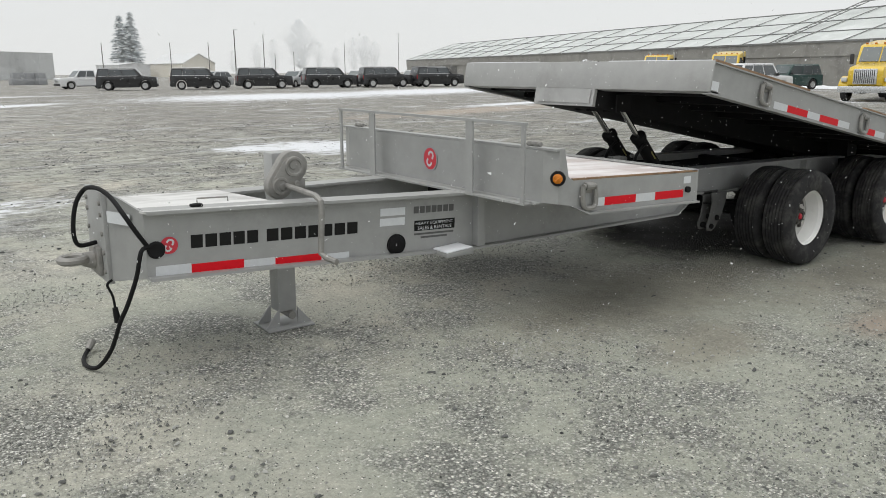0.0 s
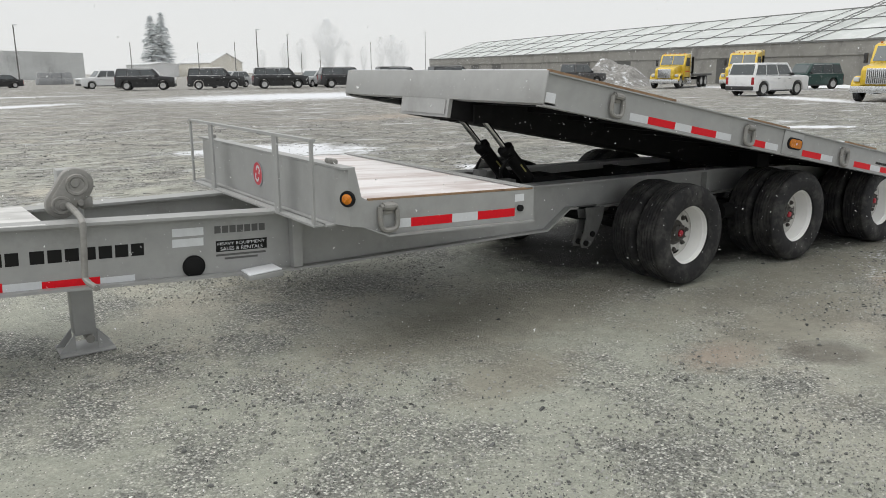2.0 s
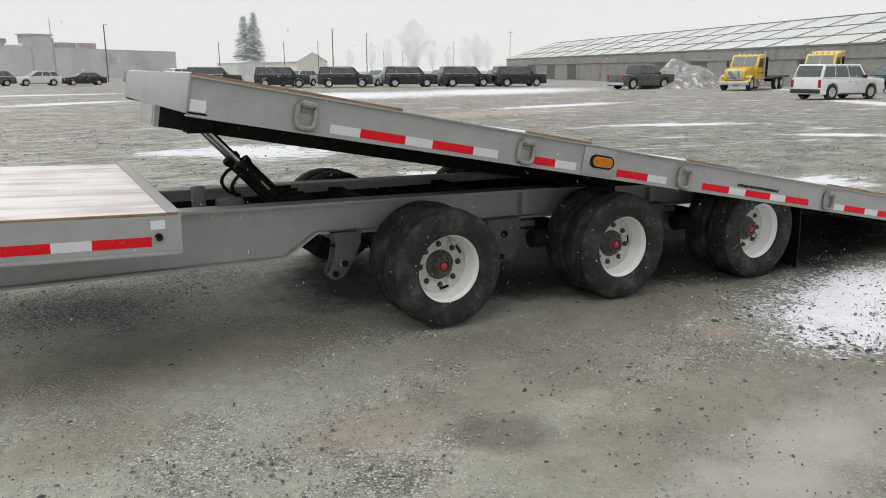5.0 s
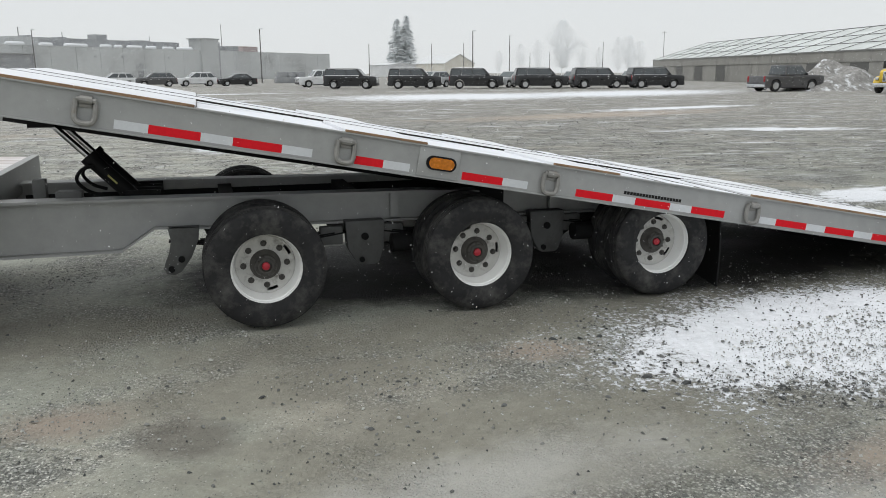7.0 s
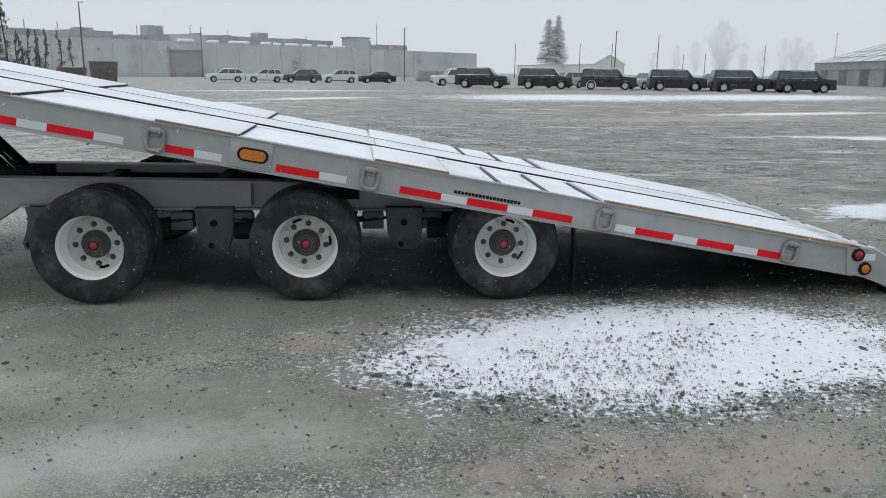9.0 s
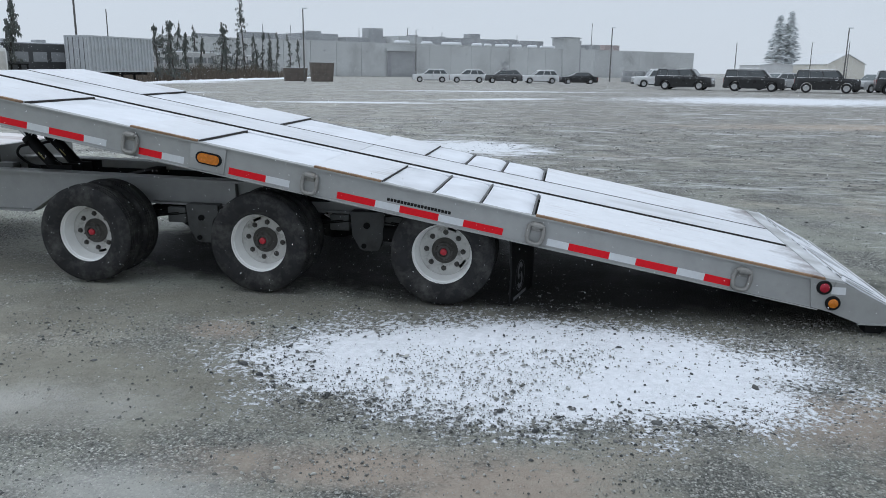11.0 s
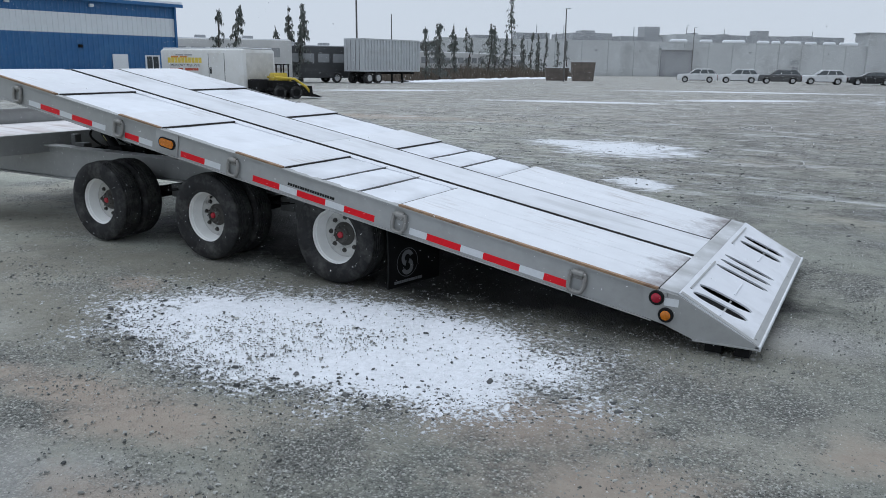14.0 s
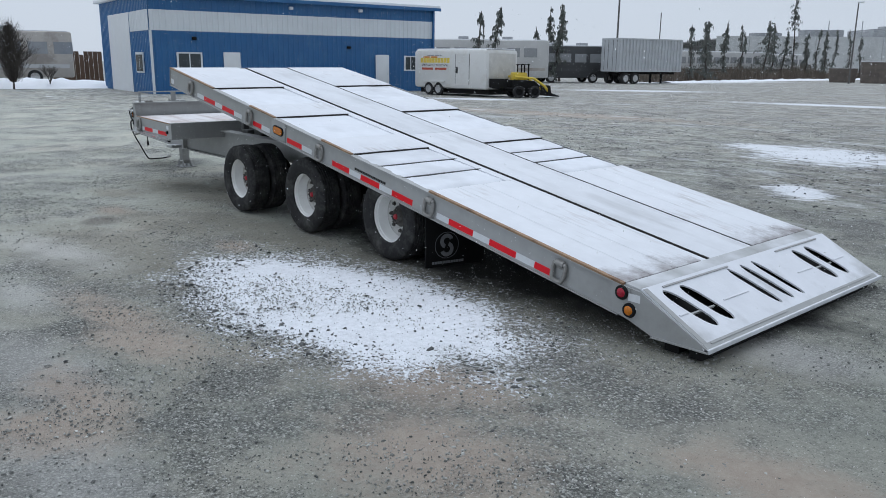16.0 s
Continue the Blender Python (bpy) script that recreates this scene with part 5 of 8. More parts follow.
    # black hump of stored rubber behind the far beam, hinge tower and cross shaft
    for y in (0.66, 1.56):
        boxes("hinge_bracket", UNDER, trailer, (1.6, 1.78, y, y + 0.2, 0.62, 0.98))
    # mud flaps
    for y0 in (0.10, 1.86):
        bm = B()
        n = 8
        pts = [(3.345 + 0.02 * math.sin(i / n * 2.4), 0.58 - 0.57 * i / n) for i in range(n + 1)]
        prism(bm, pts + [(x + 0.012, z) for x, z in pts[::-1]], y0, y0 + 0.58)
        flap = part("mud_flap", bm, BLACK, trailer, "black rubber mud flap with a pale emblem")
        bm = B()
        for r0, r1, h0, h1 in ((0.112, 0.117, 0, 360), (0.03, 0.066, 20, 250), (0.03, 0.066, 200, 430)):
            c = (0, 0) if r0 > 0.1 else ((0.0, 0.035) if h0 == 20 else (0.0, -0.035))
            ang = [radians(h0 + (h1 - h0) * k / 20) for k in range(21)]
            ring = [[bm.verts.new((3.382, y0 + 0.20 + c[0] + r * math.cos(a), 0.20 + c[1] + r * math.sin(a))) for a in ang] for r in (r0, r1)]
            for k in range(20):
                bm.faces.new((ring[0][k], ring[1][k], ring[1][k + 1], ring[0][k + 1]))
        mark = part("flap_emblem", bm, FLAP_PRINT, flap, smooth=0)
        bm = B()
        for k in range(12):
            box(bm, 3.378, 3.382, y0 + 0.06 + k * 0.026, y0 + 0.08 + k * 0.026, 0.04, 0.062)
        printed = part("flap_print", bm, FLAP_PRINT, flap)
        # the flap hangs a little askew
        askew = Matrix.Translation((3.36, y0 + 0.29, 0)) @ pose(0, 0, 0, 0, 0, -13) @ Matrix.Translation((-3.36, -y0 - 0.29, 0))
        for piece in (flap, mark, printed):
            piece.data.transform(askew)


build_running_gear()



# ---- vehicles ----
CARGLASS = glass_dark("dark_car_glass", (0.075, 0.085, 0.09))
WINDSCREEN = glass_dark("snowy_windscreen", (0.10, 0.12, 0.125))
PLASTIC = material("black_trim_plastic", (0.03, 0.03, 0.032), 0.55, 0.0, 0.15, 6.0)
CHROMETRIM = material("bright_trim", (0.62, 0.63, 0.64), 0.28, 0.8, 0.1, 12.0)
HEADLAMP = material("headlamp_glass", (0.55, 0.57, 0.58), 0.15, 0.0, 0.1, 20.0)
TAILLAMP = material("tail_lamp_red", (0.32, 0.015, 0.02), 0.25, 0.0, 0.1, 20.0)
ALLOY = material("dirty_alloy_rim", (0.52, 0.52, 0.52), 0.4, 0.3, 0.2, 14.0)


def paint(name, c, snow=0.35):
    """Car paint, wet and with a little snow lying in patches."""
    return material(name, c, 0.3, 0.0, 0.06, 2.0, second=(0.72, 0.74, 0.77), second_scale=2.6, second_edge=(1.02 - snow, 1.3 - snow), coat=0.3)


def car_wheel(r, w, metal=None):
    bm = B()
    lathe(bm, [(r * 0.62, 0.0), (r * 0.8, -0.012), (r * 0.95, 0.0), (r, 0.03), (r, w - 0.03), (r * 0.95, w), (r * 0.62, w)], 28)
    tyre = finish("tyre", bm, TYRE, 35)
    bm = B()
    lathe(bm, [(r * 0.63, 0.004), (r * 0.58, 0.012), (r * 0.55, 0.05), (r * 0.2, 0.03), (r * 0.16, 0.012), (0, 0.012)], 24)
    for k in range(6):
        box(bm, r * 0.16, r * 0.6, 0.008, 0.04, -r * 0.06, r * 0.06, m=Matrix.Rotation(k * math.pi / 3, 4, "Y"))
    return tyre, finish("rim", bm, metal or ALLOY, 35)


def panes(parent, mat, quads, name="window"):
    """Each quad becomes a pane of its own, a little thicker than paper."""
    for q in quads:
        bm = B()
        q = [Vector(v) for v in q]
        nrm = (q[1] - q[0]).cross(q[2] - q[0]).normalized() * 0.012
        a = [bm.verts.new(v + nrm) for v in q]
        b = [bm.verts.new(v - nrm) for v in q]
        bm.faces.new(a)
        bm.faces.new(b[::-1])
        for i in range(4):
            bm.faces.new((a[i], b[i], b[(i + 1) % 4], a[(i + 1) % 4]))
        bmesh.ops.recalc_face_normals(bm, faces=bm.faces)
        part(name, bm, mat, parent)


def car(name, label, category, colour, length, width, height, belt, hood, wind, rear, kind="suv", m=None, group="", roof_rail=False, wheel_r=0.38):
    """A road car. x runs forward from the rear bumper; belt: sill height of the windows; hood: height of the bonnet;
    wind: where the windscreen meets the bonnet and the roof; rear: where the rear glass meets roof and tail."""
    c = thing(name, label, category, m, group)
    w = width / 2
    ax = (0.19 * length, 0.80 * length)
    zb = 0.28 if kind != "sedan" else 0.2
    low = []
    for a in ax:
        arch = [(a + (wheel_r + 0.07) * math.cos(t), wheel_r + (wheel_r + 0.07) * math.sin(t)) for t in [math.pi - math.pi * k / 10 for k in range(11)]]
        arch[0], arch[-1] = (arch[0][0], zb), (arch[-1][0], zb)
        low += arch
    bed = [(0.0, belt)] if kind != "pickup" else [(0.0, belt - 0.06)]
    top = [(length, hood - 0.16), (length - 0.05, hood - 0.05), (length - 0.25, hood - 0.01), (wind[0] + 0.05, max(hood + 0.03, belt)), (wind[0] - 0.1, belt)] + bed
    bm = B()
    prism(bm, [(0.03, zb)] + low + [(length - 0.04, zb), (length, zb + 0.12)] + top + [(0.0, zb + 0.1)], -w, w, bev=0.035)
    body = part("body", bm, colour, c)
    # cabin: roof narrower than the belt line
    tw = w - (0.11 if kind == "suv" else 0.16)
    x0, x1, x2, x3 = rear[1], rear[0], wind[1], wind[0]
    bm = B()
    lo = [bm.verts.new(v) for v in ((x0, -w + 0.03, belt - 0.01), (x3, -w + 0.03, belt - 0.01), (x3, w - 0.03, belt - 0.01), (x0, w - 0.03, belt - 0.01))]
    hi = [bm.verts.new(v) for v in ((x1, -tw, height), (x2, -tw, height), (x2, tw, height), (x1, tw, height))]
    for i in range(4):
        bm.faces.new((lo[i], lo[(i + 1) % 4], hi[(i + 1) % 4], hi[i]))
    bm.faces.new(hi)
    bm.faces.new(lo[::-1])
    bmesh.ops.recalc_face_normals(bm, faces=bm.faces)
    bmesh.ops.bevel(bm, geom=list(bm.edges), offset=0.05, segments=3, profile=0.5, affect="EDGES")
    part("cabin", bm, colour, c)

    def side(u0, u1, v0, v1, s):
        def pt(u, v):
            xa, xb = x0 + (x3 - x0) * u, x1 + (x2 - x1) * u
            return (xa + (xb - xa) * v, s * ((w - 0.03) + (tw - w + 0.03) * v + 0.006), belt + (height - belt) * v)
        return [pt(u0, v0), pt(u1, v0), pt(u1, v1), pt(u0, v1)]

    cuts = {"suv": ((0.03, 0.27), (0.30, 0.58), (0.61, 0.93)), "pickup": ((0.06, 0.46), (0.50, 0.92)), "sedan": ((0.12, 0.48), (0.51, 0.9))}[kind]
    for s in (-1, 1):
        panes(c, CARGLASS, [side(a, b, 0.10, 0.84, s) for a, b in cuts])
        if kind == "suv":
            bm = B()
            q = side(cuts[0][0], cuts[2][1], 0.04, 0.92, s)
            tube(bm, q[:2], 0.022, 5)
            part("window_trim", bm, CHROMETRIM, c)
            bm = B()
            q = side(cuts[1][0] - 0.012, cuts[2][1], 0.10, 0.90, s)
            tube(bm, [q[0], q[3], q[2]], 0.018, 5)
            part("window_trim", bm, CHROMETRIM, c)

    def endq(front):
        xa, xb = (x3, x2) if front else (x0, x1)
        e = 0.03 if front else -0.03
        return [(xa + (xb - xa) * v + e * 0.4, y * ((w - 0.03) + (tw - w + 0.03) * v) * 0.86, belt + (height - belt) * v + 0.012) for y, v in ((-1, 0.1), (1, 0.1), (1, 0.86), (-1, 0.86))]
    panes(c, WINDSCREEN, [endq(True)], "windscreen")
    panes(c, CARGLASS, [endq(False)], "rear_window")
    if kind == "pickup":
        bm = B()
        box(bm, 0.12, x0 - 0.06, -w + 0.12, w - 0.12, belt - 0.32, belt - 0.05)
        part("cargo_bed", bm, PLASTIC, c)
    for x, nm, mt in ((-0.05, "rear_bumper", PLASTIC), (length - 0.12, "front_bumper", PLASTIC)):
        bm = B()
        box(bm, x, x + 0.17, -w + 0.02, w - 0.02, zb + 0.06, zb + 0.28, bev=0.04)
        part(nm, bm, mt if nm != "rear_bumper" or kind == "sedan" else CHROMETRIM if kind == "pickup" else PLASTIC, c)
    bm = B()
    box(bm, length - 0.03, length + 0.012, -w * 0.55, w * 0.55, zb + 0.32, hood - 0.12, bev=0.01)
    part("grille", bm, PLASTIC if kind == "sedan" else CHROMETRIM, c)
    for s in (-1, 1):
        bm = B()
        box(bm, length - 0.16, length + 0.008, s * w * 0.82 - 0.16, s * w * 0.82 + 0.16, hood - 0.32, hood - 0.14, bev=0.02)
        part("headlight", bm, HEADLAMP, c)
        bm = B()
        box(bm, -0.012, 0.10, s * w * 0.9 - 0.09, s * w * 0.9 + 0.09, belt - 0.48, belt - 0.06, bev=0.02)
        part("tail_light", bm, TAILLAMP, c)
        bm = B()
        box(bm, x3 - 0.42, x3 - 0.30, s * (w + 0.08) - 0.09, s * (w + 0.08) + 0.09, belt + 0.02, belt + 0.18, bev=0.03)
        part("mirror", bm, PLASTIC, c)
        for hx in (0.42, 0.62):
            bm = B()
            box(bm, length * hx, length * hx + 0.18, s * (w + 0.012) - 0.01, s * (w + 0.012) + 0.01, belt - 0.18, belt - 0.14)
            part("door_handle", bm, CHROMETRIM, c)
        bm = B()
        box(bm, ax[0] + wheel_r + 0.1, ax[1] - wheel_r - 0.1, s * (w + 0.01) - 0.05, s * (w + 0.01) + 0.05, zb - 0.02, zb + 0.06, bev=0.02)
        part("running_board", bm, PLASTIC, c)
    if roof_rail:
        for s in (-1, 1):
            bm = B()
            tube(bm, [(x1 + 0.15, s * (tw - 0.08), height + 0.05), (x2 - 0.2, s * (tw - 0.08), height + 0.05)], 0.025, 6)
            part("roof_rail", bm, CHROMETRIM, c)
    tyre, rim = car_wheel(wheel_r, 0.26)
    for x in ax:
        for s in (-1, 1):
            wh = thing("wheel", "", "")
            wh.parent = c
            wh.matrix_basis = Matrix.Translation((x, s * (w - 0.02), wheel_r)) @ pose(0, 0, 0, 0, 0, 0 if s < 0 else 180)
            share("tyre", tyre, wh, Matrix.Identity(4))
            share("rim", rim, wh, Matrix.Identity(4))
    return c


def place(x, y, heading, length=0.0):
    """Stand a car with its middle at x, y; heading in degrees from +x."""
    h = radians(heading)
    return Matrix.Translation((x - 0.5 * length * math.cos(h), y - 0.5 * length * math.sin(h), 0)) @ pose(0, 0, 0, 0, 0, heading)


BLACKCAR = paint("black_car_paint", (0.018, 0.019, 0.021), 0.18)
WHITECAR = paint("white_car_paint", (0.72, 0.73, 0.74), 0.2)
GREYCAR = paint("grey_car_paint", (0.085, 0.085, 0.088), 0.2)
GREENCAR = paint("green_car_paint", (0.02, 0.055, 0.05), 0.2)
YELLOW = paint("yellow_truck_paint", (0.66, 0.45, 0.03), 0.32)
YELLOWCLEAN = material("yellow_machine_paint", (0.62, 0.46, 0.04), 0.4, 0.0, 0.12, 4.0, second=(0.1, 0.09, 0.06), second_scale=4, second_edge=(0.56, 0.72))

SUVDIM = dict(length=5.2, width=2.02, height=1.94, belt=1.26, hood=1.20, wind=(3.95, 3.35), rear=(0.22, 0.05), wheel_r=0.41)
for k, (x, y) in enumerate(((13.8, 73.9), (19.7, 71.6), (25.3, 69.5), (31.2, 67.3), (36.4, 65.3), (41.4, 63.4))):
    if k == 0:
        suv = car("black_suv", "black full-size sport utility vehicle parked in a row", "car", BLACKCAR, kind="suv", m=place(x, y, -20, 5.3), group="row of parked black cars", roof_rail=True, **SUVDIM)
    else:
        copy_thing(suv, YARD @ place(x, y, -20 + 2 * k, 5.3))
SEDAN = dict(length=4.7, width=1.82, height=1.45, belt=0.96, hood=0.90, wind=(3.45, 2.55), rear=(1.2, 0.55), wheel_r=0.33)
CROSS = dict(length=4.7, width=1.88, height=1.66, belt=1.04, hood=1.02, wind=(3.45, 2.6), rear=(0.75, 0.1), wheel_r=0.36)
for x, y, h in ((23.0, 77.5, -150), (30.6, 73.6, -150), (36.6, 71.0, -150), (42.0, 68.6, -150)):
    if x == 23.0:
        back = car("snowy_car", "silver snow-covered crossover parked behind the black row", "car", paint("silver_car_paint", (0.42, 0.43, 0.44), 0.5), kind="suv", m=place(x, y, h, 4.6), group="cars behind the black row", **CROSS)
    else:
        copy_thing(back, YARD @ place(x, y, h, 4.6))
car("white_pickup", "white crew-cab pickup truck with snow on it", "pickup", WHITECAR, 5.3, 2.0, 1.9, 1.14, 1.12, (3.9, 3.3), (1.9, 1.75), "pickup", place(12.2, 84.5, 186, 5.3))
white = car("white_crossover", "white crossover parked before the grey hall", "car", WHITECAR, kind="suv", m=place(-15.0, 96.3, 192, 4.6), group="cars before the hall", **CROSS)
copy_thing(white, YARD @ place(-10.3, 97.0, 192, 4.6))
copy_thing(white, YARD @ place(-1.1, 98.3, 192, 4.6))
car("dark_grey_crossover", "dark grey crossover parked before the grey hall", "car", GREYCAR, kind="suv", m=place(-5.8, 97.6, 192, 4.6), group="cars before the hall", **CROSS)
car("black_sedan", "black low sedan parked before the grey hall", "car", BLACKCAR, kind="sedan", m=place(3.7, 99.0, 192, 4.7), group="cars before the hall", **SEDAN)
car("white_suv", "older white four-door sport utility vehicle, snow on its rear glass", "car", WHITECAR, 4.9, 1.95, 1.86, 1.12, 1.13, (3.6, 3.0), (0.34, 0.06), "suv", place(37.2, 24.8, -3, 4.9), wheel_r=0.40)
car("green_suv", "dark green sport utility vehicle parked by the greenhouse", "car", GREENCAR, 4.9, 1.9, 1.85, 1.1, 1.1, (3.45, 2.9), (0.4, 0.06), "suv", place(50.6, 30.6, 165, 4.9))
car("grey_pickup", "dark grey pickup truck parked in the open yard", "pickup", GREYCAR, 5.8, 2.0, 2.02, 1.24, 1.24, (4.3, 3.6), (2.1, 1.95), "pickup", place(44.0, 48.4, 3, 5.8), wheel_r=0.45)


def truck(label, m, sleeper, flatbed):
    """A bonneted truck: hood with grille, cab, mirrors, fuel tank, frame, and a load bed behind."""
    c = thing("yellow_truck", label, "truck", m, "yellow trucks")
    bm = B()
    prism(bm, [(4.35, 0.75), (4.62, 0.75), (5.25, 0.75), (6.2, 0.72), (6.3, 0.95), (6.28, 1.45), (6.1, 1.62), (4.35, 1.85)], -0.78, 0.78, bev=0.08)
    part("hood", bm, YELLOW, c)
    for s in (-1, 1):
        bm = B()
        a = [(5.55 + 0.66 * math.cos(t), 0.52 + 0.66 * math.sin(t)) for t in [radians(170 - 16 * k) for k in range(11)]]
        b = [(5.55 + 0.58 * math.cos(t), 0.52 + 0.58 * math.sin(t)) for t in [radians(10 + 16 * k) for k in range(11)]]
        prism(bm, a + b, s * 0.98 - 0.22, s * 0.98 + 0.22, bev=0.02)
        part("fender", bm, YELLOW, c)
        bm = B()
        box(bm, 6.02, 6.22, s * 0.95 - 0.14, s * 0.95 + 0.14, 0.92, 1.12, bev=0.05)
        part("headlight", bm, HEADLAMP, c)
        bm = B()
        tube(bm, [(2.9, s * 0.95, 0.55), (4.1, s * 0.95, 0.55)], 0.28, 18)
        part("fuel_tank", bm, CHROMETRIM, c)
        bm = B()
        box(bm, 4.2, 4.32, s * 1.28 - 0.09, s * 1.28 + 0.09, 1.75, 2.25, bev=0.03)
        part("mirror", bm, PLASTIC, c)
        bm = B()
        tube(bm, [(2.55, s * 1.0, 0.7), (2.55, s * 1.0, 2.95)], 0.06, 10)
        part("exhaust_stack", bm, CHROMETRIM, c)
    bm = B()
    box(bm, 6.22, 6.34, -0.52, 0.52, 0.80, 1.52, bev=0.04)
    gr = part("grille", bm, CHROMETRIM, c)
    for k in range(11):
        boxes("grille_bar", PLASTIC, gr, (6.335, 6.35, -0.46 + k * 0.085, -0.43 + k * 0.085, 0.86, 1.46))
    bm = B()
    box(bm, 6.2, 6.42, -1.15, 1.15, 0.42, 0.72, bev=0.04)
    part("front_bumper", bm, CHROMETRIM, c)
    end = 1.6 if sleeper else 2.75
    bm = B()
    prism(bm, [(end, 0.85), (4.4, 0.85), (4.42, 1.8), (3.95, 2.62), (3.6, 2.72), (end, 2.75 if not sleeper else 2.95)], -1.05, 1.05, bev=0.07)
    cab = part("cab", bm, YELLOW, c)
    panes(c, WINDSCREEN, [((4.41, -0.92, 1.86), (4.41, -0.03, 1.86), (4.0, -0.03, 2.56), (4.0, -0.88, 2.56)), ((4.41, 0.03, 1.86), (4.41, 0.92, 1.86), (4.0, 0.88, 2.56), (4.0, 0.03, 2.56))], "windscreen")
    for s in (-1, 1):
        panes(c, CARGLASS, [((3.05, s * 1.06, 1.75), (4.15, s * 1.06, 1.75), (3.88, s * 1.06, 2.42), (3.05, s * 1.06, 2.42))])
        bm = B()
        box(bm, 2.98, 4.2, s * 1.057 - 0.004, s * 1.057 + 0.004, 1.30, 1.36)
        part("door_stripe", bm, TAPE_RED, cab)
    bm = B()
    for y in (-0.8, -0.4, 0.0, 0.4, 0.8):
        box(bm, 3.7, 3.82, y - 0.05, y + 0.05, 2.70, 2.78, bev=0.02)
    part("roof_lamps", bm, AMBER, cab)
    bm = B()
    box(bm, -3.2, 4.4, -0.42, -0.32, 0.62, 0.85)
    box(bm, -3.2, 4.4, 0.32, 0.42, 0.62, 0.85)
    part("frame_rails", bm, UNDER, c)
    if flatbed:
        bm = B()
        box(bm, -3.2, 2.4, -1.22, 1.22, 0.95, 1.12, bev=0.01)
        part("flatbed", bm, CHASSIS, c)
        boxes("headboard", UNDER, c, (2.38, 2.46, -1.2, 1.2, 1.12, 2.5))
    tyre, rim = car_wheel(0.52, 0.28)
    for x in (5.55, -0.4, -1.7):
        for s in (-1, 1):
            wh = thing("wheel", "", "")
            wh.parent = c
            wh.matrix_basis = Matrix.Translation((x, s * 1.12, 0.52)) @ pose(0, 0, 0, 0, 0, 0 if s < 0 else 180)
            share("tyre", tyre, wh, Matrix.Identity(4))
            share("rim", rim, wh, Matrix.Identity(4))
    return c


truck("yellow bonneted flatbed truck with chrome grille", place(51.3, 42.2, 203, 0), False, True)
truck("yellow bonneted sleeper truck with snow on its hood", place(53.1, 36.9, 203, 0), True, True)
truck("yellow long-nosed truck with a tall chrome grille", place(38.3, 16.8, 190, 0), True, True)


# ---- greenhouse ----
POLY = material("cloudy_greenhouse_sheet", (0.40, 0.44, 0.42), 0.45, 0.0, 0.12, 0.5, second=(0.56, 0.59, 0.58), second_scale=0.35, second_edge=(0.45, 0.7))
STEELBAR = material("greenhouse_bar", (0.20, 0.205, 0.20), 0.6, 0.2, 0.2, 3.0)
GWALL = material("greenhouse_wall_sheet", (0.27, 0.265, 0.245), 0.65, 0.0, 0.15, 0.4, second=(0.18, 0.175, 0.165), second_scale=0.5)
GDARK = material("greenhouse_dark_opening", (0.10, 0.10, 0.095), 0.6, 0.0, 0.2, 0.6)


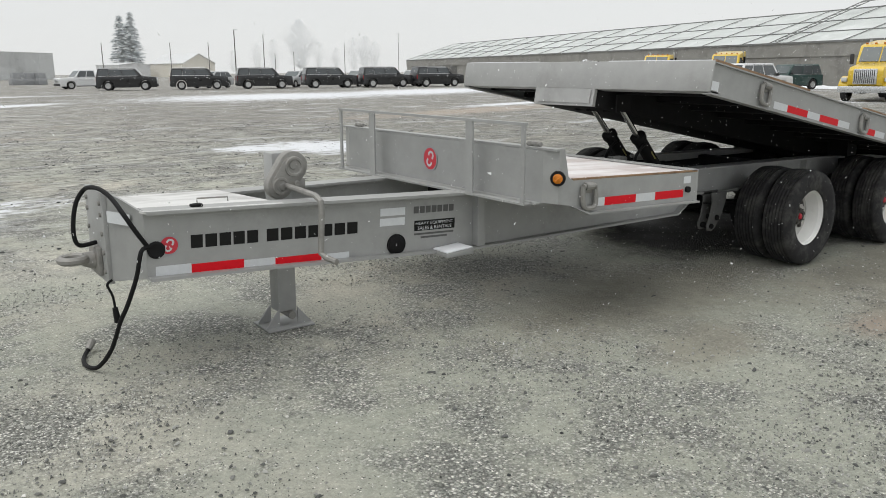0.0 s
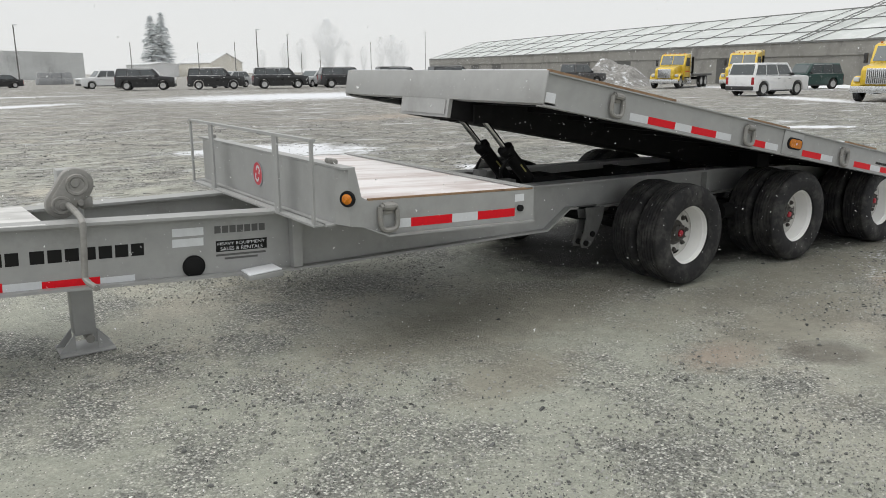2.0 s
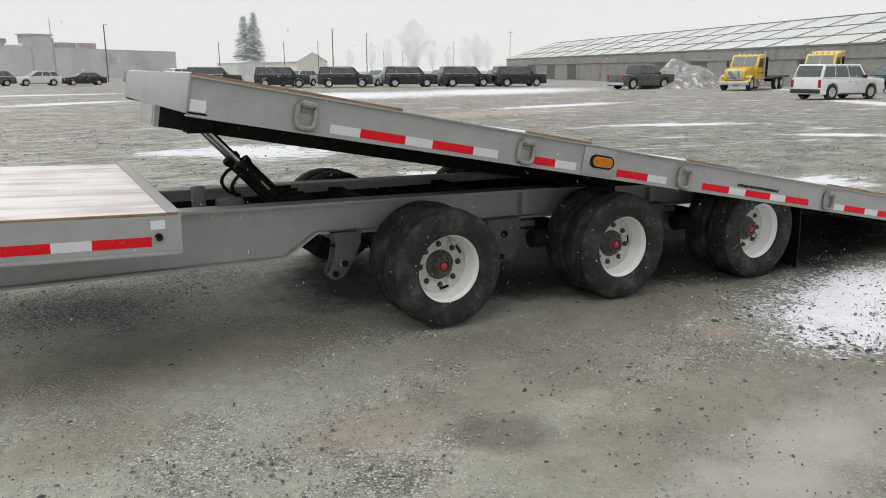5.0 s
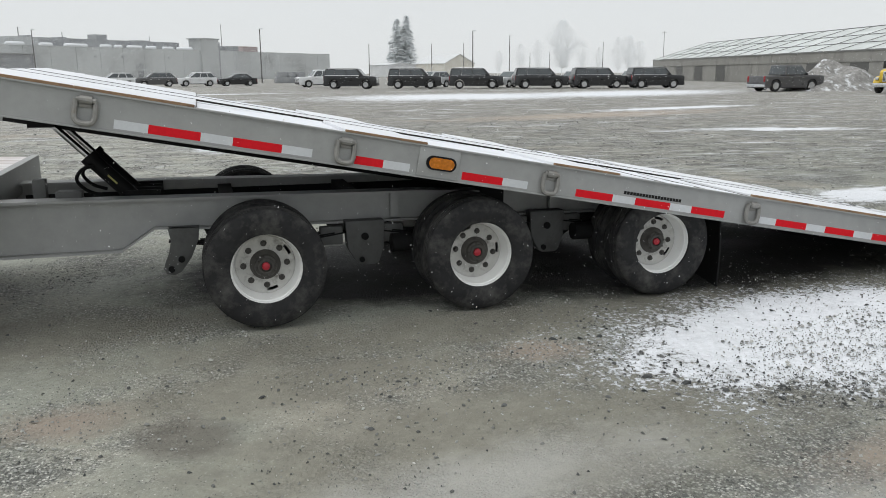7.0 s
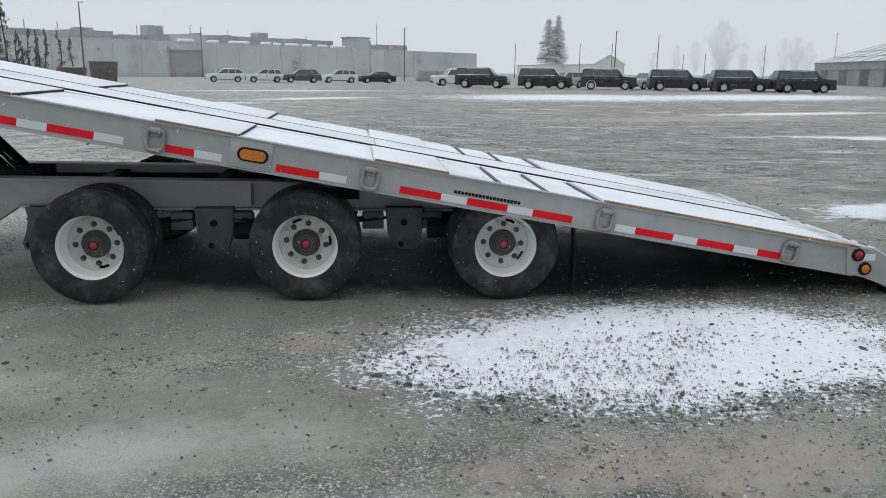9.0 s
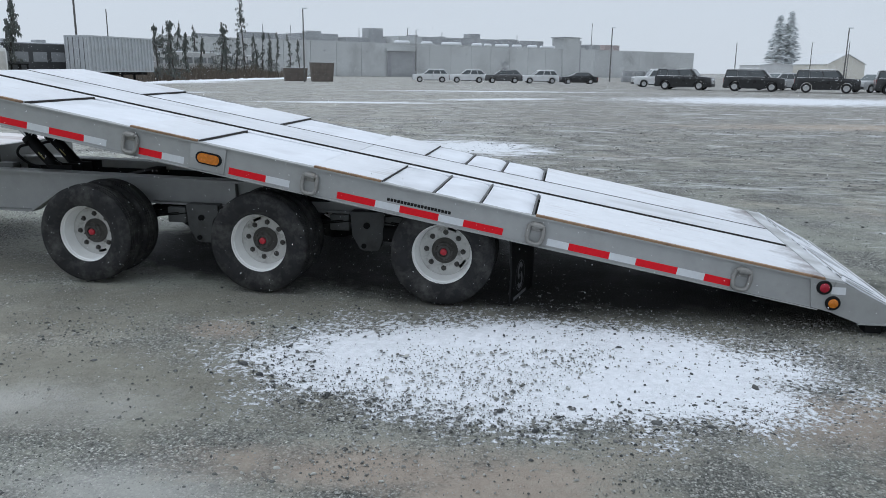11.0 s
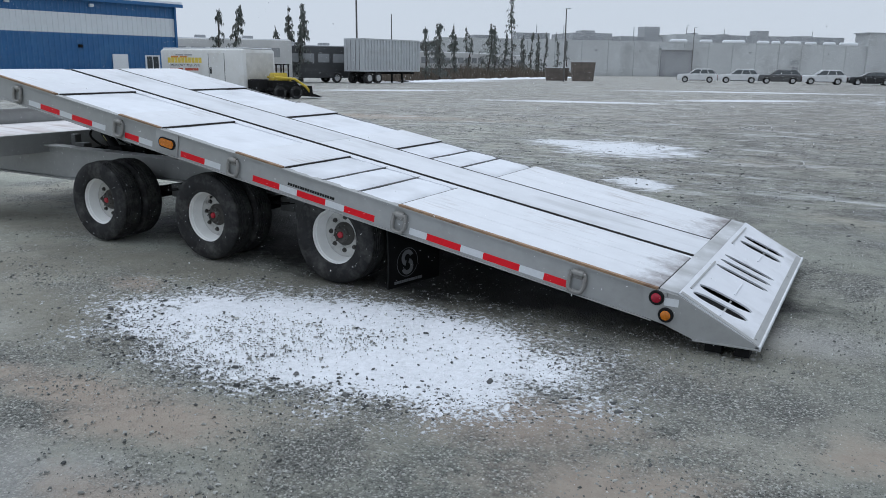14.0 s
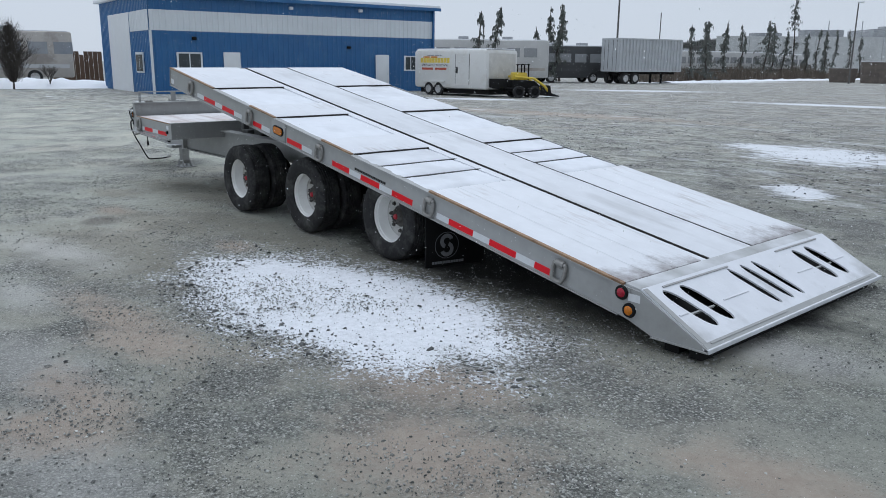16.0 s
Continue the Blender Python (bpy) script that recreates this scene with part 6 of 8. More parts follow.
def build_greenhouse():
    a, b = Vector((84.0, 133.8)), Vector((53.0, 13.7))
    length = (b - a).length
    g = thing("greenhouse", "long glazed greenhouse with grey walls and a sheeted roof", "greenhouse", Matrix.Translation((a.x, a.y, 0)) @ Matrix.Rotation(math.atan2(b.y - a.y, b.x - a.x), 4, "Z"))
    eave, ridge, deep = 3.6, 6.8, 10.5
    bm = B()
    box(bm, 0, length, 0, 0.2, 0, 2.5)
    wall = part("side_wall", bm, GWALL, g)
    bm = B()
    box(bm, 0, length, -0.12, 0.3, 2.5, eave)
    part("eave_band", bm, GWALL, g)
    bm = B()
    box(bm, 0, length, -0.22, 0.0, eave, eave + 0.14)
    part("gutter", bm, STEELBAR, g)
    for x in np.arange(4, length, 9.5):
        bm = B()
        box(bm, x, x + 3.6, -0.03, 0.1, 0.1, 2.4)
        part("wall_panel", bm, GDARK if int(x) % 3 else GWALL, wall)
    bm = B()
    prism(bm, [(0, eave), (deep, ridge), (2 * deep, eave), (2 * deep, 0), (0, 0)], 0, 0.15, m=Matrix.Rotation(math.pi / 2, 4, "Z"))
    part("gable_wall", bm, GWALL, g)
    n = int(length / 5.6)
    step = length / n
    rows = 5
    for i in range(n):
        for j in range(rows):
            u0, u1 = j / rows, (j + 1) / rows
            bm = B()
            vs = [bm.verts.new(v) for v in ((i * step + 0.05, deep * u0 + 0.03, eave + (ridge - eave) * u0 + 0.1), ((i + 1) * step - 0.05, deep * u0 + 0.03, eave + (ridge - eave) * u0 + 0.1), ((i + 1) * step - 0.05, deep * u1 - 0.03, eave + (ridge - eave) * u1 + 0.1), (i * step + 0.05, deep * u1 - 0.03, eave + (ridge - eave) * u1 + 0.1))]
            bm.faces.new(vs)
            r = bmesh.ops.extrude_face_region(bm, geom=list(bm.faces))
            for v in r["geom"]:
                if isinstance(v, bmesh.types.BMVert):
                    v.co.z -= 0.03
            bmesh.ops.recalc_face_normals(bm, faces=bm.faces)
            part("roof_sheet", bm, POLYR, g)
    for i in range(n + 1):
        bm = B()
        tube(bm, [(i * step, -0.1, eave + 0.14), (i * step, deep + 0.02, ridge + 0.2)], 0.035, 6)
        part("rafter", bm, STEELBAR, g)
    for u in (0.28, 0.62, 1.0):
        bm = B()
        tube(bm, [(0, deep * u, eave + (ridge - eave) * u + 0.14), (length, deep * u, eave + (ridge - eave) * u + 0.14)], 0.04 if u < 1 else 0.07, 6)
        part("purlin", bm, STEELBAR, g)
    # back slope
    bm = B()
    vs = [bm.verts.new(v) for v in ((0, deep, ridge + 0.1), (length, deep, ridge + 0.1), (length, 2 * deep, eave), (0, 2 * deep, eave))]
    bm.faces.new(vs)
    part("back_roof", bm, POLY, g)
    # a taller trussed bay near the yard's end
    for x in (length * 0.80, length * 0.80 + 0.8):
        bm = B()
        tube(bm, [(x, -0.2, eave + 0.1), (x, deep, ridge + 0.75)], 0.045, 6)
        part("truss_bar", bm, STEELBAR, g)
    for k in range(10):
        u = (k + 0.5) / 10
        bm = B()
        tube(bm, [(length * 0.80, deep * u, eave + 0.1 + (ridge + 0.65 - eave) * u), (length * 0.80 + 0.8, deep * (u + 0.06), eave + 0.1 + (ridge + 0.65 - eave) * (u + 0.06))], 0.028, 5)
        part("truss_web", bm, STEELBAR, g)
    bm = B()
    tube(bm, [(length * 0.80, deep, ridge + 0.75), (length, deep, ridge + 0.75)], 0.05, 6)
    part("ridge_rail", bm, STEELBAR, g)


POLYR = material("cloudy_roof_sheet", (0.52, 0.55, 0.535), 0.4, 0.0, 0.1, 0.6, spread=0.07, second=(0.70, 0.72, 0.72), second_scale=0.45, second_edge=(0.5, 0.75))
build_greenhouse()


def build_pile():
    bm = B()
    n = 26
    rows = []
    for i in range(n):
        for j in range(n):
            u, v = i / (n - 1) * 2 - 1, j / (n - 1) * 2 - 1
            h = max(0.0, 1 - math.hypot(u, v)) ** 0.8 * 3.0
            h *= 0.75 + 0.5 * noise.noise((u * 2.5, v * 2.5, 3)) + 0.14 * noise.noise((u * 7, v * 7, 1))
            rows.append(bm.verts.new((50.0 + u * 5.5 - v * 1.0, 50.5 + u * 1.5 + v * 4.2, max(0, h) - 0.02)))
    for i in range(n - 1):
        for j in range(n - 1):
            bm.faces.new((rows[i * n + j], rows[(i + 1) * n + j], rows[(i + 1) * n + j + 1], rows[i * n + j + 1]))
    ob = part("dirt_heap", bm, material("snowy_rubble", (0.24, 0.235, 0.225), 0.9, 0.0, 0.45, 3.0, 0.1, 6, second=(0.66, 0.68, 0.70), second_scale=1.4, second_edge=(0.54, 0.64)))
    tagged(ob, "heap of grey rubble dusted with snow", "rubble heap", kind="stuff")
    ob.matrix_basis = YARD


build_pile()

# ---- grey hall ----
# pale concrete, lightened further to paint haze over the hall
CONC = material("haze_paled_concrete", (0.50, 0.515, 0.515), 0.8, 0.0, 0.06, 0.2, spread=0.05, second=(0.37, 0.38, 0.38), second_scale=0.12)
CONCD = material("dark_hall_door", (0.27, 0.275, 0.285), 0.7, 0.0, 0.1, 0.4)
ROOFKIT = material("grey_roof_equipment", (0.31, 0.32, 0.33), 0.7, 0.0, 0.2, 0.6)


def build_hall():
    g = thing("grey_hall", "long pale concrete hall with plant on its flat roof", "warehouse", Matrix.Translation((35.9, 234.4, 0)) @ pose(0, 0, 0, 0, 0, -134.3))
    length, h, n = 150.0, 6.8, 26
    w = length / n
    for i in range(n):
        bm = B()
        box(bm, i * w + 0.04, (i + 1) * w - 0.04, -0.3, 0, 0, h)
        part("wall_panel", bm, CONC, g)
    boxes("end_wall", CONC, g, (-0.3, 0.0, -40, 0.0, 0, h))
    boxes("roof", ROOFKIT, g, (0.3, length, -40, -0.3, h - 0.5, h - 0.3))
    boxes("back_wall", CONC, g, (0, length, -40.3, -40, 0, h))
    boxes("coping", CONC, g, (-0.35, 46.4, -0.4, 0.06, h, h + 0.12), (52.6, length, -0.4, 0.06, h, h + 0.12))
    boxes("stair_tower", CONC, g, (46.6, 52.2, -3.6, 0.5, 0, 9.5))
    boxes("tower_cap", ROOFKIT, g, (46.2, 52.6, -3.8, 0.7, 9.5, 9.75))
    boxes("tower_return", ROOFKIT, g, (45.9, 46.58, -3.6, 0.35, 0, 9.0))
    # the long dark set-back storey and lower ones towards the dock
    boxes("roof_storey", ROOFKIT, g, (53, 91, -20, -6, h - 0.3, 8.75), label="dark set-back storey on the hall's roof")
    boxes("roof_storey", CONC, g, (91, 97, -18, -5, h - 0.3, 8.7), label="pale set-back storey on the hall's roof")
    boxes("roof_storey", ROOFKIT, g, (98, 108, -20, -9, h - 0.3, 8.2), label="dark set-back storey on the hall's roof")
    boxes("roof_storey", ROOFKIT, g, (110, 119, -20, -9, h - 0.3, 8.7), label="dark set-back storey on the hall's roof")
    boxes("dock_recess", CONCD, g, (96.3, 103.5, 0.02, 0.3, 0, 5.3))
    boxes("dock_door", ROOFKIT, g, (97.2, 102.6, 0.3, 0.36, 0, 4.4))
    boxes("dock_lintel", CONC, g, (96.0, 103.8, 0.02, 0.7, 5.3, 5.75))
    boxes("side_door", CONCD, g, (69.8, 71.4, 0.02, 0.06, 0, 2.2))
    boxes("wall_louvre", ROOFKIT, g, (69.6, 71.8, 0.02, 0.08, 2.6, 3.6))
    for x in (14, 62, 75, 82, 108, 118, 130):
        boxes("wall_lamp", ROOFKIT, g, (x, x + 0.4, 0.0, 0.35, 4.9, 5.15))
    for x, w2, z, d in ((2, 5, 0.35, 9), (35.5, 4, 1.5, 6), (39.5, 5, 1.2, 7), (126, 7, 1.5, 8), (137, 5, 0.9, 8)):
        boxes("roof_unit", ROOFKIT, g, (x, x + w2, -d, -d + 3, h - 0.3, h + z), label="boxy grey roof plant")
    boxes("roof_unit", material("faded_red_plant", (0.37, 0.30, 0.29), 0.7, 0.0, 0.15, 0.6), g, (24.6, 30.4, -9, -6, h - 0.3, h + 1.7), label="boxy faded red roof plant")
    for x, w2, z in ((69.5, 2.8, 10.1), (97.5, 3.6, 10.4), (57.5, 3.5, 9.2), (80, 1.4, 9.2), (88, 1.2, 9.3), (113, 3.0, 9.3)):
        boxes("roof_unit", ROOFKIT, g, (x, x + w2, -14, -11, 8.2, z), label="boxy grey roof plant")
    for x in (61, 76, 84, 106, 122, 128):
        bm = B()
        tube(bm, [(x, -7, h - 0.4), (x, -7, h + 3.2)], 0.09, 5)
        part("roof_vent", bm, ROOFKIT, g)
    for x, ln in ((54.5, 5.0), (60.5, 3.2), (65.5, 3.0), (69.5, 4.2), (74.8, 2.2), (77.6, 3.0), (83.5, 5.6), (91.5, 3.0), (97.5, 4.0)):
        bm = B()
        tube(bm, [(x, -0.15, h + 0.2), (x + 0.3, -0.15, h + 0.36), (x + ln - 0.3, -0.15, h + 0.34), (x + ln, -0.15, h + 0.2)], [0.12, 0.36, 0.36, 0.12], 8)
        part("snow_roll", bm, SNOW, g, "snow lying along the parapet")


build_hall()


def house(name, label, x, y, turn, w, d, h, ridge, wall, roof):
    g = thing(name, label, "shed", Matrix.Translation((x, y, 0)) @ pose(0, 0, 0, 0, 0, turn))
    bm = B()
    prism(bm, [(-w / 2, 0), (w / 2, 0), (w / 2, h), (0, ridge), (-w / 2, h)], -d / 2, d / 2)
    part("wall", bm, wall, g)
    for s in (-1, 1):
        bm = B()
        prism(bm, [(s * (w / 2 + 0.3), h - 0.1), (s * (w / 2 + 0.3), h + 0.1), (0, ridge + 0.25), (0, ridge + 0.05)], -d / 2 - 0.3, d / 2 + 0.3)
        part("roof", bm, roof, g)


# both shed colours are lightened to paint the distance haze
TAN = material("tan_shed_wall", (0.66, 0.63, 0.56), 0.8, 0.0, 0.1, 0.5)
SHEDROOF = material("haze_paled_shed_roof", (0.60, 0.612, 0.622), 0.7, 0.0, 0.1, 0.5)
house("tan_shed", "tan gabled shed beyond the parked cars", 86.2, 282.6, 17, 13.0, 20, 4.6, 7.8, TAN, SHEDROOF)
house("grey_shed", "low grey shed beyond the parked cars", 68.0, 290.0, 17, 12.0, 14, 4.2, 4.8, SHEDROOF, SHEDROOF)

# ---- blue workshop ----
BLUE = material("blue_metal_siding", (0.02, 0.11, 0.28), 0.45, 0.0, 0.1, 1.2, second=(0.035, 0.135, 0.31), second_scale=0.5)
WHITESIDE = material("white_metal_siding", (0.66, 0.69, 0.72), 0.5, 0.0, 0.05, 1.0)
DOORW = material("white_steel_door", (0.70, 0.72, 0.74), 0.5, 0.0, 0.04, 2.0)
PANE = glass_dark("window_glass", (0.05, 0.06, 0.065))


def ribbed(bm, x0, x1, z0, z1, y, step=0.3, depth=0.025):
    """Ribbed sheeting facing -y."""
    n = max(1, int((x1 - x0) / step))
    w = (x1 - x0) / n
    pts = [(x0, y)]
    for i in range(n):
        xx = x0 + i * w
        pts += [(xx + 0.62 * w, y), (xx + 0.70 * w, y - depth), (xx + 0.92 * w, y - depth), (xx + w, y)]
    lo = [bm.verts.new((x, yy, z0)) for x, yy in pts]
    hi = [bm.verts.new((x, yy, z1)) for x, yy in pts]
    for i in range(len(pts) - 1):
        bm.faces.new((lo[i], lo[i + 1], hi[i + 1], hi[i]))


def build_workshop():
    a, b = Vector((-32.4, 11.6)), Vector((-30.7, 28.9))
    length = (b - a).length
    g = thing("blue_workshop", "blue and white metal-sided workshop with snow on its roof", "building", Matrix.Translation((a.x, a.y, 0)) @ Matrix.Rotation(math.atan2(b.y - a.y, b.x - a.x), 4, "Z"))
    h, deep = 4.95, 10.4
    boxes("wall_core", BLUE, g, (0, length, 0.03, deep, 0, h - 0.1))
    bm = B()
    ribbed(bm, 0, length, 0.0, 3.18, 0.0)
    part("lower_siding", bm, BLUE, g)
    bm = B()
    ribbed(bm, 0, length, 3.18, 4.2, -0.012)
    part("white_band", bm, WHITESIDE, g)
    bm = B()
    ribbed(bm, 0, length, 4.2, h, 0.0)
    part("upper_siding", bm, BLUE, g)
    side = Matrix.Rotation(-math.pi / 2, 4, "Z")
    bm = B()
    ribbed(bm, -deep, 0, 0.0, h + 0.5, -0.02)
    bmesh.ops.transform(bm, matrix=side, verts=bm.verts)
    end = part("end_siding", bm, BLUE, g)
    bm = B()
    ribbed(bm, -3.6, 0, 3.18, 4.2, -0.05)
    bmesh.ops.transform(bm, matrix=side, verts=bm.verts)
    part("end_band", bm, WHITESIDE, end)
    bm = B()
    box(bm, -0.06, 0.0, 3.7, 8.3, 0, 4.2)
    part("roller_door", bm, DOORW, end, "tall white roller door")
    boxes("roof", SNOW, g, (-0.3, length + 0.3, -0.35, deep + 0.3, h, h + 0.22), bev=0.05)
    boxes("fascia", BLUE, g, (-0.32, length + 0.32, -0.38, -0.34, h - 0.12, h + 0.06))
    boxes("corner_trim", WHITESIDE, g, (-0.05, 0.08, -0.06, -0.03, 0, 3.18))
    boxes("downpipe", BLUE, g, (length - 0.12, length, -0.14, -0.04, 0, h))
    for x in (3.75, 13.15):
        bm = B()
        box(bm, x, x + 0.93, -0.07, -0.03, 0.0, 2.15, bev=0.005)
        d = part("door", bm, DOORW, g, "white steel door")
        boxes("door_handle", CHROMETRIM, d, (x + 0.78, x + 0.86, -0.11, -0.071, 1.0, 1.05))
    for x, w in ((1.33, 1.2), (15.25, 0.8)):
        bm = B()
        box(bm, x - 0.07, x + w + 0.07, -0.07, -0.03, 1.22, 2.12)
        f = part("window_frame", bm, DOORW, g)
        for k in range(2):
            boxes("pane", PANE, f, (x + k * w / 2 + 0.03, x + (k + 1) * w / 2 - 0.03, -0.082, -0.071, 1.29, 2.05))
    bm = B()
    box(bm, -0.11, -0.055, 1.2, 2.6, 1.05, 2.1)
    f = part("window_frame", bm, DOORW, end)
    boxes("pane", PANE, f, (-0.12, -0.111, 1.28, 1.86, 1.12, 1.98), (-0.12, -0.111, 1.94, 2.52, 1.12, 1.98))
    for x, z in ((2.1, 2.75), (11.2, 2.45), (7.6, 4.5), (12.0, 4.55)):
        bm = B()
        box(bm, x, x + 0.22, -0.2, -0.03, z, z + 0.16, bev=0.02)
        part("wall_lamp", bm, UNDER if z < 4 else WHITESIDE, g)


build_workshop()


# ---- white enclosed trailer ----
def build_van_trailer():
    a, b = Vector((-26.9, 24.3)), Vector((-21.4, 24.6))
    length = (b - a).length
    g = thing("enclosed_trailer", "white enclosed cargo trailer with a printed side", "trailer", Matrix.Translation((a.x, a.y, 0)) @ Matrix.Rotation(math.atan2(b.y - a.y, b.x - a.x), 4, "Z"))
    W = material("white_trailer_sheet", (0.68, 0.68, 0.66), 0.4, 0.0, 0.05, 1.0, second=(0.55, 0.53, 0.48), second_scale=1.2, second_edge=(0.52, 0.8))
    bm = B()
    box(bm, 0, length, 0, 2.5, 0.38, 2.42, bev=0.16)
    part("body", bm, W, g)
    boxes("roof_snow", SNOW, g, (0.08, length - 0.08, 0.16, 2.34, 2.421, 2.47), bev=0.02)
    boxes("chassis", UNDER, g, (0.2, length - 0.1, 0.35, 2.2, 0.12, 0.38))
    bm = B()
    box(bm, length * 0.60, length * 0.78, -0.014, -0.002, 0.6, 2.2)
    d = part("side_door", bm, W, g)
    boxes("door_latch", PLASTIC, d, (length * 0.61, length * 0.63, -0.05, -0.014, 1.2, 1.5))
    boxes("door_gap", PLASTIC, d, (length * 0.595, length * 0.6, -0.01, -0.001, 0.6, 2.2))
    boxes("door_gap", PLASTIC, d, (length * 0.78, length * 0.785, -0.01, -0.001, 0.6, 2.2))
    OR, YE, RE = material("orange_print", (0.62, 0.24, 0.05), 0.5), material("yellow_print", (0.72, 0.55, 0.08), 0.5), material("brick_red_print", (0.45, 0.09, 0.05), 0.5)
    for k, (x0, x1, z0, z1, mt) in enumerate(((0.10, 0.52, 1.72, 1.98, YE), (0.12, 0.50, 1.34, 1.46, RE), (0.14, 0.36, 1.98, 2.06, OR), (0.2, 0.42, 2.08, 2.14, EMBLEM_GREY))):
        bm = B()
        n = 10 if mt in (YE, INK) else 2
        for i in range(n):
            u0, u1 = x0 + (x1 - x0) * i / n, x0 + (x1 - x0) * (i + 0.85) / n
            box(bm, length * u0, length * u1, -0.006, -0.001, z0, z1)
        part("side_print", bm, mt, g, "band of unreadable coloured side print")
    lettering("EMERGENCY RESPONSE", length * 0.37, 0.12, INK, g, Matrix.Translation((length * 0.12, -0.004, 1.54)))
    bm = B()
    box(bm, length - 0.001, length + 0.012, 0.22, 2.28, 0.72, 2.22)
    part("rear_door", bm, material("dull_aluminium", (0.60, 0.59, 0.56), 0.45, 0.25, 0.15, 2.0), g)
    tyre, rim = car_wheel(0.34, 0.2)
    for x in (length * 0.22, length * 0.36):
        for y, t in ((-0.03, 0), (2.53, 180)):
            wh = thing("wheel", "", "")
            wh.parent = g
            wh.matrix_basis = Matrix.Translation((x, y, 0.34)) @ pose(0, 0, 0, 0, 0, t)
            share("tyre", tyre, wh, Matrix.Identity(4))
            share("rim", rim, wh, Matrix.Identity(4))
    boxes("fender", W, g, (length * 0.14, length * 0.45, -0.10, 0.0, 0.70, 0.78))
    bm = B()
    tube(bm, [(length, 0.5, 0.5), (length + 1.5, 1.1, 0.45)], 0.05, 6)
    tube(bm, [(length, 1.7, 0.5), (length + 1.5, 1.1, 0.45)], 0.05, 6)
    part("drawbar", bm, UNDER, g)
    boxes("toolbox", UNDER, g, (length + 0.05, length + 0.75, 0.2, 0.9, 0.5, 0.95), bev=0.02)


build_van_trailer()


def build_loader():
    g = thing("yellow_loader", "small yellow skid loader with a black grapple", "machine", Matrix.Translation((-20.5, 26.5, 0)) @ pose(0, 0, 0, 0, 0, 62) @ Matrix.Scale(0.85, 4))
    bm = B()
    prism(bm, [(-0.9, 0.35), (0.7, 0.35), (0.85, 0.7), (0.5, 1.0), (-0.9, 1.05)], -0.55, 0.55, bev=0.05)
    part("chassis", bm, UNDER, g)
    bm = B()
    prism(bm, [(-0.85, 1.05), (0.15, 1.05), (0.05, 1.5), (-0.75, 1.5)], -0.4, 0.4, bev=0.06)
    part("engine_cover", bm, YELLOWCLEAN, g)
    boxes("guard_cage", UNDER, g, (-0.35, -0.28, -0.42, -0.36, 1.5, 1.95), (-0.35, -0.28, 0.36, 0.42, 1.5, 1.95), (0.1, 0.17, -0.42, -0.36, 1.05, 1.95), (0.1, 0.17, 0.36, 0.42, 1.05, 1.95), (-0.38, 0.2, -0.45, 0.45, 1.95, 2.0))
    for s in (-1, 1):
        bm = B()
        tube(bm, [(-0.8, s * 0.66, 1.25), (0.4, s * 0.66, 1.15), (1.1, s * 0.66, 0.7), (1.35, s * 0.66, 0.4)], 0.075, 6)
        part("lift_arm", bm, YELLOWCLEAN, g)
    bm = B()
    prism(bm, [(1.3, 0.12), (2.0, 0.06), (2.05, 0.12), (1.5, 0.3), (1.42, 0.75), (1.3, 0.75)], -0.8, 0.8)
    part("bucket", bm, UNDER, g)
    tyre, rim = car_wheel(0.36, 0.28, UNDER)
    for x in (-0.55, 0.45):
        for s, t in ((-1, 0), (1, 180)):
            wh = thing("wheel", "", "")
            wh.parent = g
            wh.matrix_basis = Matrix.Translation((x, s * 0.82, 0.36)) @ pose(0, 0, 0, 0, 0, t)
            share("tyre", tyre, wh, Matrix.Identity(4))
            share("rim", rim, wh, Matrix.Identity(4))


build_loader()


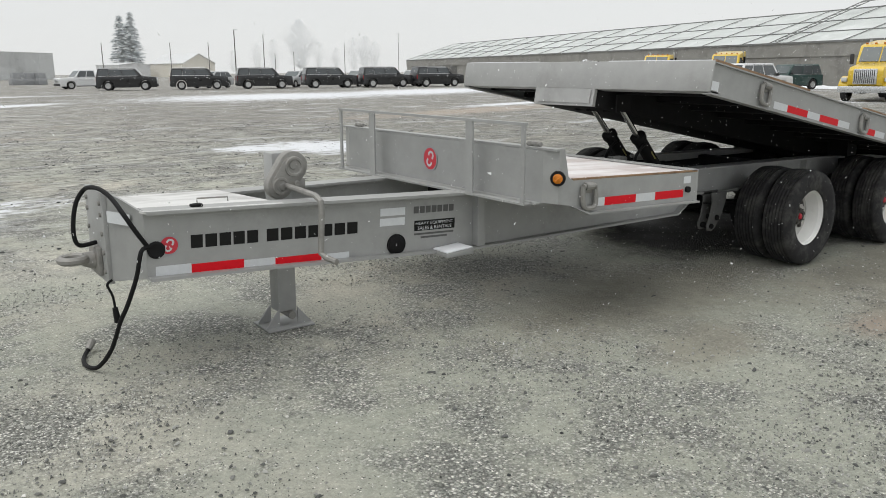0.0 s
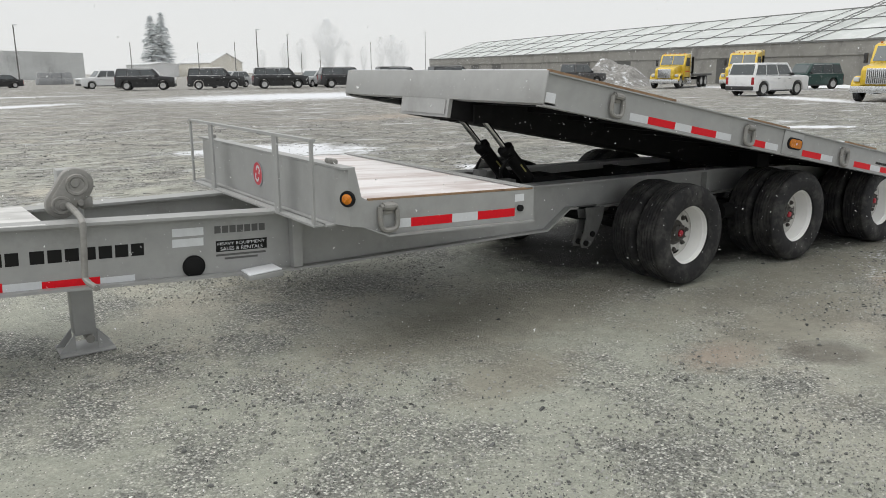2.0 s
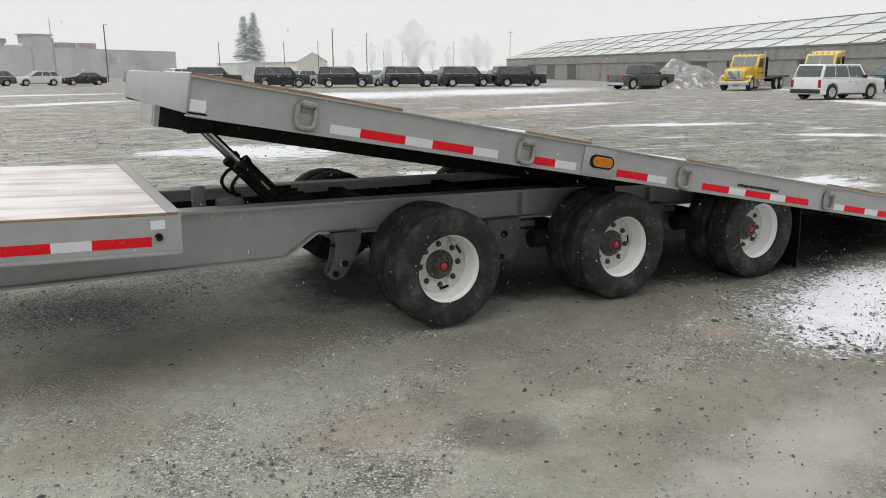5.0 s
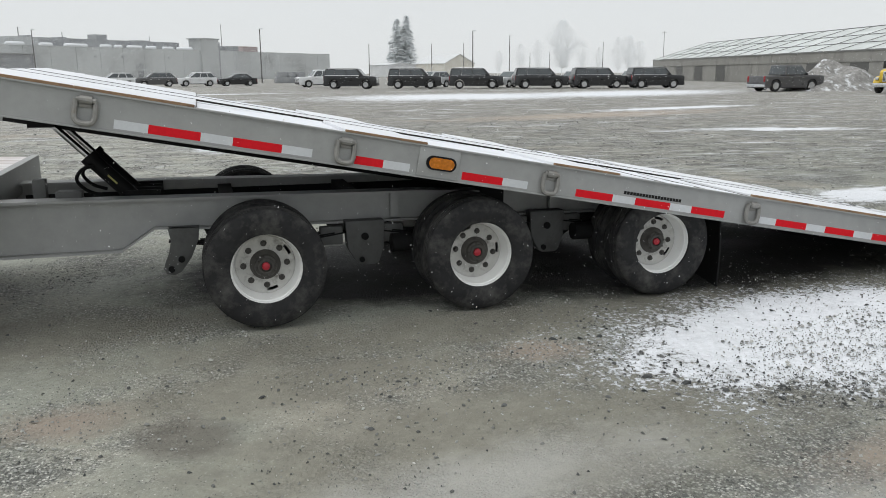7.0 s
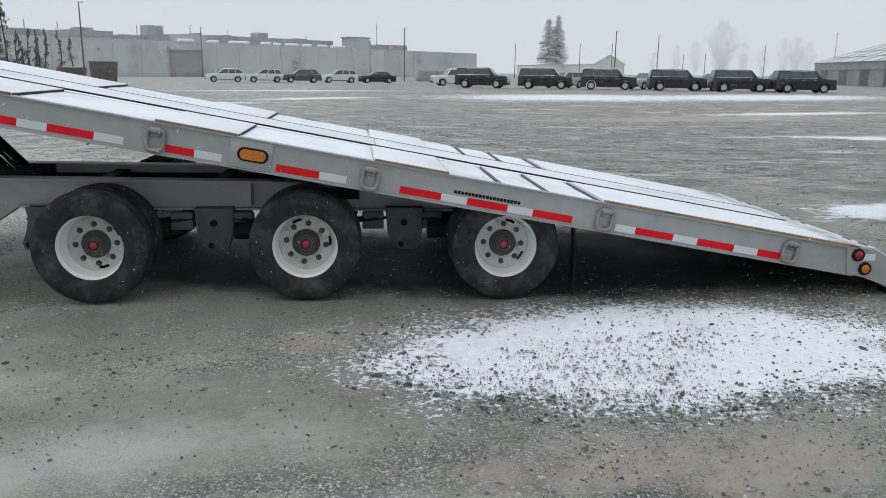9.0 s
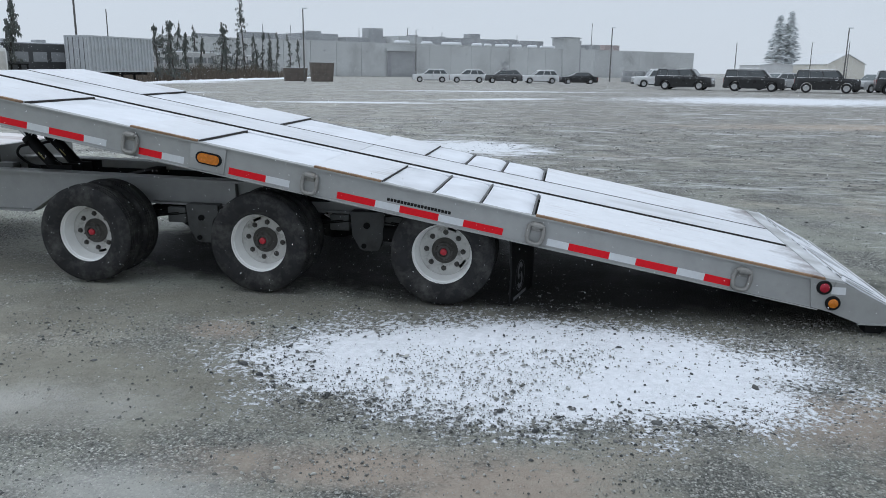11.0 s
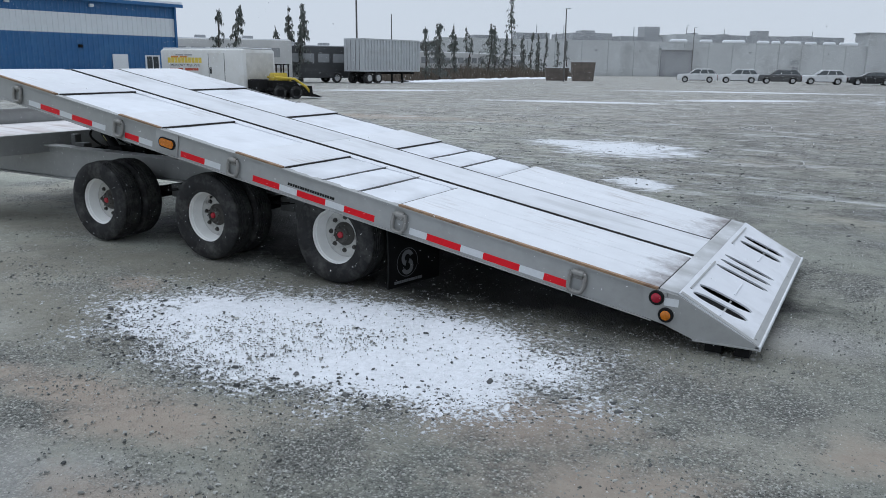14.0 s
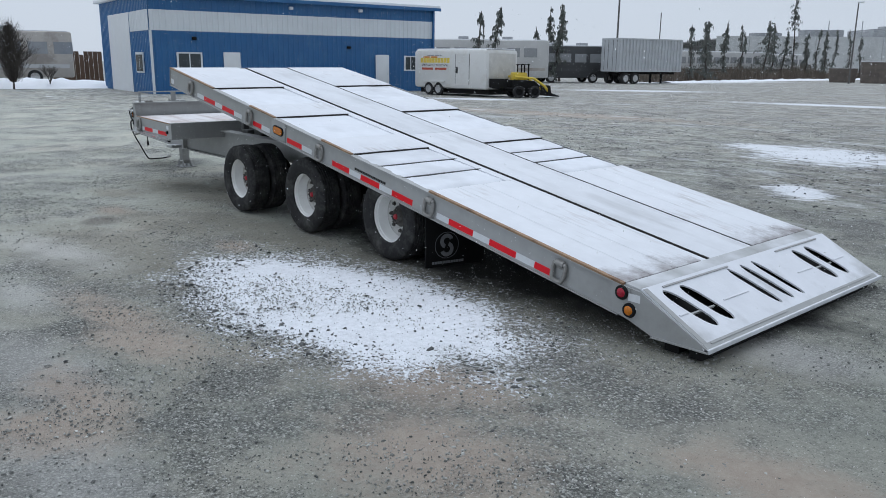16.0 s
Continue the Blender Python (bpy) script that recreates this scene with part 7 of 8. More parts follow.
def build_container():
    a = Vector((-37.0, 56.6))
    g = thing("container_trailer", "pale ribbed shipping box on a road chassis", "container", Matrix.Translation((a.x, a.y, 0)) @ pose(0, 0, 0, 0, 0, 80))
    C = material("pale_container_paint", (0.50, 0.52, 0.54), 0.55, 0.0, 0.08, 0.8, second=(0.38, 0.38, 0.38), second_scale=0.9, second_edge=(0.5, 0.8))
    L, Wd, z0, z1 = 8.0, 2.44, 1.1, 4.12
    boxes("core", C, g, (0.06, L - 0.06, 0.06, Wd, z0 + 0.02, z1 - 0.02))
    bm = B()
    ribbed(bm, 0.1, L - 0.1, z0 + 0.12, z1 - 0.1, 0.05, 0.40, 0.11)
    part("side_sheet", bm, C, g, smooth=0)
    bm = B()
    for x in (0.0, L - 0.12):
        box(bm, x, x + 0.12, -0.07, 0.07, z0, z1)
        box(bm, x, x + 0.12, Wd - 0.07, Wd + 0.05, z0, z1)
    for z in (z0, z1 - 0.12):
        box(bm, 0.12, L - 0.12, -0.05, 0.06, z, z + 0.12)
        box(bm, 0.0, 0.1, 0.07, Wd - 0.07, z, z + 0.12)
    part("corner_frame", bm, C, g)
    for y in (0.1, 1.23):
        bm = B()
        box(bm, -0.015, 0.055, y, y + 1.1, z0 + 0.13, z1 - 0.13)
        d = part("end_door", bm, C, g)
        for yy in (0.3, 0.8):
            bm = B()
            tube(bm, [(-0.035, y + yy, z0 + 0.15), (-0.035, y + yy, z1 - 0.15)], 0.02, 6)
            part("lock_rod", bm, CHASSIS, d)
    for y in (0.75, 1.55):
        boxes("chassis_rail", UNDER, g, (0.1, L, y, y + 0.15, 0.85, 1.14))
    for y in (0.45, 1.85):
        boxes("landing_leg", UNDER, g, (5.9, 6.05, y, y + 0.15, 0.0, 1.0))
    tyre, rim = car_wheel(0.5, 0.45)
    for x in (0.9, 2.1):
        for y, t in ((-0.02, 0), (Wd + 0.02, 180)):
            wh = thing("wheel", "", "")
            wh.parent = g
            wh.matrix_basis = Matrix.Translation((x, y, 0.5)) @ pose(0, 0, 0, 0, 0, t)
            share("tyre", tyre, wh, Matrix.Identity(4))
            share("rim", rim, wh, Matrix.Identity(4))


build_container()


COACHPANE = glass_dark("frosted_coach_glass", (0.26, 0.27, 0.28))


def coach(name, label, cat, m, length, h, body, stripe, snow=True):
    """A bus or motor home seen from the yard: body, roof units, side windows, wheels."""
    g = thing(name, label, cat, m)
    bm = B()
    box(bm, 0, length, 0, 2.5, 0.45, h, bev=0.14)
    part("body", bm, body, g)
    if snow:
        boxes("roof_snow", SNOW, g, (0.2, length - 0.2, 0.2, 2.3, h + 0.001, h + 0.07), bev=0.03)
    for x in (length * 0.25, length * 0.62):
        boxes("roof_unit", ROOFKIT, g, (x, x + 0.9, 0.8, 1.6, h + 0.071, h + 0.33), bev=0.05)
    for k in range(int(length / 1.6)):
        panes(g, COACHPANE, [((0.7 + k * 1.6, -0.012, h - 1.5), (1.9 + k * 1.6, -0.012, h - 1.5), (1.9 + k * 1.6, -0.012, h - 0.7), (0.7 + k * 1.6, -0.012, h - 0.7))])
    bm = B()
    box(bm, 0.3, length - 0.3, -0.012, -0.002, 1.1, 1.35)
    part("side_stripe", bm, stripe, g)
    panes(g, WINDSCREEN, [((length + 0.012, 0.2, 1.3), (length + 0.012, 2.3, 1.3), (length + 0.012, 2.2, h - 0.35), (length + 0.012, 0.3, h - 0.35))], "windscreen")
    tyre, rim = car_wheel(0.48, 0.3)
    for x in (length * 0.2, length * 0.78):
        for y, t in ((-0.03, 0), (2.53, 180)):
            wh = thing("wheel", "", "")
            wh.parent = g
            wh.matrix_basis = Matrix.Translation((x, y, 0.48)) @ pose(0, 0, 0, 0, 0, t)
            share("tyre", tyre, wh, Matrix.Identity(4))
            share("rim", rim, wh, Matrix.Identity(4))
    return g


BEIGE = material("beige_coach_side", (0.42, 0.39, 0.35), 0.45, 0.0, 0.12, 0.6, second=(0.28, 0.25, 0.22), second_scale=0.35, second_edge=(0.5, 0.62))
DARKCOACH = material("dark_coach_side", (0.045, 0.047, 0.05), 0.35, 0.0, 0.2, 0.6)
PALECOACH = material("pale_coach_side", (0.5, 0.5, 0.49), 0.45, 0.0, 0.1, 0.6)
coach("motor_home", "beige motor home with snow on its roof", "motor home", Matrix.Translation((-53.0, 2.0, 0)) @ pose(0, 0, 0, 0, 0, 82), 11.5, 3.55, BEIGE, PALECOACH)
coach("tour_coach", "black coach parked behind the machines", "bus", Matrix.Translation((-43.0, 52.0, 0)) @ pose(0, 0, 0, 0, 0, 66), 7.6, 3.4, DARKCOACH, DARKCOACH)
coach("motor_home", "pale motor home with snow on its roof", "motor home", Matrix.Translation((-48.0, 43.0, 0)) @ pose(0, 0, 0, 0, 0, 52), 11.0, 3.8, PALECOACH, BEIGE)
for k, (x, y, hh) in enumerate(((-49.0, 84.0, 3.5), (-50.5, 97.0, 3.6), (-51.0, 112.0, 3.5))):
    coach("motor_home", "pale motor home behind ragged trees", "motor home", Matrix.Translation((x, y, 0)) @ pose(0, 0, 0, 0, 0, 80), 9.5, hh, PALECOACH, DARKCOACH)

# ---- fence, skips and poles ----
TIMBER = material("brown_fence_board", (0.11, 0.07, 0.048), 0.8, 0.0, 0.2, 3.0, spread=0.15)
fence = thing("board_fence", "tall brown board fence by the motor home", "fence", Matrix.Translation((-58.5, 12.5, 0)) @ pose(0, 0, 0, 0, 0, 62))
for k in range(4, 15):
    boxes("board", TIMBER, fence, (k * 0.33, k * 0.33 + 0.31, 0, 0.03, 0, 2.3 - (0.25 if k % 5 == 0 else 0)))
RUST = material("dull_skip_paint", (0.14, 0.12, 0.105), 0.8, 0.0, 0.3, 1.5)
for k, (x, y, w, h2) in enumerate(((-32.6, 90.2, 3.0, 1.6), (-28.7, 89.2, 2.9, 2.3))):
    g = thing("waste_skip", "rust-brown steel waste skip by the hall", "skip", Matrix.Translation((x, y, 0)) @ pose(0, 0, 0, 0, 0, 25), "waste skips")
    bm = B()
    prism(bm, [(0.2, 0), (w - 0.2, 0), (w, h2), (0, h2)], 0, 1.8)
    part("skip_body", bm, RUST, g)
    for i in range(5):
        boxes("skip_rib", RUST, g, (0.35 + i * (w - 0.8) / 4, 0.45 + i * (w - 0.8) / 4, -0.06, 0.0, 0.15, h2 - 0.05))
    boxes("skip_snow", SNOW, g, (0.1, w - 0.1, 0.1, 1.7, h2 - 0.15, h2 + 0.04), bev=0.03)
for k, (x, y) in enumerate(((10.6, 122.0), (12.4, 123.0), (14.2, 123.4))):
    g = thing("concrete_block", "stacked grey concrete blocks by a pole", "block", Matrix.Translation((x, y, 0)) @ pose(0, 0, 0, 0, 0, 20 + 12 * k), "concrete blocks")
    boxes("block", ROOFKIT, g, (0, 1.9, 0, 0.9, 0, 0.9), bev=0.03)
    boxes("block", ROOFKIT, g, (0.25, 1.75, 0.06, 0.84, 0.9, 1.7), bev=0.03)
POLEMAT = material("weathered_pole", (0.12, 0.115, 0.11), 0.8, 0.0, 0.2, 2.0)


def pole(x, y, h, lamp=True, arm=0.9, r=0.065, turn=0.0):
    g = thing("yard_pole", "slim dark yard pole with a lamp head" if lamp else "slim dark utility pole", "pole", Matrix.Translation((x, y, 0)) @ pose(0, 0, 0, 0, 0, turn), "yard poles")
    bm = B()
    tube(bm, [(0, 0, 0), (0, 0, h)], [r, r * 0.65], 8)
    part("shaft", bm, POLEMAT, g)
    if lamp:
        bm = B()
        box(bm, -0.1, arm * 0.6, -0.12, 0.12, h, h + 0.14, bev=0.03)
        part("lamp_head", bm, LABEL, g)
    elif arm > 1:
        boxes("crossarm", POLEMAT, g, (-arm, arm, -0.05, 0.05, h - 0.7, h - 0.58))


for x, y, h, lamp in ((8.7, 126.4, 8.3, True), (40.6, 115.6, 7.8, True), (61.6, 153.4, 9.0, True), (68.0, 203.8, 9.2, False), (68.6, 237.8, 10.1, True), (43.3, 211.1, 9.0, False), (149.1, 277.7, 12.6, False),
                      (116.0, 254.0, 8.2, True), (101.0, 236.0, 7.4, False), (-30.5, 162.6, 9.6, True), (-36.6, 182.4, 11.0, True), (-27.7, 84.0, 8.2, True), (-61.0, 98.0, 9.2, False), (-55.0, 56.5, 6.2, False)):
    pole(x, y, h, lamp, r=0.075 + 0.0003 * y)
pole(-42.6, 63.5, 13.5, False, 0.9, 0.11)
pole(222.1, 352.0, 21.0, False, 1.6, 0.16)
pole(9.2, 394.9, 24.0, False, 0.9, 0.2)

# ---- trees ----
BARK = material("dark_wet_bark", (0.07, 0.062, 0.055), 0.9, 0.0, 0.25, 5.0)
# far tree colours are whitened towards the sky to paint haze
HAZETWIG = material("haze_paled_twigs", (0.90, 0.91, 0.92), 0.9, 0.0, 0.1, 2.0)
FARGREEN = material("haze_paled_needles", (0.74, 0.765, 0.78), 0.9, 0.0, 0.2, 1.0)


def let_through(m, share_of, tint):
    """Lets part of the light through: ice in flakes, painted haze on the far trees."""
    nt = m.node_tree
    thin, both = nt.nodes.new("ShaderNodeBsdfTranslucent"), nt.nodes.new("ShaderNodeMixShader")
    thin.inputs["Color"].default_value = rgba(tint)
    both.inputs[0].default_value = share_of
    nt.links.new(nt.nodes["Principled BSDF"].outputs[0], both.inputs[1])
    nt.links.new(thin.outputs[0], both.inputs[2])
    nt.links.new(both.outputs[0], nt.nodes["Material Output"].inputs["Surface"])


# translucence lowers the far trees' contrast, as part of the painted haze
let_through(HAZETWIG, 0.62, (0.93, 0.94, 0.95))
let_through(FARGREEN, 0.5, (0.72, 0.75, 0.76))
CYP = material("dull_cypress_green", (0.15, 0.165, 0.15), 0.9, 0.0, 0.35, 2.5, second=(0.22, 0.205, 0.185), second_scale=1.2, second_edge=(0.5, 0.65))


def cypress(x, y, h, r, seed, lean=0.0, dense=1.0):
    """A ragged, half-bare column of drooping needle sprays on a crooked trunk."""
    rs = random.Random(seed)
    g = thing("ragged_cypress", "thin ragged cypress with drooping half-bare sprays", "tree", Matrix.Translation((x, y, 0)), "ragged cypresses")
    line = [Vector((lean * t * h + 0.16 * math.sin(t * 5 + seed) + 0.25 * t * t * math.sin(seed * 2.3), 0.10 * math.cos(t * 4 + seed), t * h)) for t in [i / 8 for i in range(9)]]
    bm = B()
    tube(bm, line, [0.12 * (1 - 0.85 * i / 8) + 0.015 for i in range(9)], 6)
    part("trunk", bm, BARK, g)
    verts, faces = [], []
    # boughs stick out unevenly, and sprays hang from each of them
    for k in range(int((24 + 18 * dense) * h / 5)):
        t = rs.uniform(0.08, 1.0)
        if noise.noise((seed * 3.1, t * 7, 0)) < -0.28 and dense < 1.5:
            continue
        i = min(7, int(t * 8))
        c = line[i].lerp(line[i + 1], t * 8 - i)
        a = rs.uniform(0, 6.283)
        reach = r * (1.45 - 1.15 * t) * rs.choice((0.5, 0.75, 1.0, 1.5))
        rise = rs.uniform(-0.1, 0.55)
        for q in range(int(12 + 26 * min(1.0, dense) * rs.random())):
            f = rs.random() ** 0.7
            base = c + Vector((math.cos(a) * reach * f + rs.gauss(0, 0.05), math.sin(a) * reach * f + rs.gauss(0, 0.05), reach * f * rise - 0.25 * f * f + rs.gauss(0, 0.05)))
            droop = rs.uniform(0.10, 0.42) * (0.6 + 0.8 * f)
            b1 = rs.uniform(0, 6.283)
            tip = base + Vector((math.cos(b1) * 0.08, math.sin(b1) * 0.08, -droop))
            w = rs.uniform(0.018, 0.05)
            s = Vector((-math.sin(b1), math.cos(b1), 0)) * w
            m1 = base.lerp(tip, 0.4) + Vector((math.cos(b1), math.sin(b1), 0)) * 0.04
            b0 = len(verts)
            verts += [tuple(base), tuple(m1 + s), tuple(tip), tuple(m1 - s)]
            faces += [(b0, b0 + 1, b0 + 2), (b0, b0 + 2, b0 + 3)]
    me = bpy.data.meshes.new("crown")
    me.from_pydata(verts, [], faces)
    me.materials.append(CYP)
    cr = new("crown", me)
    cr.parent = g


for k, (x, y, h, r, lean, dense) in enumerate(((-42.5, 44.3, 6.1, 0.62, 0, 0.9), (-41.8, 44.9, 6.4, 0.56, 0.1, 1.6), (-42.3, 53.8, 7.1, 0.58, 0.07, 2), (-47.4, 56.8, 5.4, 0.47, 0.02, 0.6), (-40.4, 73.5, 6.0, 0.55, 0, 0.7),
                                               (-39.6, 75.3, 6.4, 0.98, 0.05, 2.2), (-50.3, 93.5, 6.8, 0.69, 0, 0.6), (-52.2, 100.8, 7.9, 0.71, 0, 0.8), (-50.4, 102.3, 7.4, 0.72, 0, 0.6), (-43.5, 95.8, 7.4, 1.27, 0.06, 2),
                                               (-47.1, 105.0, 7.2, 0.86, 0, 0.8), (-45.0, 106.5, 12.1, 0.87, 0.02, 0.6), (-47.0, 115.0, 6.7, 0.51, 0, 0.7), (-45.6, 115.7, 7.1, 0.44, 0, 0.6), (-44.7, 116.2, 6.9, 0.44, 0, 0.6),
                                               (-44.8, 119.2, 7.2, 0.44, 0, 0.7), (-42.9, 120.1, 7.2, 0.44, 0, 0.6), (-49.2, 60.8, 7.6, 0.59, 0.02, 1.2), (-41.6, 78.6, 5.2, 0.5, 0.0, 0.8), (-42.4, 84.2, 5.6, 0.6, 0.03, 1.4), (-43.6, 90.4, 5.4, 0.5, 0.0, 0.7), (-44.2, 102.4, 6.6, 0.6, 0.02, 1.0), (-43.0, 106.6, 5.8, 0.5, 0.0, 0.7), (-43.4, 113.0, 6.0, 0.45, 0.0, 0.8), (-41.8, 121.5, 6.2, 0.45, 0.0, 0.7), (-46.0, 58.6, 5.6, 0.5, 0.02, 1.2))):
    cypress(x, y, h, r, k + 2, lean, dense)


def far_conifer(x, y, h, seed):
    rs = random.Random(seed)
    g = thing("tall_fir", "tall fir standing beyond the yard, its colour paled for haze", "tree", Matrix.Translation((x, y, 0)) @ Matrix.Scale(h / 15.0, 4))
    h = 15.0
    bm = B()
    for s in (-1.1, 1.3):
        tube(bm, [(s, 0, 0), (s, 0, h * (0.96 if s > 0 else 0.92))], [0.45, 0.06], 7)
    part("trunk", bm, FARGREEN, g)
    verts, faces = [], []
    for s, top in ((1.3, 0.97), (-1.1, 0.93)):
        z = h * 0.16
        while z < h * top:
            t = z / (h * top)
            for k in range(30):
                a = rs.uniform(0, 6.283)
                reach = ((1 - t) ** 0.75 * 3.5 + 0.3) * rs.uniform(0.45, 1.1)
                for q in range(max(2, int(reach * 3.5))):
                    f = (q + rs.random()) / max(2, int(reach * 3.5)) * reach
                    w = rs.uniform(0.32, 0.65)
                    c = Vector((s + math.cos(a) * f, math.sin(a) * f, z + rs.uniform(-0.12, 0.12) - 0.22 * f + 0.05 * f * f))
                    d = Vector((math.cos(a + rs.uniform(-0.7, 0.7)), math.sin(a + rs.uniform(-0.7, 0.7)), -0.4)) * w * 1.3
                    p = Vector((-math.sin(a), math.cos(a), 0.1)) * w * 0.6
                    b0 = len(verts)
                    verts += [tuple(c - d * 0.4), tuple(c + p), tuple(c + d), tuple(c - p)]
                    faces += [(b0, b0 + 1, b0 + 2), (b0, b0 + 2, b0 + 3)]
            z += rs.uniform(0.38, 0.62)
    me = bpy.data.meshes.new("crown")
    me.from_pydata(verts, [], faces)
    me.materials.append(FARGREEN)
    cr = new("crown", me)
    cr.parent = g


far_conifer(106.5, 432.4, 33.0, 4)


def bare_tree(x, y, h, spread, seed, mat, name="bare_tree", label="hazy bare tree with a wide fine crown", levels=4, r0=0.28, twigs=0):
    rs = random.Random(seed)
    g = thing(name, label, "tree", Matrix.Translation((x, y, 0)))
    bm = B()
    tube(bm, [(0, 0, 0), (0.1, 0, h * 0.22)], [r0, r0 * 0.8], 6)
    part("trunk", bm, mat, g)
    bm = B()

    def grow(p, d, ln, r, lv):
        q = p + d * ln
        mid = p + d * ln * 0.5 + Vector((rs.uniform(-1, 1), rs.uniform(-1, 1), rs.uniform(0, 1))) * ln * 0.07
        tube(bm, [p, mid, q], [r, r * 0.8, r * 0.6], 4 if lv < 3 else 3)
        if lv >= levels:
            return
        for k in range(4 if lv < 2 else 3):
            nd = (d + Vector((rs.uniform(-1, 1) * spread, rs.uniform(-1, 1) * spread, rs.uniform(-0.1, 0.5)))).normalized()
            grow(p.lerp(q, rs.uniform(0.55, 1.0)), nd, ln * rs.uniform(0.62, 0.85), r * 0.6, lv + 1)

    for k in range(5):
        a = k * 1.257 + rs.uniform(-0.3, 0.3)
        grow(Vector((0.1, 0, h * 0.2)), Vector((math.cos(a) * 0.55 * spread, math.sin(a) * 0.55 * spread, 1)).normalized(), h * 0.27, r0 * 0.6, 1)
    part("crown", bm, mat, g)
    if twigs:
        verts, faces = [], []
        for k in range(twigs):
            a, t = rs.uniform(0, 6.283), rs.random()
            z = h * (0.12 + 0.88 * t)
            reach = h * 0.42 * math.sin(math.pi * (0.15 + 0.80 * t) ** 1.3) * (0.35 + 1.3 * abs(noise.noise((math.cos(a) * 1.9, math.sin(a) * 1.9, t * 5 + seed))))
            q = reach * rs.random() ** 0.5
            p = Vector((0.1 + math.cos(a) * q, math.sin(a) * q, z))
            d = Vector((math.cos(a) * rs.uniform(0.1, 0.7), math.sin(a) * rs.uniform(0.1, 0.7), rs.uniform(0.5, 1.0))) * rs.uniform(0.5, 1.1) * max(1.0, h / 14)
            s = Vector((-math.sin(a) * 0.018 + 0.012, math.cos(a) * 0.018, 0)) * max(1.0, h / 14)
            b0 = len(verts)
            verts += [tuple(p - s), tuple(p + s), tuple(p + d)]
            faces.append((b0, b0 + 1, b0 + 2))
        me = bpy.data.meshes.new("crown_edge")
        me.from_pydata(verts, [], faces)
        me.materials.append(mat)
        tw = new("crown_edge", me)
        tw.parent = g


bare_tree(190.5, 403.0, 28.5, 0.85, 3, HAZETWIG, r0=0.3, twigs=12000)
bare_tree(237.4, 412.6, 21.5, 0.9, 5, HAZETWIG, r0=0.2, twigs=8000)
for k, (x, y, h) in enumerate(((177.0, 430.7, 17.0), (206.2, 472.7, 21.0), (222.7, 443.0, 19.0), (222.3, 420.8, 15.0), (251.3, 450.7, 22.0), (252.8, 426.8, 19.0), (190.1, 500.7, 15.0))):
    bare_tree(x, y, h, 0.6, 20 + k, HAZETWIG, label="faint bare tree lost in the snowy haze", levels=3, r0=0.12, twigs=5000)
bare_tree(-42.5, 7.4, 3.2, 0.9, 11, BARK, "leafless_bush", "leafless dark bush at the yard's snowy edge", 5, 0.06, twigs=1800)
bare_tree(-43.5, 9.6, 1.7, 0.9, 13, BARK, "leafless_bush", "low leafless bush at the yard's snowy edge", 4, 0.05)


def brush(name, label, x0, y0, x1, y1, width, height, count, mat, seed):
    """Dry weeds and twigs standing along a line."""
    rs = np.random.RandomState(seed)
    verts, faces = [], []
    for k in range(count):
        u = rs.rand()
        x, y = x0 + (x1 - x0) * u + rs.normal() * width, y0 + (y1 - y0) * u + rs.normal() * width
        h = height * (0.25 + 0.75 * rs.rand()) * (0.5 + 0.9 * abs(noise.noise((u * 14, seed, 0))))
        a = rs.uniform(0, 6.283)
        w = rs.uniform(0.02, 0.06)
        lx, ly = rs.normal() * 0.25 * h, rs.normal() * 0.25 * h
        b0 = len(verts)
        verts += [(x - w * math.cos(a), y - w * math.sin(a), 0.0), (x + w * math.cos(a), y + w * math.sin(a), 0.0), (x + lx, y + ly, h)]
        faces.append((b0, b0 + 1, b0 + 2))
    me = bpy.data.meshes.new(name)
    me.from_pydata(verts, [], faces)
    me.materials.append(mat)
    ob = new(name, me)
    ob.matrix_basis = YARD
    tagged(ob, label, "weeds", kind="stuff")


DRY = material("dry_brown_weeds", (0.15, 0.125, 0.10), 0.9, 0.0, 0.35, 1.5)
brush("dry_weeds", "tangle of dry brown weeds along the yard's edge", -41.5, 68.0, -43.0, 126.0, 0.7, 2.3, 9000, DRY, 31)
brush("dry_weeds", "dry weeds under the far ragged trees", -46.5, 74.0, -47.0, 118.0, 1.2, 3.0, 6000, DRY, 32)


# ---- snow banks along the yard's edge ----
def bank(x0, y0, x1, y1, w, h, seed):
    bm = B()
    a, b = Vector((x0, y0, 0)), Vector((x1, y1, 0))
    d = (b - a).normalized()
    s = Vector((-d.y, d.x, 0))
    n = max(8, int((b - a).length / 0.6))
    rows = []
    for i in range(n + 1):
        p = a.lerp(b, i / n)
        rows.append([bm.verts.new(p + s * (w * (j / 6 - 0.5)) + Vector((0, 0, max(-0.02, h * math.sin(math.pi * j / 6) * math.sin(math.pi * min(1, 0.06 + i / n * 0.94)) ** 0.3 * (0.6 + 0.8 * abs(noise.noise((i * 0.4, j * 0.6, seed)))) - 0.02)))) for j in range(7)])
    for r0, r1 in zip(rows, rows[1:]):
        for j in range(6):
            bm.faces.new((r0[j], r0[j + 1], r1[j + 1], r1[j]))
    ob = part("snow_bank", bm, SNOW)
    tagged(ob, "low bank of white snow along the yard", "snow bank", kind="stuff")
    ob.matrix_basis = YARD


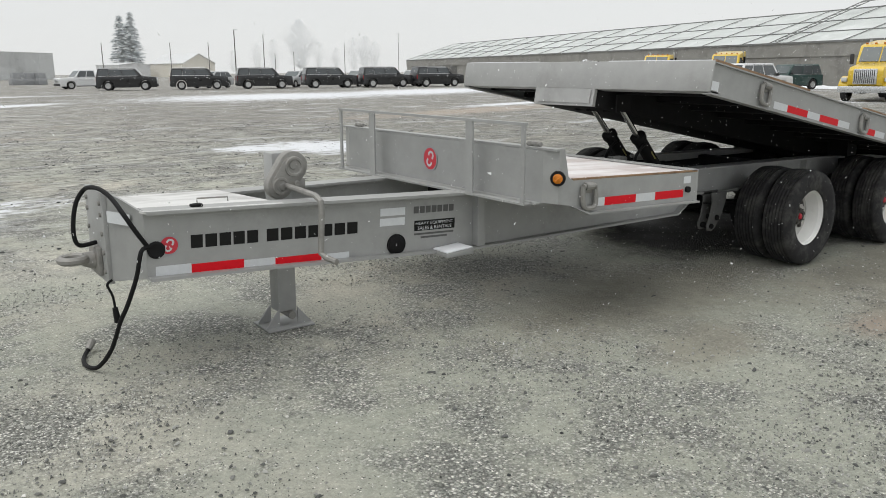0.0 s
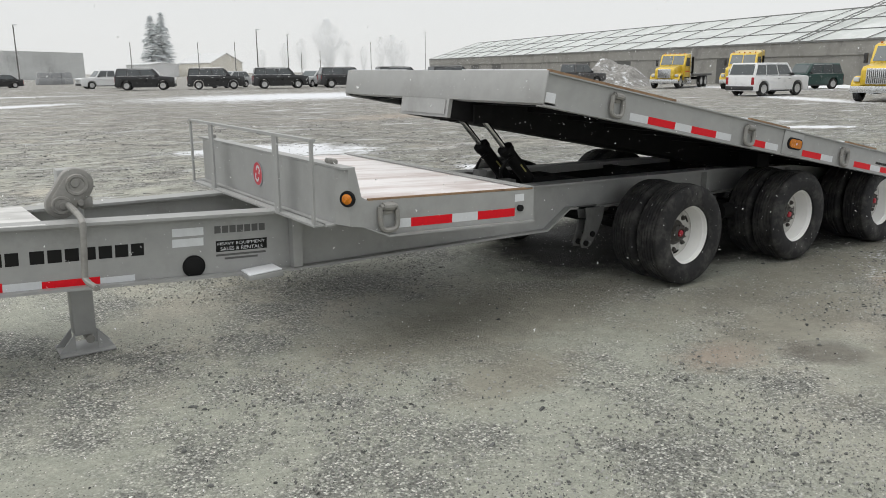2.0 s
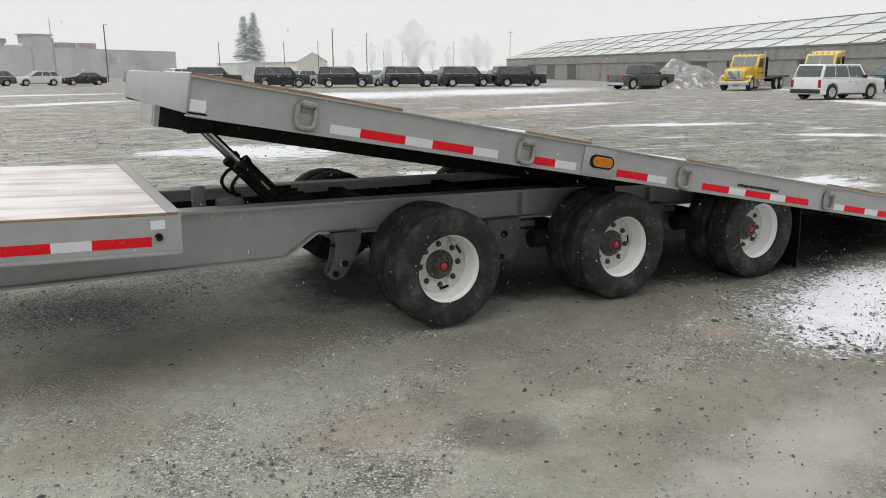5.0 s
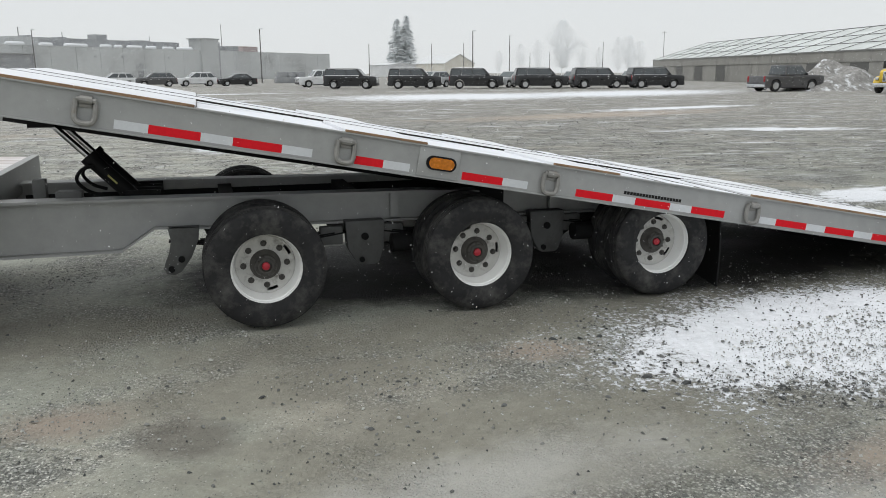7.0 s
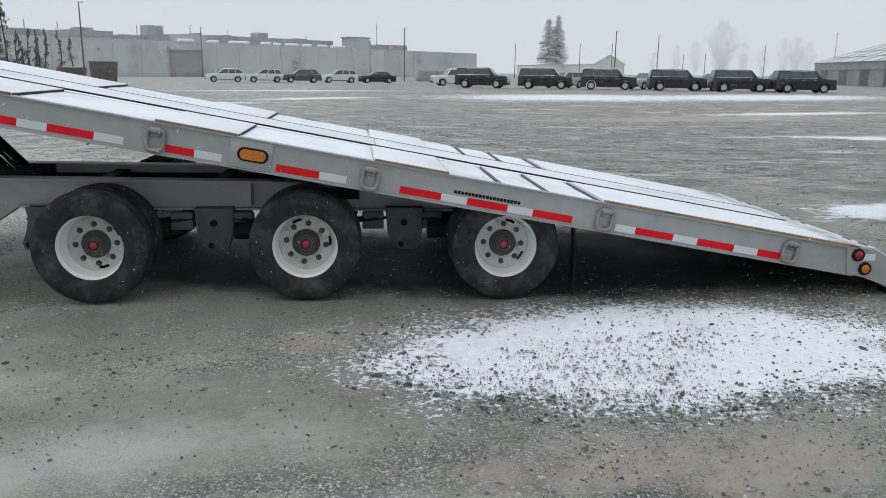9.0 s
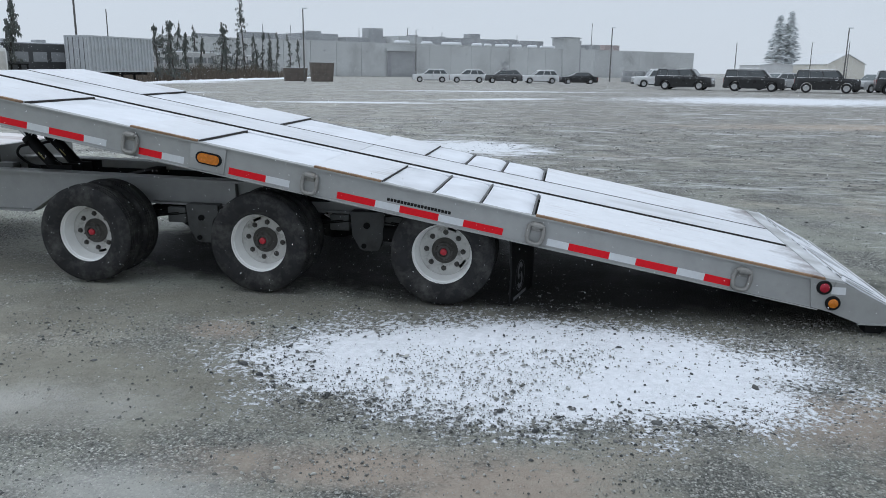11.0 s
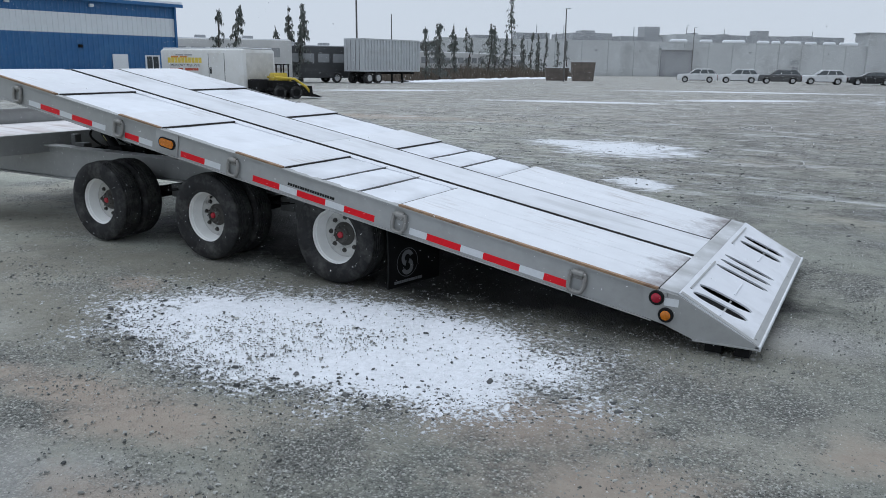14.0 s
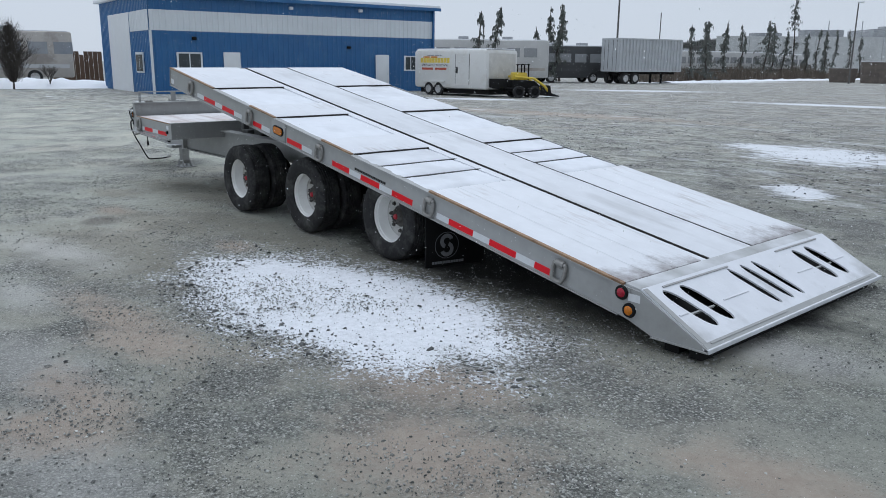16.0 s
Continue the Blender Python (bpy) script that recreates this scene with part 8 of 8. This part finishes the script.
bank(-46.0, 2.0, -43.5, 16.0, 4.0, 0.7, 1)
bank(-38.5, 66.0, -40.0, 128.0, 2.2, 0.28, 2)
bank(46.0, 52.0, 62.0, 62.0, 4.0, 0.5, 3)
bank(54.5, 24.0, 56.0, 36.0, 2.0, 0.3, 4)


# ---- falling snow ----
def flakes(name, label, count, size, lo, hi, seed, fall):
    """Snowflakes hanging in the air, each one a small uneven chip."""
    rs = np.random.RandomState(seed)
    c = rs.uniform(lo, hi, (count, 3))
    r = size[0] + (size[1] - size[0]) * rs.rand(count, 1) ** 2
    d = rs.normal(size=(count, 2, 3))
    d /= np.linalg.norm(d, axis=2, keepdims=True)
    d[:, 0, :] = d[:, 0, :] * (1 - fall) + np.array((0.25, 0.1, -1.0)) * fall
    a = c + d[:, 0] * r
    b = c - d[:, 0] * r * 0.6 + d[:, 1] * r * 0.7
    e = c - d[:, 0] * r * 0.6 - d[:, 1] * r * 0.7
    v = np.stack((a, b, e), 1).reshape(-1, 3)
    me = bpy.data.meshes.new(name)
    me.vertices.add(len(v))
    me.vertices.foreach_set("co", v.astype(np.float32).ravel())
    me.loops.add(count * 3)
    me.loops.foreach_set("vertex_index", np.arange(count * 3, dtype=np.int32))
    me.polygons.add(count)
    me.polygons.foreach_set("loop_start", np.arange(0, count * 3, 3, dtype=np.int32))
    me.update(calc_edges=True)
    me.materials.append(FLAKE)
    tagged(new(name, me), label, "snowfall", kind="stuff")


FLAKE = material("snowflake", (0.92, 0.93, 0.94), 0.9, 0.0, 0.02, 2.0)
let_through(FLAKE, 0.5, (0.95, 0.96, 0.97))
flakes("falling_snow", "small snowflakes falling about the trailer", 32000, (0.0018, 0.006), (-7, -2.4, 0.1), (8, 5, 3.2), 21, 0.5)
flakes("falling_snow", "snow falling over the open yard", 60000, (0.006, 0.012), (-45, 12, 0.2), (70, 60, 9), 22, 0.3)
flakes("falling_snow", "dense distant snowfall veiling the far sheds and trees", 1150000, (0.021, 0.044), (-70, 96, 0.2), (125, 176, 17), 23, 0.2)
